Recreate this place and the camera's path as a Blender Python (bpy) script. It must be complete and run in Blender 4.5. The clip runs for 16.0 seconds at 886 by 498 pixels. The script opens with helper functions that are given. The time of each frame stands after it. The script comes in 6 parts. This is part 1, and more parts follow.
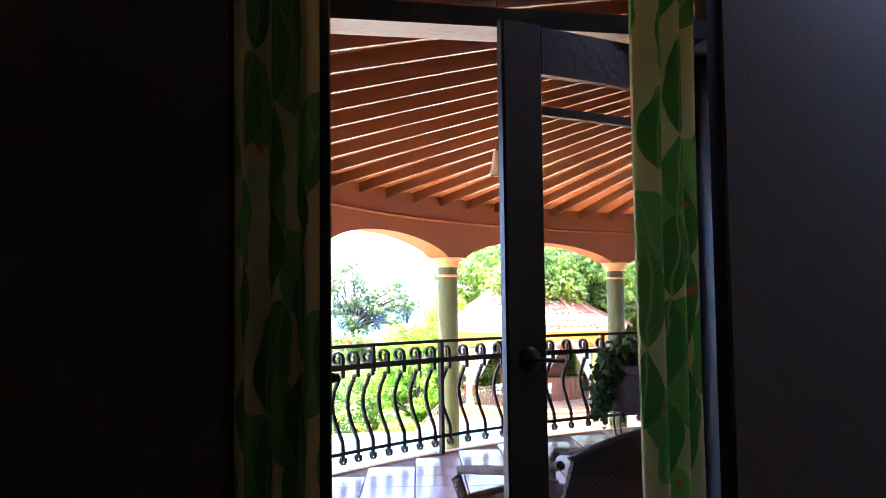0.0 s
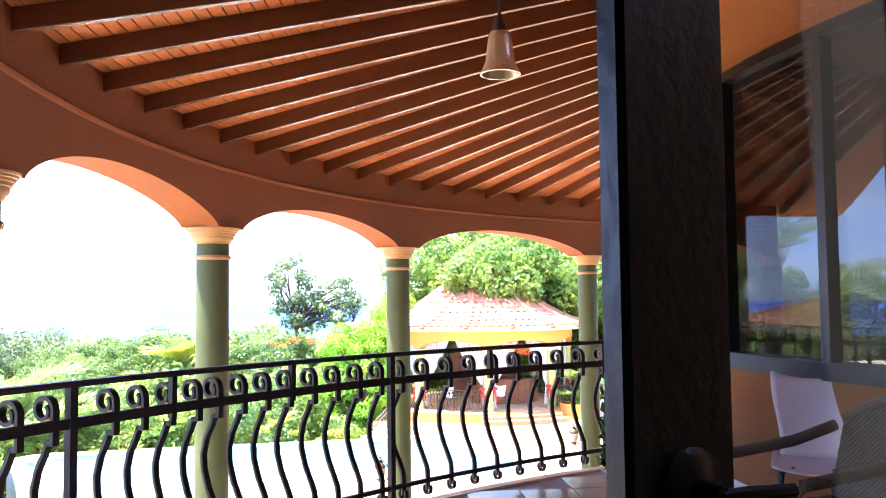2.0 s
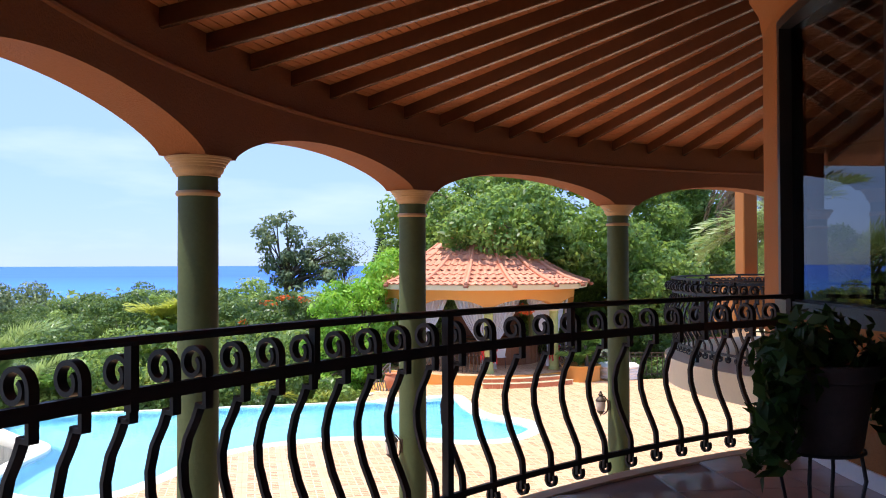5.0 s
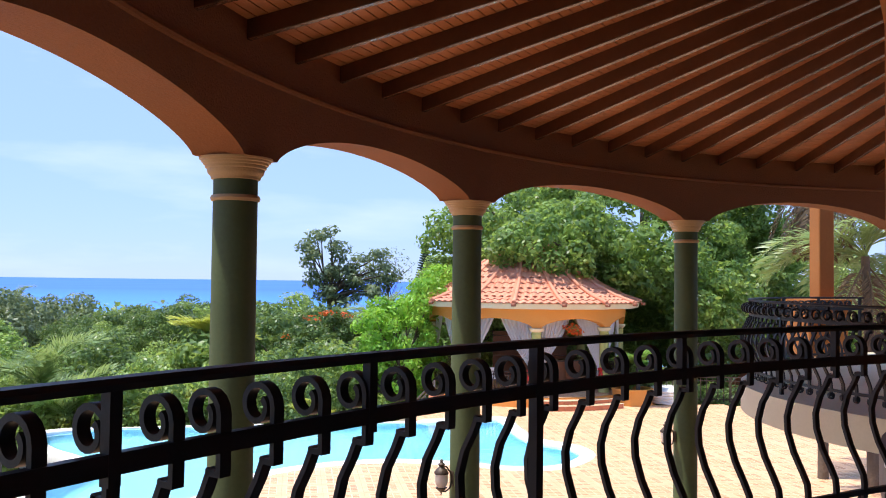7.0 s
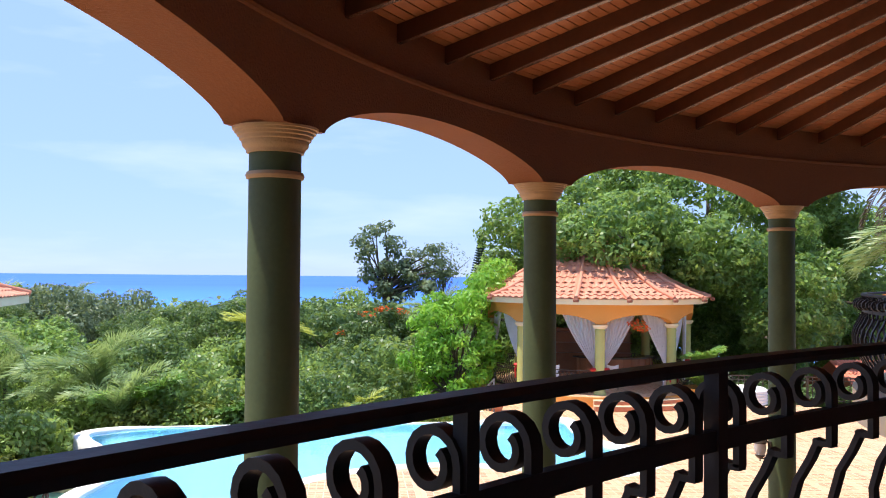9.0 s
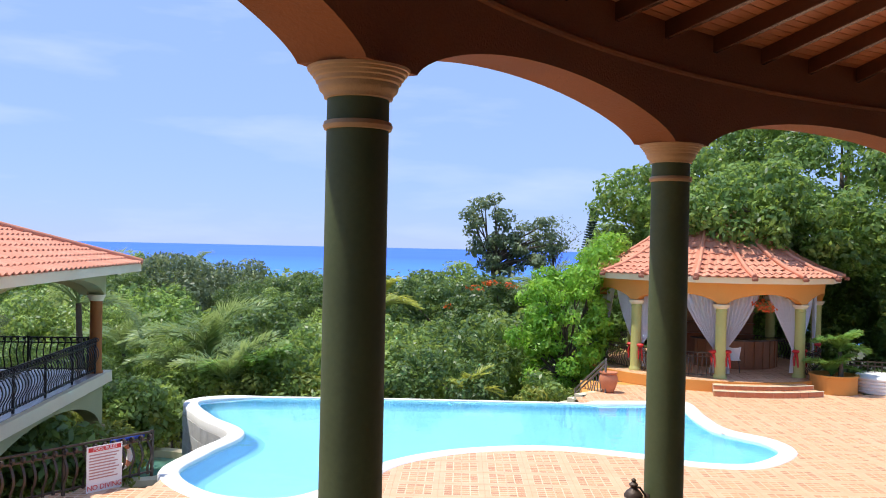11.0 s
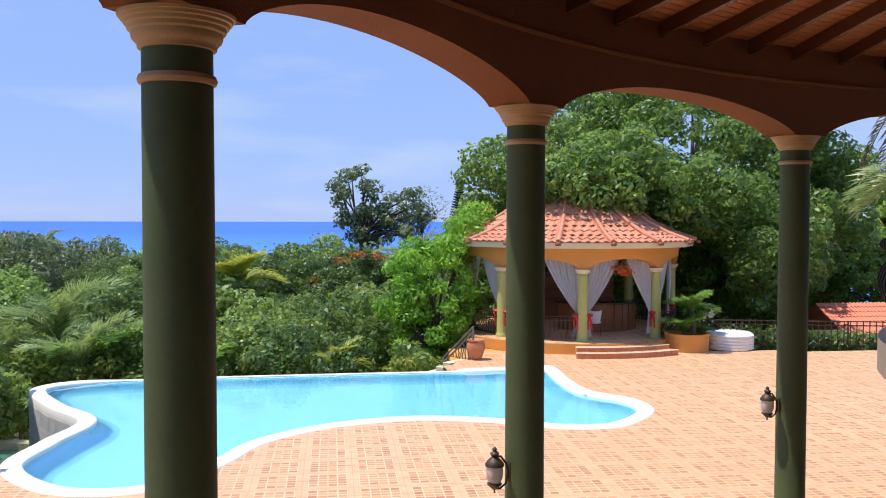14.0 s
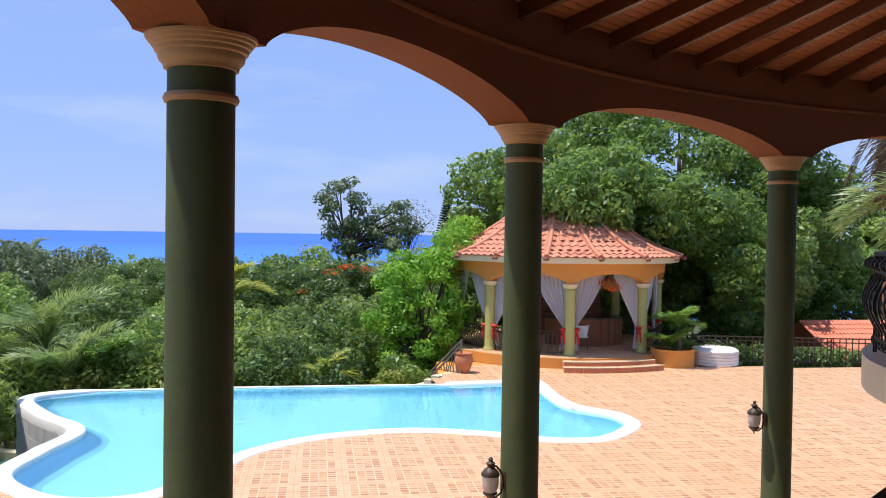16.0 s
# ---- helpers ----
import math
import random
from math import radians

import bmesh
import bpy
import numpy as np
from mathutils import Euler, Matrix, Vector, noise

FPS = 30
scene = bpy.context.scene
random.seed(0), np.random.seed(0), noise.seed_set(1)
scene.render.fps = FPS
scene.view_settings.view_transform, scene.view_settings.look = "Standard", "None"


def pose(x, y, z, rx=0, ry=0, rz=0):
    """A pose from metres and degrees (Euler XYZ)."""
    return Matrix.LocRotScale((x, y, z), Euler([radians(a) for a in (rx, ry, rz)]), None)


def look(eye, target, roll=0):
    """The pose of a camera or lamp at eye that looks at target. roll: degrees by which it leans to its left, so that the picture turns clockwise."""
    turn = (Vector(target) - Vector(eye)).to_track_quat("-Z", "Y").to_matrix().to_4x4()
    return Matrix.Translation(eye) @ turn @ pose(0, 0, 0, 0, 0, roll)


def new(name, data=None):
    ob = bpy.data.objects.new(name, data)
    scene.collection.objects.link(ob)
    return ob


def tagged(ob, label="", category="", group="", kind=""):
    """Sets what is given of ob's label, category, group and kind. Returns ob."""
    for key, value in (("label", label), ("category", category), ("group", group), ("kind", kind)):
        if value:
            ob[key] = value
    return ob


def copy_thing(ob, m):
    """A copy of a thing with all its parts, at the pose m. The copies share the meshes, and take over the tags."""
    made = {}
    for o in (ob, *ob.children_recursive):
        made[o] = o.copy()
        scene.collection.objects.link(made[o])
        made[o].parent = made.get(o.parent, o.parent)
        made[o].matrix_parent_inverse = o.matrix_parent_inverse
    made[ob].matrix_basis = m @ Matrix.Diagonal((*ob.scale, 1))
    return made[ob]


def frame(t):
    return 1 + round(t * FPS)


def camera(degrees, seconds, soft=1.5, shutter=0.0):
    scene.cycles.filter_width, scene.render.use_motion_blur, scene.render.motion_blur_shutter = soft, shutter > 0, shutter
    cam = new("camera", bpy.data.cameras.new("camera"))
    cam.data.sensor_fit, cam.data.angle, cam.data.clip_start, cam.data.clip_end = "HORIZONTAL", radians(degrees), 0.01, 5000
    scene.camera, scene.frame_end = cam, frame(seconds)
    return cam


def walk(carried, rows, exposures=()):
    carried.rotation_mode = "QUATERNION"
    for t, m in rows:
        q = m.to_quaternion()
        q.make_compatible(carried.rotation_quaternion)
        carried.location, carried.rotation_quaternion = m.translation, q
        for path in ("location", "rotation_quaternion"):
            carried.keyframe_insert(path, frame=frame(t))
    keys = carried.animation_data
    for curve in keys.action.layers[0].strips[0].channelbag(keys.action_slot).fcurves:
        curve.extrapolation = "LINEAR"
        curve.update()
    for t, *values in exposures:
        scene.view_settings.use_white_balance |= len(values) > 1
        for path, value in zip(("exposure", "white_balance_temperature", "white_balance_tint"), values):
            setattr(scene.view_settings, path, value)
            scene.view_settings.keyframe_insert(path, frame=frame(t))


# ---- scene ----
cam = camera(54.2, 16.0, soft=1.0)
PATH = [
    (0, (-0.066, 0.924, 1.388), (-0.006, 2.919, 1.515), -0.7),
    (0.5, (-0.113, 1.536, 1.362), (0.034, 3.527, 1.486), -0.6),
    (1, (-0.071, 2.116, 1.381), (0.054, 4.108, 1.503), 0.1),
    (1.5, (-0.064, 2.678, 1.423), (0.179, 4.661, 1.52), -0.8),
    (2, (-0.023, 3.24, 1.397), (0.157, 5.228, 1.517), -0.6),
    (2.5, (-0.012, 3.639, 1.37), (0.061, 5.636, 1.468), 0.8),
    (3, (-0.109, 4.033, 1.372), (0.076, 6.023, 1.444), -0.2),
    (3.5, (-0.163, 4.308, 1.337), (0.046, 6.297, 1.359), -0.2),
    (6, (-0.371, 5.376, 1.288), (-0.171, 7.366, 1.334), 0.0),
    (6.5, (-0.378, 5.604, 1.285), (-0.22, 7.597, 1.347), 0.4),
    (7, (-0.382, 5.839, 1.285), (-0.274, 7.835, 1.351), 0.7),
    (7.5, (-0.43, 6.132, 1.288), (-0.328, 8.128, 1.36), 0.7),
    (8, (-0.466, 6.424, 1.276), (-0.355, 8.419, 1.362), -0.4),
    (8.5, (-0.472, 6.699, 1.274), (-0.411, 8.697, 1.34), -0.2),
    (9, (-0.484, 6.998, 1.258), (-0.501, 8.998, 1.312), 0.5),
    (9.5, (-0.514, 7.318, 1.256), (-0.512, 9.317, 1.32), -0.0),
    (10, (-0.535, 7.618, 1.258), (-0.621, 9.615, 1.307), 0.5),
    (10.2, (-0.533, 7.713, 1.255), (-0.729, 9.703, 1.287), 0.1),
    (12.3, (-0.494, 8.31, 1.229), (-0.794, 10.287, 1.183), 1.2),
    (12.5, (-0.461, 8.332, 1.224), (-0.772, 10.307, 1.168), 0.3),
    (13, (-0.42, 8.385, 1.205), (-0.652, 10.37, 1.126), 0.4),
    (13.5, (-0.388, 8.368, 1.21), (-0.49, 10.364, 1.122), 0.2),
    (14, (-0.404, 8.379, 1.211), (-0.372, 10.378, 1.138), 0.1),
    (14.5, (-0.444, 8.359, 1.22), (-0.367, 10.356, 1.15), 0.4),
    (15, (-0.477, 8.279, 1.219), (-0.376, 10.275, 1.158), 1.0),
    (15.5, (-0.503, 8.198, 1.225), (-0.408, 10.195, 1.173), 1.3),
    (16, (-0.536, 8.179, 1.223), (-0.471, 10.177, 1.181), 0.8),
]
walk(cam, [(t, look(eye, target, roll)) for t, eye, target, roll in PATH],
     exposures=[(0.0, 3.65), (1.0, 3.6), (1.5, 3.4), (2.0, 2.9), (2.5, 2.0), (3.0, 1.3), (3.5, 1.0), (6.0, 0.55), (9.5, 0.56), (10.2, 0.42), (12.3, 0.1), (16.0, 0.05)])

# ---- world, sun and lights ----
SUN_AZ, SUN_EL = radians(264), radians(70)
world = bpy.data.worlds.new("world")
scene.world = world
world.use_nodes = True
wn, wl = world.node_tree.nodes, world.node_tree.links
sky = wn.new("ShaderNodeTexSky")
sky.sky_type = "NISHITA"
sky.sun_disc = False
sky.sun_elevation = SUN_EL
sky.sun_rotation = SUN_AZ
sky.air_density = 1.0
sky.dust_density = 0.0
sky.ozone_density = 3.0
wn["Background"].inputs["Strength"].default_value = 0.12
clear = wn.new("ShaderNodeMix")
clear.data_type, clear.blend_type = "RGBA", "MULTIPLY"
clear.inputs[0].default_value = 1.0
clear.inputs[7].default_value = (0.93, 0.96, 1.2, 1)
haze = wn.new("ShaderNodeMix")
haze.data_type = "RGBA"
haze.inputs[0].default_value = 0.8
haze.inputs[7].default_value = (3.0, 4.35, 6.75, 1)
wl.new(sky.outputs["Color"], haze.inputs[6])
wl.new(haze.outputs[2], clear.inputs[6])
# thin high cloud
place = wn.new("ShaderNodeTexCoord")
stretch = wn.new("ShaderNodeMapping")
stretch.inputs["Scale"].default_value = (1.4, 1.4, 7.0)
wl.new(place.outputs["Generated"], stretch.inputs["Vector"])
wisp = wn.new("ShaderNodeTexNoise")
wisp.inputs["Scale"].default_value, wisp.inputs["Detail"].default_value = 2.6, 7.0
wl.new(stretch.outputs["Vector"], wisp.inputs["Vector"])
amount = wn.new("ShaderNodeMapRange")
amount.inputs[1].default_value, amount.inputs[2].default_value, amount.inputs[4].default_value = 0.52, 0.8, 0.55
wl.new(wisp.outputs["Fac"], amount.inputs[0])
cloud = wn.new("ShaderNodeMix")
cloud.data_type = "RGBA"
cloud.inputs[7].default_value = (5.6, 6.4, 7.3, 1)
wl.new(amount.outputs[0], cloud.inputs[0])
wl.new(clear.outputs[2], cloud.inputs[6])
wl.new(cloud.outputs[2], wn["Background"].inputs["Color"])

sun_data = bpy.data.lights.new("sun", "SUN")
sun_data.energy = 4.6
sun_data.angle = radians(0.53)
sun_data.color = (1.0, 0.95, 0.87)
sun = new("sun", sun_data)
sun_dir = Vector((math.sin(SUN_AZ) * math.cos(SUN_EL), math.cos(SUN_AZ) * math.cos(SUN_EL), math.sin(SUN_EL)))
sun.matrix_world = look(sun_dir * 60, (0, 0, 0))


# ---- materials ----
def node_mat(name):
    m = bpy.data.materials.new(name)
    m.use_nodes = True
    return m, m.node_tree.nodes, m.node_tree.links, m.node_tree.nodes["Principled BSDF"]


def value_mix(n, l, fac, a, b, blend="MIX"):
    mix = n.new("ShaderNodeMix")
    mix.data_type, mix.blend_type = "RGBA", blend
    for sock, v in ((mix.inputs[0], fac), (mix.inputs[6], a), (mix.inputs[7], b)):
        if isinstance(v, bpy.types.NodeSocket):
            l.new(v, sock)
        elif isinstance(v, (int, float)):
            sock.default_value = v
        else:
            sock.default_value = (*v, 1.0)
    return mix.outputs[2]


def math_node(n, l, op, a, b=0.0):
    node = n.new("ShaderNodeMath")
    node.operation = op
    for sock, v in ((node.inputs[0], a), (node.inputs[1], b)):
        if isinstance(v, bpy.types.NodeSocket):
            l.new(v, sock)
        else:
            sock.default_value = v
    return node.outputs[0]


def noise_fac(n, l, vec, scale, detail=4, lo=0.35, hi=0.65):
    t = n.new("ShaderNodeTexNoise")
    t.inputs["Scale"].default_value, t.inputs["Detail"].default_value = scale, detail
    l.new(vec, t.inputs["Vector"])
    r = n.new("ShaderNodeMapRange")
    r.inputs[1].default_value, r.inputs[2].default_value = lo, hi
    l.new(t.outputs["Fac"], r.inputs[0])
    return r.outputs[0]


def surface(name, color, dark=None, rough=0.7, metal=0.0, big=1.2, fine=30.0, amount=0.5, bump=0.15, bump_scale=60.0, spec=0.5, rand=0.0):
    """Base colour with stains at one scale and grain at another, and a fine relief."""
    m, n, l, b = node_mat(name)
    dark = dark or tuple(c * 0.7 for c in color)
    pos = n.new("ShaderNodeNewGeometry").outputs["Position"]
    c = value_mix(n, l, math_node(n, l, "MULTIPLY", noise_fac(n, l, pos, big), amount), color, dark)
    c = value_mix(n, l, math_node(n, l, "MULTIPLY", noise_fac(n, l, pos, fine), amount * 0.6), c, dark)
    if rand:
        info = n.new("ShaderNodeObjectInfo")
        c = value_mix(n, l, math_node(n, l, "MULTIPLY", info.outputs["Random"], rand), c, dark)
    l.new(c, b.inputs["Base Color"])
    b.inputs["Roughness"].default_value, b.inputs["Metallic"].default_value = rough, metal
    b.inputs["Specular IOR Level"].default_value = spec
    if bump:
        bn = n.new("ShaderNodeBump")
        bn.inputs["Strength"].default_value, bn.inputs["Distance"].default_value = bump, 0.02
        l.new(noise_fac(n, l, pos, bump_scale, 6, 0.2, 0.8), bn.inputs["Height"])
        l.new(bn.outputs["Normal"], b.inputs["Normal"])
    return m


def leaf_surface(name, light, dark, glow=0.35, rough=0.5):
    """Leaves vary one by one between two greens, darken in painted shade patches, and let some sun through."""
    m, n, l, b = node_mat(name)
    geo = n.new("ShaderNodeNewGeometry")
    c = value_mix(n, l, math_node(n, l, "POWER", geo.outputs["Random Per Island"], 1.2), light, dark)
    # dark noise patches stand in for shaded gaps between sunlit leaf clumps
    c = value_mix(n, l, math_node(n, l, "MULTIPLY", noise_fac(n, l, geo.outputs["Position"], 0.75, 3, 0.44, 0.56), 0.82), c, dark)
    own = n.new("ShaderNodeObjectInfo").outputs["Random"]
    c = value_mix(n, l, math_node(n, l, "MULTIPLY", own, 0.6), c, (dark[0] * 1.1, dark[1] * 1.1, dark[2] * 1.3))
    l.new(c, b.inputs["Base Color"])
    b.inputs["Roughness"].default_value = rough
    b.inputs["Specular IOR Level"].default_value = 0.35
    tr = n.new("ShaderNodeBsdfTranslucent")
    l.new(value_mix(n, l, 0.5, c, (light[0] * 1.6, light[1] * 1.5, light[2])), tr.inputs["Color"])
    mix = n.new("ShaderNodeMixShader")
    mix.inputs[0].default_value = glow
    l.new(b.outputs[0], mix.inputs[1])
    l.new(tr.outputs[0], mix.inputs[2])
    l.new(mix.outputs[0], n["Material Output"].inputs["Surface"])
    return m


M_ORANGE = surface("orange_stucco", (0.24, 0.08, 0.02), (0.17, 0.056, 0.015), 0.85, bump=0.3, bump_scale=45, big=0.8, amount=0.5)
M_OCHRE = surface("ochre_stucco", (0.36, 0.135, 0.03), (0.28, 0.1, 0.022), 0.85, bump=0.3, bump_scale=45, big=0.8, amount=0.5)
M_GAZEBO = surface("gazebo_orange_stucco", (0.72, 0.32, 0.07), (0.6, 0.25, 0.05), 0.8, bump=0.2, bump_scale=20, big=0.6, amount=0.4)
M_GREEN = surface("green_column_paint", (0.08, 0.105, 0.035), (0.05, 0.07, 0.022), 0.72, bump=0.07, bump_scale=35, big=2.0, amount=0.5)
M_LIME = surface("olive_yellow_paint", (0.48, 0.47, 0.15), (0.38, 0.37, 0.11), 0.6, bump=0.1, big=1.5, amount=0.4)
M_SAGE = surface("sage_green_stucco", (0.42, 0.43, 0.22), (0.33, 0.34, 0.16), 0.85, bump=0.2, bump_scale=30, big=0.6, amount=0.5)
M_TAN = surface("tan_capital_paint", (0.5, 0.32, 0.15), (0.4, 0.25, 0.11), 0.6, bump=0.15, bump_scale=50, big=4, amount=0.5)
M_CREAM = surface("cream_paint", (0.78, 0.68, 0.45), (0.66, 0.56, 0.36), 0.7, bump=0.1, big=1.0, amount=0.4)
M_WHITE = surface("white_paint", (0.82, 0.8, 0.76), (0.68, 0.66, 0.6), 0.6, bump=0.1, big=0.7, amount=0.35)
M_RAFTER = surface("stained_rafter_wood", (0.12, 0.042, 0.02), (0.07, 0.025, 0.013), 0.27, bump=0.15, bump_scale=25, big=1.5, fine=14, amount=0.6, rand=0.35)
M_BOARD = surface("stained_ceiling_boards", (0.5, 0.18, 0.065), (0.32, 0.11, 0.04), 0.5, bump=0.15, bump_scale=25, big=2.5, fine=12, amount=0.6)
M_IRON = surface("black_wrought_iron", (0.032, 0.03, 0.031), (0.045, 0.038, 0.034), 0.48, 0.0, big=6, fine=50, amount=0.4, bump=0.06, bump_scale=40, spec=0.3)
M_BROWNIRON = surface("brown_wrought_iron", (0.06, 0.04, 0.028), (0.1, 0.07, 0.045), 0.5, 0.3, big=6, fine=40, amount=0.4, bump=0.2)
# paler copy of the iron, the stair rail's sunlit look put into its colour
M_SUNLITIRON = surface("sunlit_grey_iron", (0.2, 0.18, 0.165), (0.12, 0.1, 0.09), 0.55, 0.1, big=6, fine=40, amount=0.5, bump=0.15)
M_FRAME = surface("dark_bronze_frame", (0.035, 0.035, 0.04), (0.02, 0.02, 0.022), 0.35, 0.4, big=4, amount=0.4, bump=0.05)
M_DOOR = surface("dark_stained_door_wood", (0.018, 0.019, 0.024), (0.01, 0.01, 0.013), 0.4, big=3, fine=20, amount=0.5, bump=0.1, bump_scale=30)
M_ROOFTILE = surface("terracotta_roof_tile", (0.74, 0.35, 0.22), (0.56, 0.21, 0.12), 0.75, big=1.2, fine=8, amount=0.7, bump=0.25, bump_scale=25, rand=0.6)
M_HIPEND = surface("dark_clay_hip_end", (0.3, 0.11, 0.06), (0.2, 0.07, 0.04), 0.8, big=4, amount=0.5, bump=0.1)
M_REDTILE = surface("bright_red_roof_tile", (0.8, 0.24, 0.13), (0.66, 0.16, 0.08), 0.6, big=1.0, fine=8, amount=0.5, bump=0.2)
M_COPING = surface("white_pool_coping", (0.85, 0.83, 0.79), (0.72, 0.69, 0.62), 0.75, big=1.0, fine=12, amount=0.4, bump=0.15, bump_scale=20)
M_POOL = surface("pale_blue_pool_plaster", (0.215, 0.49, 0.68), (0.18, 0.455, 0.66), 0.7, big=0.5, fine=6, amount=0.4, bump=0.0)
M_POOLBAND = surface("blue_grey_waterline_tile", (0.2, 0.35, 0.4), (0.35, 0.45, 0.45), 0.3, big=6, fine=25, amount=0.9, bump=0.1)
M_STONE = surface("grey_stacked_stone", (0.74, 0.73, 0.71), (0.55, 0.54, 0.52), 0.85, big=3, fine=18, amount=0.9, bump=0.6, bump_scale=22, rand=0.5)
M_GROUND = surface("leaf_litter_ground", (0.09, 0.085, 0.035), (0.05, 0.06, 0.02), 0.95, big=0.3, fine=3, amount=0.9, bump=0.5, bump_scale=3)
M_BARK = surface("grey_brown_bark", (0.16, 0.12, 0.085), (0.08, 0.06, 0.045), 0.9, big=2, fine=18, amount=0.8, bump=0.6, bump_scale=18)
M_FLOOR = surface("lilac_white_floor_tile", (0.42, 0.36, 0.34), (0.33, 0.28, 0.26), 0.22, big=1.5, fine=10, amount=0.5, bump=0.05, bump_scale=8, rand=0.3)
M_GROUT = surface("grey_grout", (0.3, 0.26, 0.22), (0.22, 0.19, 0.16), 0.9, big=2, amount=0.5, bump=0.2)
# shade on the bedroom side of the door wall, put into the base colour
M_SHADEWALL = surface("shade_coloured_wall", (0.13, 0.125, 0.115), (0.1, 0.095, 0.087), 0.9, big=0.8, amount=0.4, bump=0.1)
M_TILEBED = surface("beige_terrace_grout", (0.6, 0.4, 0.25), (0.5, 0.32, 0.2), 0.9, big=2, amount=0.5, bump=0.2)
M_ROOMWALL = surface("dim_room_plaster", (0.3, 0.26, 0.2), (0.25, 0.21, 0.16), 0.9, big=0.8, amount=0.4, bump=0.1)
# deeper painted shade, so the east wall reflects dimly in the door glass
M_DEEPSHADEWALL = surface("deep_shade_coloured_wall", (0.045, 0.042, 0.04), (0.032, 0.03, 0.028), 0.9, big=0.8, amount=0.4, bump=0.1)
# paler than the other walls, so the bedroom throws back more door light
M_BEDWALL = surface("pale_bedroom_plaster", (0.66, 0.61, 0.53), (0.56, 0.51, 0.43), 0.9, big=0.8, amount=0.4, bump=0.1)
M_PLASTIC = surface("white_moulded_plastic", (0.82, 0.82, 0.82), (0.72, 0.72, 0.71), 0.35, big=3, amount=0.2, bump=0.0)
M_WICKER = surface("grey_brown_wicker", (0.3, 0.24, 0.17), (0.15, 0.115, 0.08), 0.75, big=8, fine=90, amount=0.9, bump=0.9, bump_scale=90)
def make_wicker():
    """Basket weave: strands going over and under, darker in the gaps."""
    m, n, l, b = node_mat("woven_grey_wicker")
    obj = n.new("ShaderNodeTexCoord").outputs["Object"]
    sep = n.new("ShaderNodeSeparateXYZ")
    l.new(obj, sep.inputs[0])
    u = math_node(n, l, "MULTIPLY", math_node(n, l, "ADD", sep.outputs["X"], sep.outputs["Y"]), 210.0)
    w = math_node(n, l, "MULTIPLY", math_node(n, l, "ADD", sep.outputs["Z"], math_node(n, l, "MULTIPLY", sep.outputs["Y"], 0.3)), 260.0)
    weave = math_node(n, l, "MULTIPLY", math_node(n, l, "SINE", u), math_node(n, l, "SINE", w))
    f = math_node(n, l, "ADD", math_node(n, l, "MULTIPLY", weave, 0.5), 0.5)
    c = value_mix(n, l, f, (0.035, 0.026, 0.018), (0.17, 0.135, 0.1))
    c = value_mix(n, l, math_node(n, l, "MULTIPLY", noise_fac(n, l, obj, 9.0), 0.5), c, (0.09, 0.07, 0.05))
    l.new(c, b.inputs["Base Color"])
    b.inputs["Roughness"].default_value = 0.75
    bn = n.new("ShaderNodeBump")
    bn.inputs["Strength"].default_value, bn.inputs["Distance"].default_value = 0.9, 0.006
    l.new(f, bn.inputs["Height"])
    l.new(bn.outputs["Normal"], b.inputs["Normal"])
    return m


M_WEAVE = make_wicker()
M_POT = surface("grey_clay_pot", (0.1, 0.085, 0.075), (0.06, 0.05, 0.045), 0.8, big=6, fine=30, amount=0.6, bump=0.2)
M_TERRACOTTA = surface("terracotta_clay", (0.62, 0.22, 0.1), (0.45, 0.15, 0.07), 0.7, big=4, fine=20, amount=0.6, bump=0.15)
M_BROWNWOOD = surface("varnished_brown_wood", (0.33, 0.12, 0.045), (0.2, 0.07, 0.025), 0.4, big=1.5, fine=15, amount=0.6, bump=0.1)
M_DARKTOP = surface("dark_bar_counter", (0.05, 0.045, 0.045), (0.03, 0.03, 0.03), 0.25, big=4, amount=0.4, bump=0.0)
M_RED = surface("red_ribbon_cloth", (0.6, 0.03, 0.025), (0.4, 0.015, 0.015), 0.6, big=6, amount=0.4, bump=0.1)
M_BLUE = surface("blue_plastic_cover", (0.05, 0.12, 0.6), (0.03, 0.07, 0.4), 0.5, big=3, amount=0.4, bump=0.1)
M_SIGNRED = surface("sign_red_paint", (0.62, 0.03, 0.03), (0.5, 0.025, 0.025), 0.5, big=3, amount=0.2, bump=0.0)
M_SIGNWHITE = surface("sign_white_paint", (0.8, 0.79, 0.77), (0.74, 0.72, 0.7), 0.5, big=3, amount=0.2, bump=0.0)
M_SIGNGREY = surface("sign_faded_print", (0.45, 0.22, 0.2), (0.4, 0.2, 0.18), 0.6, big=3, amount=0.2, bump=0.0)

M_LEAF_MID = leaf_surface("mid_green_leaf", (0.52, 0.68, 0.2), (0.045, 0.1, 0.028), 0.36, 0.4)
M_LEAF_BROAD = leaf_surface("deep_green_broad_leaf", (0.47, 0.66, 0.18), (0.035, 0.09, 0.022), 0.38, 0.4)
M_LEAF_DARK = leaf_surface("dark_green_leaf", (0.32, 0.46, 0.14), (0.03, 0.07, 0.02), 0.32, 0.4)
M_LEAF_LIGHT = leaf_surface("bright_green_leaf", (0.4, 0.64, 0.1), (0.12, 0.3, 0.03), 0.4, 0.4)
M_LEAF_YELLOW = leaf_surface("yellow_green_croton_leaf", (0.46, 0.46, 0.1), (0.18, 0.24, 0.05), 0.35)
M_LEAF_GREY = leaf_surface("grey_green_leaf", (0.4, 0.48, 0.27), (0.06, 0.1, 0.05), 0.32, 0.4)
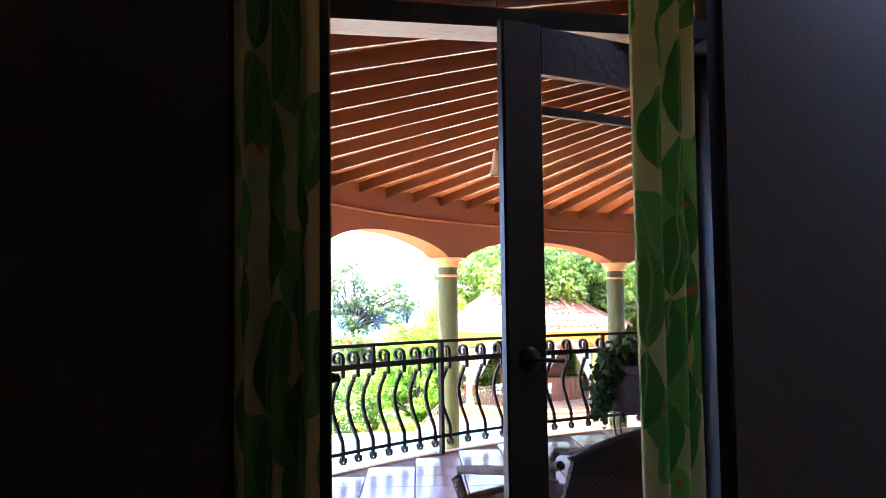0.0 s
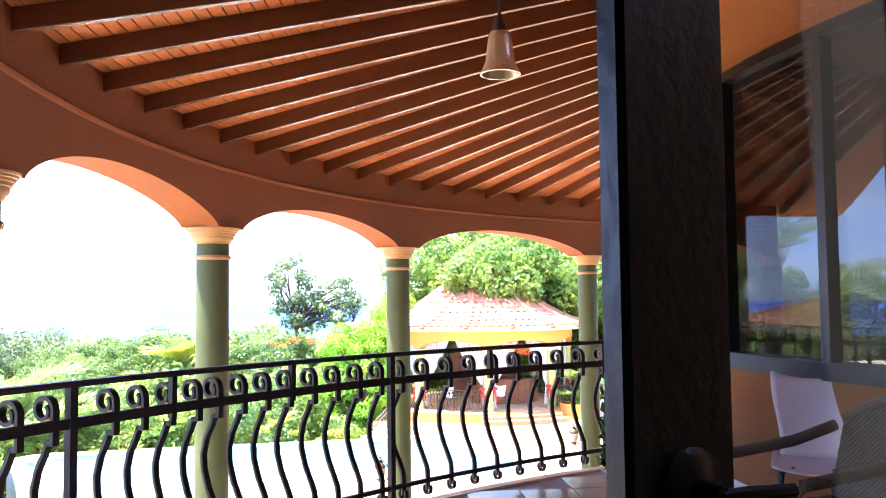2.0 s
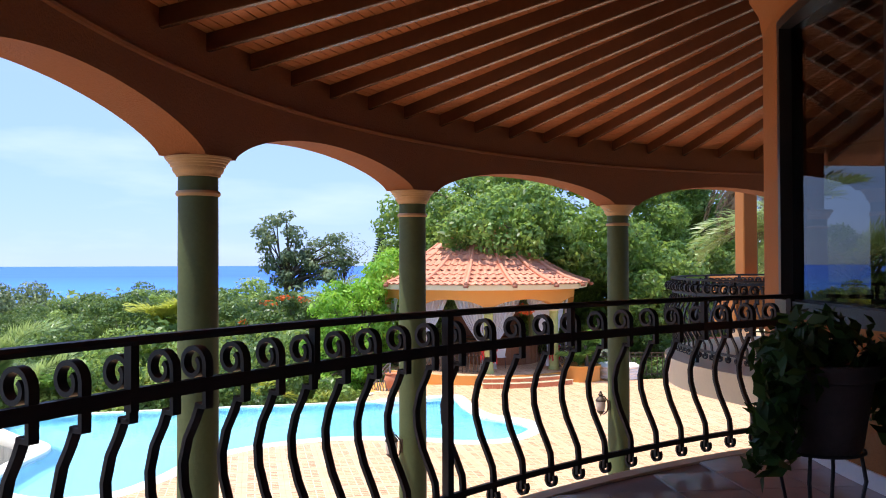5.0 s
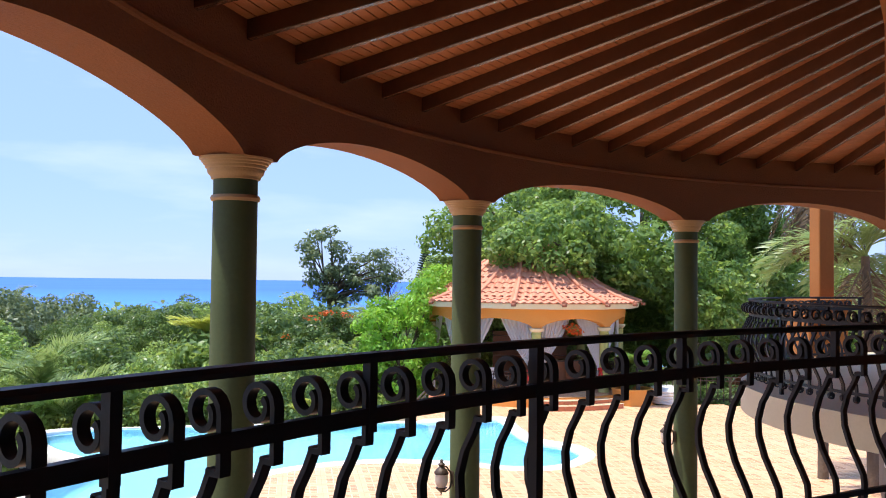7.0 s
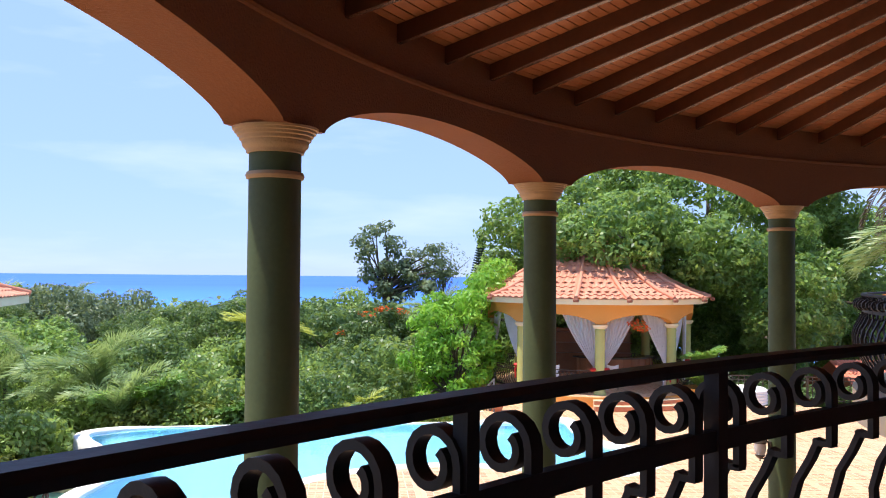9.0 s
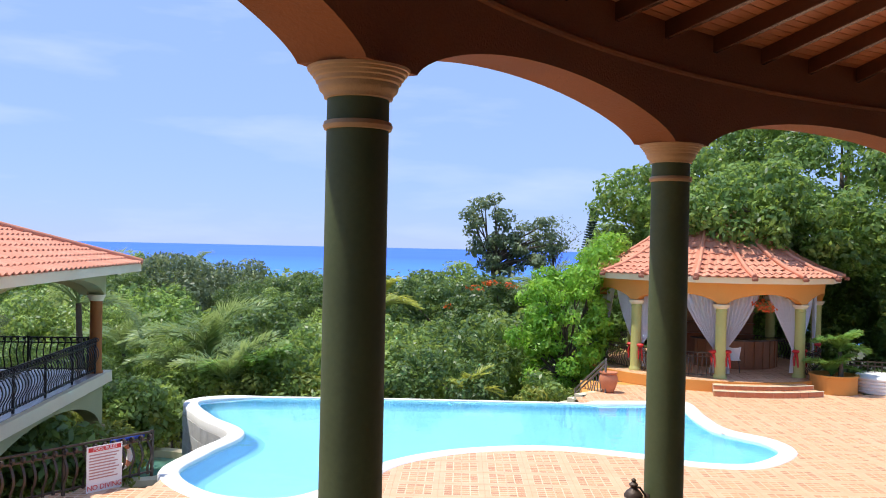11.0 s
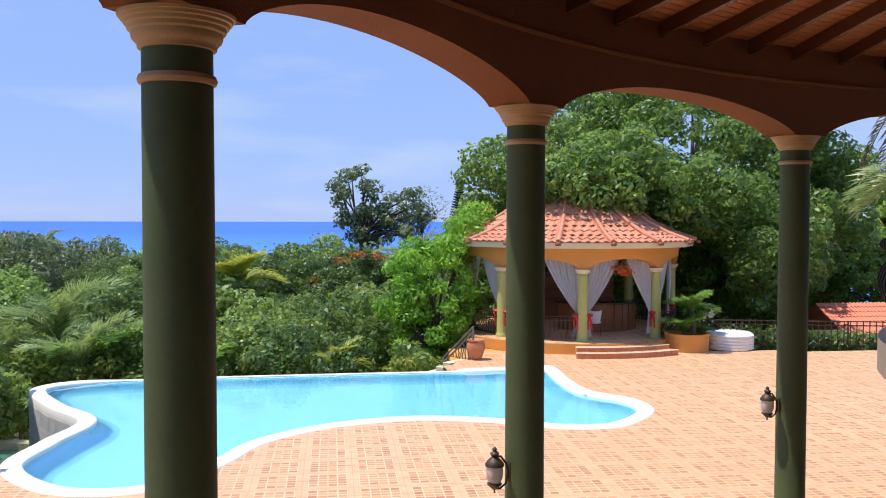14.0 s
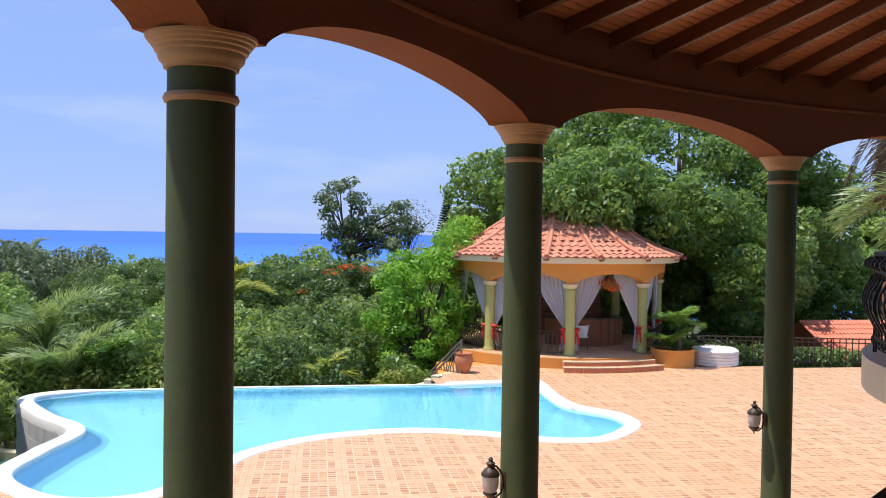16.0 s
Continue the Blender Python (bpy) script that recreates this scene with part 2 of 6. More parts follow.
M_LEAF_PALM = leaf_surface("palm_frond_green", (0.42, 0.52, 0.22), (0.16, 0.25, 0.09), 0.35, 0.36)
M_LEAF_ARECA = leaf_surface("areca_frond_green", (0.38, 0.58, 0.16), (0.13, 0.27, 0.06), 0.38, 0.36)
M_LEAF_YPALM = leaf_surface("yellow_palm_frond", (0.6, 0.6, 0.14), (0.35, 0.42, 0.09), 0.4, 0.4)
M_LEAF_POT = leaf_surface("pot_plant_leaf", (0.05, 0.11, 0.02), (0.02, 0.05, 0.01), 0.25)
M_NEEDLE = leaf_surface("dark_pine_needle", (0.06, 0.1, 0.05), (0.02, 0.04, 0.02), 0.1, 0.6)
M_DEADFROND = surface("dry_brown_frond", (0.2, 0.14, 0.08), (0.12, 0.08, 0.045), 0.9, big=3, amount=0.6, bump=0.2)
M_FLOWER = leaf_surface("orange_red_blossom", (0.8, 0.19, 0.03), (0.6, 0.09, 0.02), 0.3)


def make_glass(name, tint, rough=0.0, ior=1.5):
    m, n, l, b = node_mat(name)
    b.inputs["Base Color"].default_value = (*tint, 1)
    b.inputs["Transmission Weight"].default_value = 1.0
    b.inputs["Roughness"].default_value = rough
    b.inputs["IOR"].default_value = ior
    return m


M_GLASS = make_glass("smoked_window_glass", (0.12, 0.125, 0.13), 0.0, 1.27)
M_DOORGLASS = make_glass("clear_door_glass", (0.7, 0.71, 0.73))
M_LANTERNGLASS = surface("frosted_lantern_glass", (0.8, 0.72, 0.64), (0.7, 0.6, 0.5), 0.35, big=9, amount=0.4, bump=0.0)
M_LANTERNGLASS.node_tree.nodes["Principled BSDF"].inputs["Transmission Weight"].default_value = 0.35
M_FROST = surface("frosted_alabaster_glass", (0.75, 0.66, 0.42), (0.65, 0.52, 0.28), 0.3, big=9, amount=0.5, bump=0.1)
M_FROST.node_tree.nodes["Principled BSDF"].inputs["Transmission Weight"].default_value = 0.45


def make_water(name):
    m, n, l, b = node_mat(name)
    b.inputs["Base Color"].default_value = (0.62, 0.93, 0.97, 1)
    b.inputs["Transmission Weight"].default_value = 1.0
    b.inputs["Roughness"].default_value = 0.02
    b.inputs["IOR"].default_value = 1.33
    pos = n.new("ShaderNodeNewGeometry").outputs["Position"]
    bn = n.new("ShaderNodeBump")
    bn.inputs["Strength"].default_value, bn.inputs["Distance"].default_value = 0.12, 0.03
    l.new(noise_fac(n, l, pos, 2.2, 3, 0.2, 0.8), bn.inputs["Height"])
    l.new(bn.outputs["Normal"], b.inputs["Normal"])
    return m


M_WATER = make_water("clear_pool_water")


def make_sea():
    m, n, l, b = node_mat("deep_blue_sea")
    pos = n.new("ShaderNodeNewGeometry").outputs["Position"]
    stretch = n.new("ShaderNodeMapping")
    stretch.inputs["Scale"].default_value = (0.0012, 0.006, 1)
    l.new(pos, stretch.inputs["Vector"])
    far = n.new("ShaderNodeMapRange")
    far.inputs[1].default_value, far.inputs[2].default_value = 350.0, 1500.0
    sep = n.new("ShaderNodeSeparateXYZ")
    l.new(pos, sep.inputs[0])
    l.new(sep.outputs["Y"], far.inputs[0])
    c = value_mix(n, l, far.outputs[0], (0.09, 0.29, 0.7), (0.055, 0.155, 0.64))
    c = value_mix(n, l, math_node(n, l, "MULTIPLY", noise_fac(n, l, stretch.outputs["Vector"], 1.0, 5), 0.35), c, (0.075, 0.2, 0.72))
    l.new(c, b.inputs["Base Color"])
    b.inputs["Roughness"].default_value = 0.65
    b.inputs["Specular IOR Level"].default_value = 0.12
    return m


M_SEA = make_sea()
DECK_TURN = radians(6.4)
MODULE = 0.9


def make_deck():
    """Ceramic tile printed with blocks of little bricks between plain beige bands."""
    m, n, l, b = node_mat("printed_terrace_tile")
    pos = n.new("ShaderNodeNewGeometry").outputs["Position"]
    turn = n.new("ShaderNodeMapping")
    turn.inputs["Rotation"].default_value = (0, 0, -DECK_TURN)
    turn.inputs["Scale"].default_value = (1 / MODULE, 1 / MODULE, 1)
    l.new(pos, turn.inputs["Vector"])
    sep = n.new("ShaderNodeSeparateXYZ")
    l.new(turn.outputs["Vector"], sep.inputs[0])

    def axis(v, count):
        f = math_node(n, l, "FRACT", v)
        s = math_node(n, l, "DIVIDE", math_node(n, l, "SUBTRACT", f, 0.12), 0.76)
        inside = math_node(n, l, "MULTIPLY", math_node(n, l, "GREATER_THAN", s, 0.0), math_node(n, l, "LESS_THAN", s, 1.0))
        cell = math_node(n, l, "MULTIPLY", s, count)
        part_ = math_node(n, l, "FRACT", cell)
        edge = math_node(n, l, "ABSOLUTE", math_node(n, l, "SUBTRACT", part_, 0.5))
        return inside, math_node(n, l, "FLOOR", cell), edge, math_node(n, l, "FLOOR", v), s

    ix, cx, ex, fx, sx = axis(sep.outputs["X"], 4)
    iy, cy, ey, fy, sy = axis(sep.outputs["Y"], 5)
    block = math_node(n, l, "MULTIPLY", ix, iy)
    joint = math_node(n, l, "MAXIMUM", math_node(n, l, "GREATER_THAN", ex, 0.43), math_node(n, l, "GREATER_THAN", ey, 0.4))
    comb = n.new("ShaderNodeCombineXYZ")
    l.new(math_node(n, l, "ADD", math_node(n, l, "MULTIPLY", fx, 7.0), cx), comb.inputs[0])
    l.new(math_node(n, l, "ADD", math_node(n, l, "MULTIPLY", fy, 9.0), cy), comb.inputs[1])
    white = n.new("ShaderNodeTexWhiteNoise")
    white.noise_dimensions = "2D"
    l.new(comb.outputs[0], white.inputs["Vector"])
    mid = math_node(n, l, "MULTIPLY", math_node(n, l, "LESS_THAN", math_node(n, l, "ABSOLUTE", math_node(n, l, "SUBTRACT", sx, 0.5)), 0.25),
                    math_node(n, l, "LESS_THAN", math_node(n, l, "ABSOLUTE", math_node(n, l, "SUBTRACT", sy, 0.5)), 0.3))
    brick = value_mix(n, l, white.outputs["Value"], (0.66, 0.35, 0.17), (0.44, 0.18, 0.08))
    brick = value_mix(n, l, math_node(n, l, "MULTIPLY", mid, 0.45), brick, (0.66, 0.4, 0.19))
    brick = value_mix(n, l, joint, brick, (0.8, 0.56, 0.37))
    band = value_mix(n, l, noise_fac(n, l, pos, 3.0), (0.75, 0.47, 0.275), (0.67, 0.4, 0.225))
    c = value_mix(n, l, block, band, brick)
    c = value_mix(n, l, math_node(n, l, "MULTIPLY", noise_fac(n, l, pos, 0.25), 0.25), c, (0.6, 0.33, 0.16))
    l.new(c, b.inputs["Base Color"])
    b.inputs["Roughness"].default_value = 0.55
    return m


M_DECK = make_deck()


def make_curtain():
    """Cream cotton printed with large green leaves and small orange flowers."""
    m, n, l, b = node_mat("leaf_print_curtain_cloth")
    uv = n.new("ShaderNodeTexCoord").outputs["UV"]
    warp = n.new("ShaderNodeTexNoise")
    warp.inputs["Scale"].default_value = 2.5
    l.new(uv, warp.inputs["Vector"])
    mixed = value_mix(n, l, 0.12, uv, warp.outputs["Color"])
    c = (0.62, 0.56, 0.28)
    layers = ((34, (7.6, 3.1), 0.0, (0.06, 0.22, 0.06), (0.16, 0.42, 0.1)), (-38, (8.6, 3.4), 3.7, (0.09, 0.3, 0.07), (0.26, 0.52, 0.14)), (8, (9.6, 3.8), 8.1, (0.04, 0.15, 0.045), (0.12, 0.33, 0.08)))
    for turn, sc, off, dark, light in layers:
        mp = n.new("ShaderNodeMapping")
        mp.inputs["Location"].default_value = (off, off * 0.7, 0)
        mp.inputs["Rotation"].default_value = (0, 0, radians(turn))
        mp.inputs["Scale"].default_value = (*sc, 1)
        l.new(mixed, mp.inputs["Vector"])
        sep = n.new("ShaderNodeSeparateXYZ")
        l.new(mp.outputs["Vector"], sep.inputs[0])
        col = math_node(n, l, "FLOOR", sep.outputs["X"])
        along = math_node(n, l, "ADD", sep.outputs["Y"], math_node(n, l, "MULTIPLY", col, 0.37))
        fx = math_node(n, l, "ABSOLUTE", math_node(n, l, "SUBTRACT", math_node(n, l, "MULTIPLY", math_node(n, l, "FRACT", sep.outputs["X"]), 2.0), 1.0))
        fy = math_node(n, l, "SUBTRACT", math_node(n, l, "MULTIPLY", math_node(n, l, "FRACT", along), 2.0), 1.0)
        width = math_node(n, l, "MULTIPLY", math_node(n, l, "SUBTRACT", 1.0, math_node(n, l, "MULTIPLY", fy, fy)), 0.72)
        leaf = math_node(n, l, "LESS_THAN", fx, width)
        cell = n.new("ShaderNodeCombineXYZ")
        l.new(col, cell.inputs[0])
        l.new(math_node(n, l, "FLOOR", along), cell.inputs[1])
        white = n.new("ShaderNodeTexWhiteNoise")
        white.noise_dimensions = "2D"
        l.new(cell.outputs[0], white.inputs["Vector"])
        ribs = math_node(n, l, "MULTIPLY", math_node(n, l, "ADD", math_node(n, l, "SINE", math_node(n, l, "MULTIPLY", math_node(n, l, "SUBTRACT", fy, fx), 34.0)), 1.0), 0.2)
        shade = value_mix(n, l, white.outputs["Value"], dark, light)
        shade = value_mix(n, l, ribs, shade, dark)
        shade = value_mix(n, l, math_node(n, l, "LESS_THAN", fx, 0.05), shade, (0.25, 0.4, 0.14))
        shown = math_node(n, l, "MULTIPLY", leaf, math_node(n, l, "GREATER_THAN", white.outputs["Value"], 0.4))
        c = value_mix(n, l, shown, c, shade)
    v2 = n.new("ShaderNodeTexVoronoi")
    v2.distance = "MANHATTAN"
    v2.inputs["Scale"].default_value = 1.3
    l.new(mp.outputs["Vector"], v2.inputs["Vector"])
    c = value_mix(n, l, math_node(n, l, "LESS_THAN", v2.outputs["Distance"], 0.16), c, (0.55, 0.14, 0.04))
    l.new(c, b.inputs["Base Color"])
    b.inputs["Roughness"].default_value = 0.9
    tr = n.new("ShaderNodeBsdfTranslucent")
    l.new(c, tr.inputs["Color"])
    mix = n.new("ShaderNodeMixShader")
    mix.inputs[0].default_value = 0.3
    l.new(b.outputs[0], mix.inputs[1])
    l.new(tr.outputs[0], mix.inputs[2])
    l.new(mix.outputs[0], n["Material Output"].inputs["Surface"])
    return m


M_CURTAIN = make_curtain()


def make_sheer():
    m, n, l, b = node_mat("sheer_white_curtain_cloth")
    b.inputs["Base Color"].default_value = (0.9, 0.9, 0.93, 1)
    b.inputs["Roughness"].default_value = 0.9
    tr = n.new("ShaderNodeBsdfTranslucent")
    tr.inputs["Color"].default_value = (0.9, 0.9, 0.93, 1)
    mix = n.new("ShaderNodeMixShader")
    mix.inputs[0].default_value = 0.5
    l.new(b.outputs[0], mix.inputs[1])
    l.new(tr.outputs[0], mix.inputs[2])
    open_weave = n.new("ShaderNodeBsdfTransparent")
    sheer = n.new("ShaderNodeMixShader")
    sheer.inputs[0].default_value = 0.2
    l.new(mix.outputs[0], sheer.inputs[1])
    l.new(open_weave.outputs[0], sheer.inputs[2])
    l.new(sheer.outputs[0], n["Material Output"].inputs["Surface"])
    return m


M_SHEER = make_sheer()


# ---- mesh helpers ----
class Shape:
    """Vertices and faces gathered for one mesh."""

    def __init__(self):
        self.v, self.f = [], []

    def add(self, verts, faces):
        k = len(self.v)
        self.v += [tuple(p) for p in verts]
        self.f += [tuple(i + k for i in q) for q in faces]
        return self

    def box(self, c, s, m=None, chamfer=0.0):
        x, y, z = (h / 2 for h in s)
        if chamfer:
            k = min(chamfer, x * 0.9, y * 0.9)
            ring = [(-x + k, -y), (x - k, -y), (x, -y + k), (x, y - k), (x - k, y), (-x + k, y), (-x, y - k), (-x, -y + k)]
        else:
            ring = [(-x, -y), (x, -y), (x, y), (-x, y)]
        n = len(ring)
        vs = [Vector((a, b, -z)) for a, b in ring] + [Vector((a, b, z)) for a, b in ring]
        vs = [(m @ v if m else v) + Vector(c) for v in vs]
        fs = [tuple(reversed(range(n))), tuple(range(n, 2 * n))] + [(i, (i + 1) % n, n + (i + 1) % n, n + i) for i in range(n)]
        return self.add(vs, fs)

    def lathe(self, profile, n=24, c=(0, 0, 0), close=True):
        vs, fs = [], []
        for r, z in profile:
            for i in range(n):
                a = 2 * math.pi * i / n
                vs.append((c[0] + r * math.cos(a), c[1] + r * math.sin(a), c[2] + z))
        for j in range(len(profile) - 1):
            for i in range(n):
                k = (i + 1) % n
                fs.append((j * n + i, j * n + k, (j + 1) * n + k, (j + 1) * n + i))
        if close:
            fs.append(tuple(reversed(range(n))))
            fs.append(tuple(range((len(profile) - 1) * n, len(profile) * n)))
        return self.add(vs, fs)

    def tube(self, path, r, n=8, taper=None):
        path = [Vector(p) for p in path]
        vs, fs = [], []
        up = Vector((0.13, 0.21, 1)).normalized()
        for i, p in enumerate(path):
            d = (path[min(i + 1, len(path) - 1)] - path[max(i - 1, 0)]).normalized()
            a = d.cross(up)
            if a.length < 0.05:
                a = d.cross(Vector((1, 0, 0)))
            a.normalize()
            b = d.cross(a)
            rr = r if taper is None else r + (taper - r) * i / (len(path) - 1)
            for k in range(n):
                t = 2 * math.pi * k / n
                vs.append(p + (a * math.cos(t) + b * math.sin(t)) * rr)
        for j in range(len(path) - 1):
            for i in range(n):
                k = (i + 1) % n
                fs.append((j * n + i, j * n + k, (j + 1) * n + k, (j + 1) * n + i))
        fs.append(tuple(reversed(range(n))))
        fs.append(tuple(range((len(path) - 1) * n, len(path) * n)))
        return self.add(vs, fs)

    def ribbon(self, path, side, width, thick):
        """A flat bar swept along a path; side is the direction of its width."""
        path = [Vector(p) for p in path]
        side = Vector(side).normalized()
        vs, fs = [], []
        for i, p in enumerate(path):
            d = (path[min(i + 1, len(path) - 1)] - path[max(i - 1, 0)]).normalized()
            o = d.cross(side).normalized() * thick / 2
            w = side * width / 2
            vs += [p - w - o, p + w - o, p + w + o, p - w + o]
        for j in range(len(path) - 1):
            for i in range(4):
                k = (i + 1) % 4
                fs.append((j * 4 + i, j * 4 + k, (j + 1) * 4 + k, (j + 1) * 4 + i))
        e = (len(path) - 1) * 4
        fs += [(3, 2, 1, 0), (e, e + 1, e + 2, e + 3)]
        return self.add(vs, fs)

    def prism(self, ring, z0, z1):
        n = len(ring)
        vs = [(x, y, z0) for x, y in ring] + [(x, y, z1) for x, y in ring]
        fs = [tuple(reversed(range(n))), tuple(range(n, 2 * n))] + [(i, (i + 1) % n, n + (i + 1) % n, n + i) for i in range(n)]
        return self.add(vs, fs)

    def mesh(self, name, material, smooth=0):
        me = bpy.data.meshes.new(name)
        me.from_pydata(self.v, [], self.f)
        if material:
            me.materials.append(material)
        if smooth:
            me.polygons.foreach_set("use_smooth", [True] * len(me.polygons))
            me.set_sharp_from_angle(angle=radians(smooth))
        me.update()
        return me


def part(name, shape, material, parent=None, label="", smooth=0, m=None):
    """One mesh under a thing or a part."""
    data = shape if isinstance(shape, bpy.types.Mesh) else shape.mesh(name, material, smooth)
    ob = new(name, data)
    if parent:
        ob.parent = parent
    if m is not None:
        ob.matrix_local = m
    if label:
        ob["label"] = label
    return ob


def thing(name, m, label, category, group="", kind=""):
    ob = new(name)
    ob.empty_display_size = 0.1
    ob.matrix_world = m
    return tagged(ob, label, category, group, kind)


def structure(name, shape, material, label="", smooth=0):
    return tagged(part(name, shape, material, None, "", smooth), label or name.replace("_", " "), "", "", "structure")


def polar(c, r, deg, z=None):
    a = radians(deg)
    p = (c[0] + r * math.cos(a), c[1] + r * math.sin(a))
    return p if z is None else (*p, z)


def spin(x, y, z, deg):
    return pose(x, y, z, 0, 0, deg)


# ---- plan ----
HUB = (8.95, 8.69)          # centre of the round roof and colonnade
R_COL = 11.34
COLUMNS = [201.2, 180.2, 159.2, 138.4, 115.5, 94.0]
DECK_Z = -3.5
RAIL_C, RAIL_R = (5.66, 2.97), 8.215
HOUSE_C, HOUSE_R = (8.95, 9.4), 6.34
RAFTER_STEP = 3.94
RAFTER_HUB = (6.75, 9.75)    # where the rafters would meet
RAFTER_RISE = 0.205


def rafter_foot(deg):
    """Foot of a rafter on the beam, and the level direction in which it runs."""
    p = Vector(polar(HUB, 11.12, deg))
    d = (Vector(RAFTER_HUB) - p).normalized()
    return p, d


def under_roof(deg, run, lift=0.0):
    """A point of the roof's slope: so far up the rafter that stands at deg."""
    p, d = rafter_foot(deg)
    q = p + d * run
    return (q.x, q.y, 3.07 + RAFTER_RISE * run + lift)


# ---- ground, sea and terrace ----
def ground_height(x, y):
    if y < 35:
        return -6.4
    d = min(y - 35, 160)
    return -6.4 - 0.085 * d - 1.2 * math.sin(x * 0.06) * min(1, d / 20)


g = Shape()
xs = [-2600, -900, -300, -140] + list(range(-100, 101, 8)) + [140, 300, 900, 2600]
ys = [-400, -60, 0, 20, 35] + list(range(40, 200, 8)) + [230, 300]
for yy in ys:
    for xx in xs:
        g.v.append((xx, yy, ground_height(xx, yy) if yy < 210 else -22 - (yy - 200) * 0.045))
for j in range(len(ys) - 1):
    for i in range(len(xs) - 1):
        k = j * len(xs) + i
        g.f.append((k, k + 1, k + len(xs) + 1, k + len(xs)))
structure("ground", g, M_GROUND, "dark leaf-littered hillside falling towards the sea", 60)
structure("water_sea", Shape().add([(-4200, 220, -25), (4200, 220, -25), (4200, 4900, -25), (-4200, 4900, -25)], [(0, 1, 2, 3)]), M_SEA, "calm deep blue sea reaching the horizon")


def closed_spline(points, steps=10):
    out = []
    n = len(points)
    for i in range(n):
        p0, p1, p2, p3 = (Vector(points[(i + k - 1) % n]) for k in range(4))
        for s in range(steps):
            t = s / steps
            out.append(0.5 * (2 * p1 + (p2 - p0) * t + (2 * p0 - 5 * p1 + 4 * p2 - p3) * t * t + (3 * p1 - p0 - 3 * p2 + p3) * t ** 3))
    return out


# outer edge of the white coping, anticlockwise from the shallow tip
POOL = [(5.1, 29.2), (4.95, 30.6), (4.0, 31.7), (3.7, 33.4), (3.45, 35.6), (2.0, 35.4), (0.45, 35.05),
        (-3.0, 34.6), (-7.0, 34.05), (-10.2, 33.3), (-11.25, 32.0), (-9.9, 29.85), (-8.5, 28.3), (-8.55, 26.4),
        (-8.45, 24.5), (-6.9, 23.0), (-5.2, 23.1), (-4.3, 24.6), (-3.75, 26.3), (-2.5, 27.6), (-0.6, 28.3), (1.4, 27.95),
        (2.6, 27.45), (4.0, 27.65)]
outer = closed_spline([(x, y, 0) for x, y in POOL])


def inset(loop, d):
    out = []
    n = len(loop)
    for i, p in enumerate(loop):
        t = (loop[(i + 1) % n] - loop[i - 1]).normalized()
        out.append(p + Vector((-t.y, t.x, 0)) * d)
    return out


def inset_point(o, p, d, limit):
    """The point p, set in by d from o, drawn back to a lesser depth."""
    return o + (p - o) * limit / d


rim = Shape()
n_rim = len(outer)
profile = [(0.0, -0.25), (0.0, -0.01), (0.03, 0.03), (0.21, 0.045), (0.39, 0.03), (0.42, 0.0), (0.42, -0.14)]


def spill_share(p):
    """1 along the thin infinity edge, 0 along the broad coping, sliding from one to the other."""
    if p.y < 32.4 or p.x > 0.6:
        return 0.0
    t = min(1.0, max(0.0, (p.x + 10.6) / 1.6)) if p.x < -8.5 else min(1.0, max(0.0, (0.6 - p.x) / 0.25))
    return t * t * (3 - 2 * t)


shares = [spill_share(p) for p in outer]
for d, h in profile:
    for thin, o, p in zip(shares, outer, inset(outer, d)):
        q = p + (inset_point(o, p, d, 0.24) - p) * thin if d > 0.24 else p
        rim.v.append((q.x, q.y, DECK_Z + h - 0.058 * thin))
for j in range(len(profile) - 1):
    for i in range(n_rim):
        k = (i + 1) % n_rim
        rim.f.append((j * n_rim + i, j * n_rim + k, (j + 1) * n_rim + k, (j + 1) * n_rim + i))
structure("trim_pool_coping", rim, M_COPING, "smooth white coping round the free-form pool", 50)
band = Shape()
basin = Shape()
wet = inset(outer, 0.425)
for i in range(n_rim):
    p, q = wet[i], wet[(i + 1) % n_rim]
    if not (p.x < 0.4 and p.y > 28.6):
        band.add([(p.x, p.y, DECK_Z - 0.12), (q.x, q.y, DECK_Z - 0.12), (q.x, q.y, DECK_Z - 0.26), (p.x, p.y, DECK_Z - 0.26)], [(0, 1, 2, 3)])
structure("trim_waterline", band, M_POOLBAND, "band of blue-grey mosaic at the waterline")
DEPTHS = ((-0.12, 0.2), (-0.125, 0.43), (-0.45, 0.5), (-0.75, 0.6), (-0.95, 0.75), (-1.05, 0.93))
for hh, dd in DEPTHS:
    basin.v += [(p.x, p.y, DECK_Z + hh) for p in inset(outer, dd)]
for j in range(5):
    for i in range(n_rim):
        k = (i + 1) % n_rim
        basin.f.append((j * n_rim + i, j * n_rim + k, (j + 1) * n_rim + k, (j + 1) * n_rim + i))
basin.v += [(p.x, p.y, DECK_Z - 1.06) for p in inset(outer, 0.43)]
basin.f.append(tuple(range(6 * n_rim, 7 * n_rim)))
structure("floor_pool", basin, M_POOL, "pale turquoise plaster basin of the pool", 80)
water = structure("water_pool", Shape().add([(p.x, p.y, DECK_Z - 0.045) for p in inset(outer, 0.2)], [tuple(range(n_rim))]), M_WATER, "still clear turquoise pool water")
water.visible_shadow = False


def in_loop(x, y, loop):
    hit = False
    n = len(loop)
    for i in range(n):
        a, b = loop[i], loop[i - 1]
        if (a.y > y) != (b.y > y) and x < (b.x - a.x) * (y - a.y) / (b.y - a.y) + a.x:
            hit = not hit
    return hit


outline = inset(outer, 0.2)


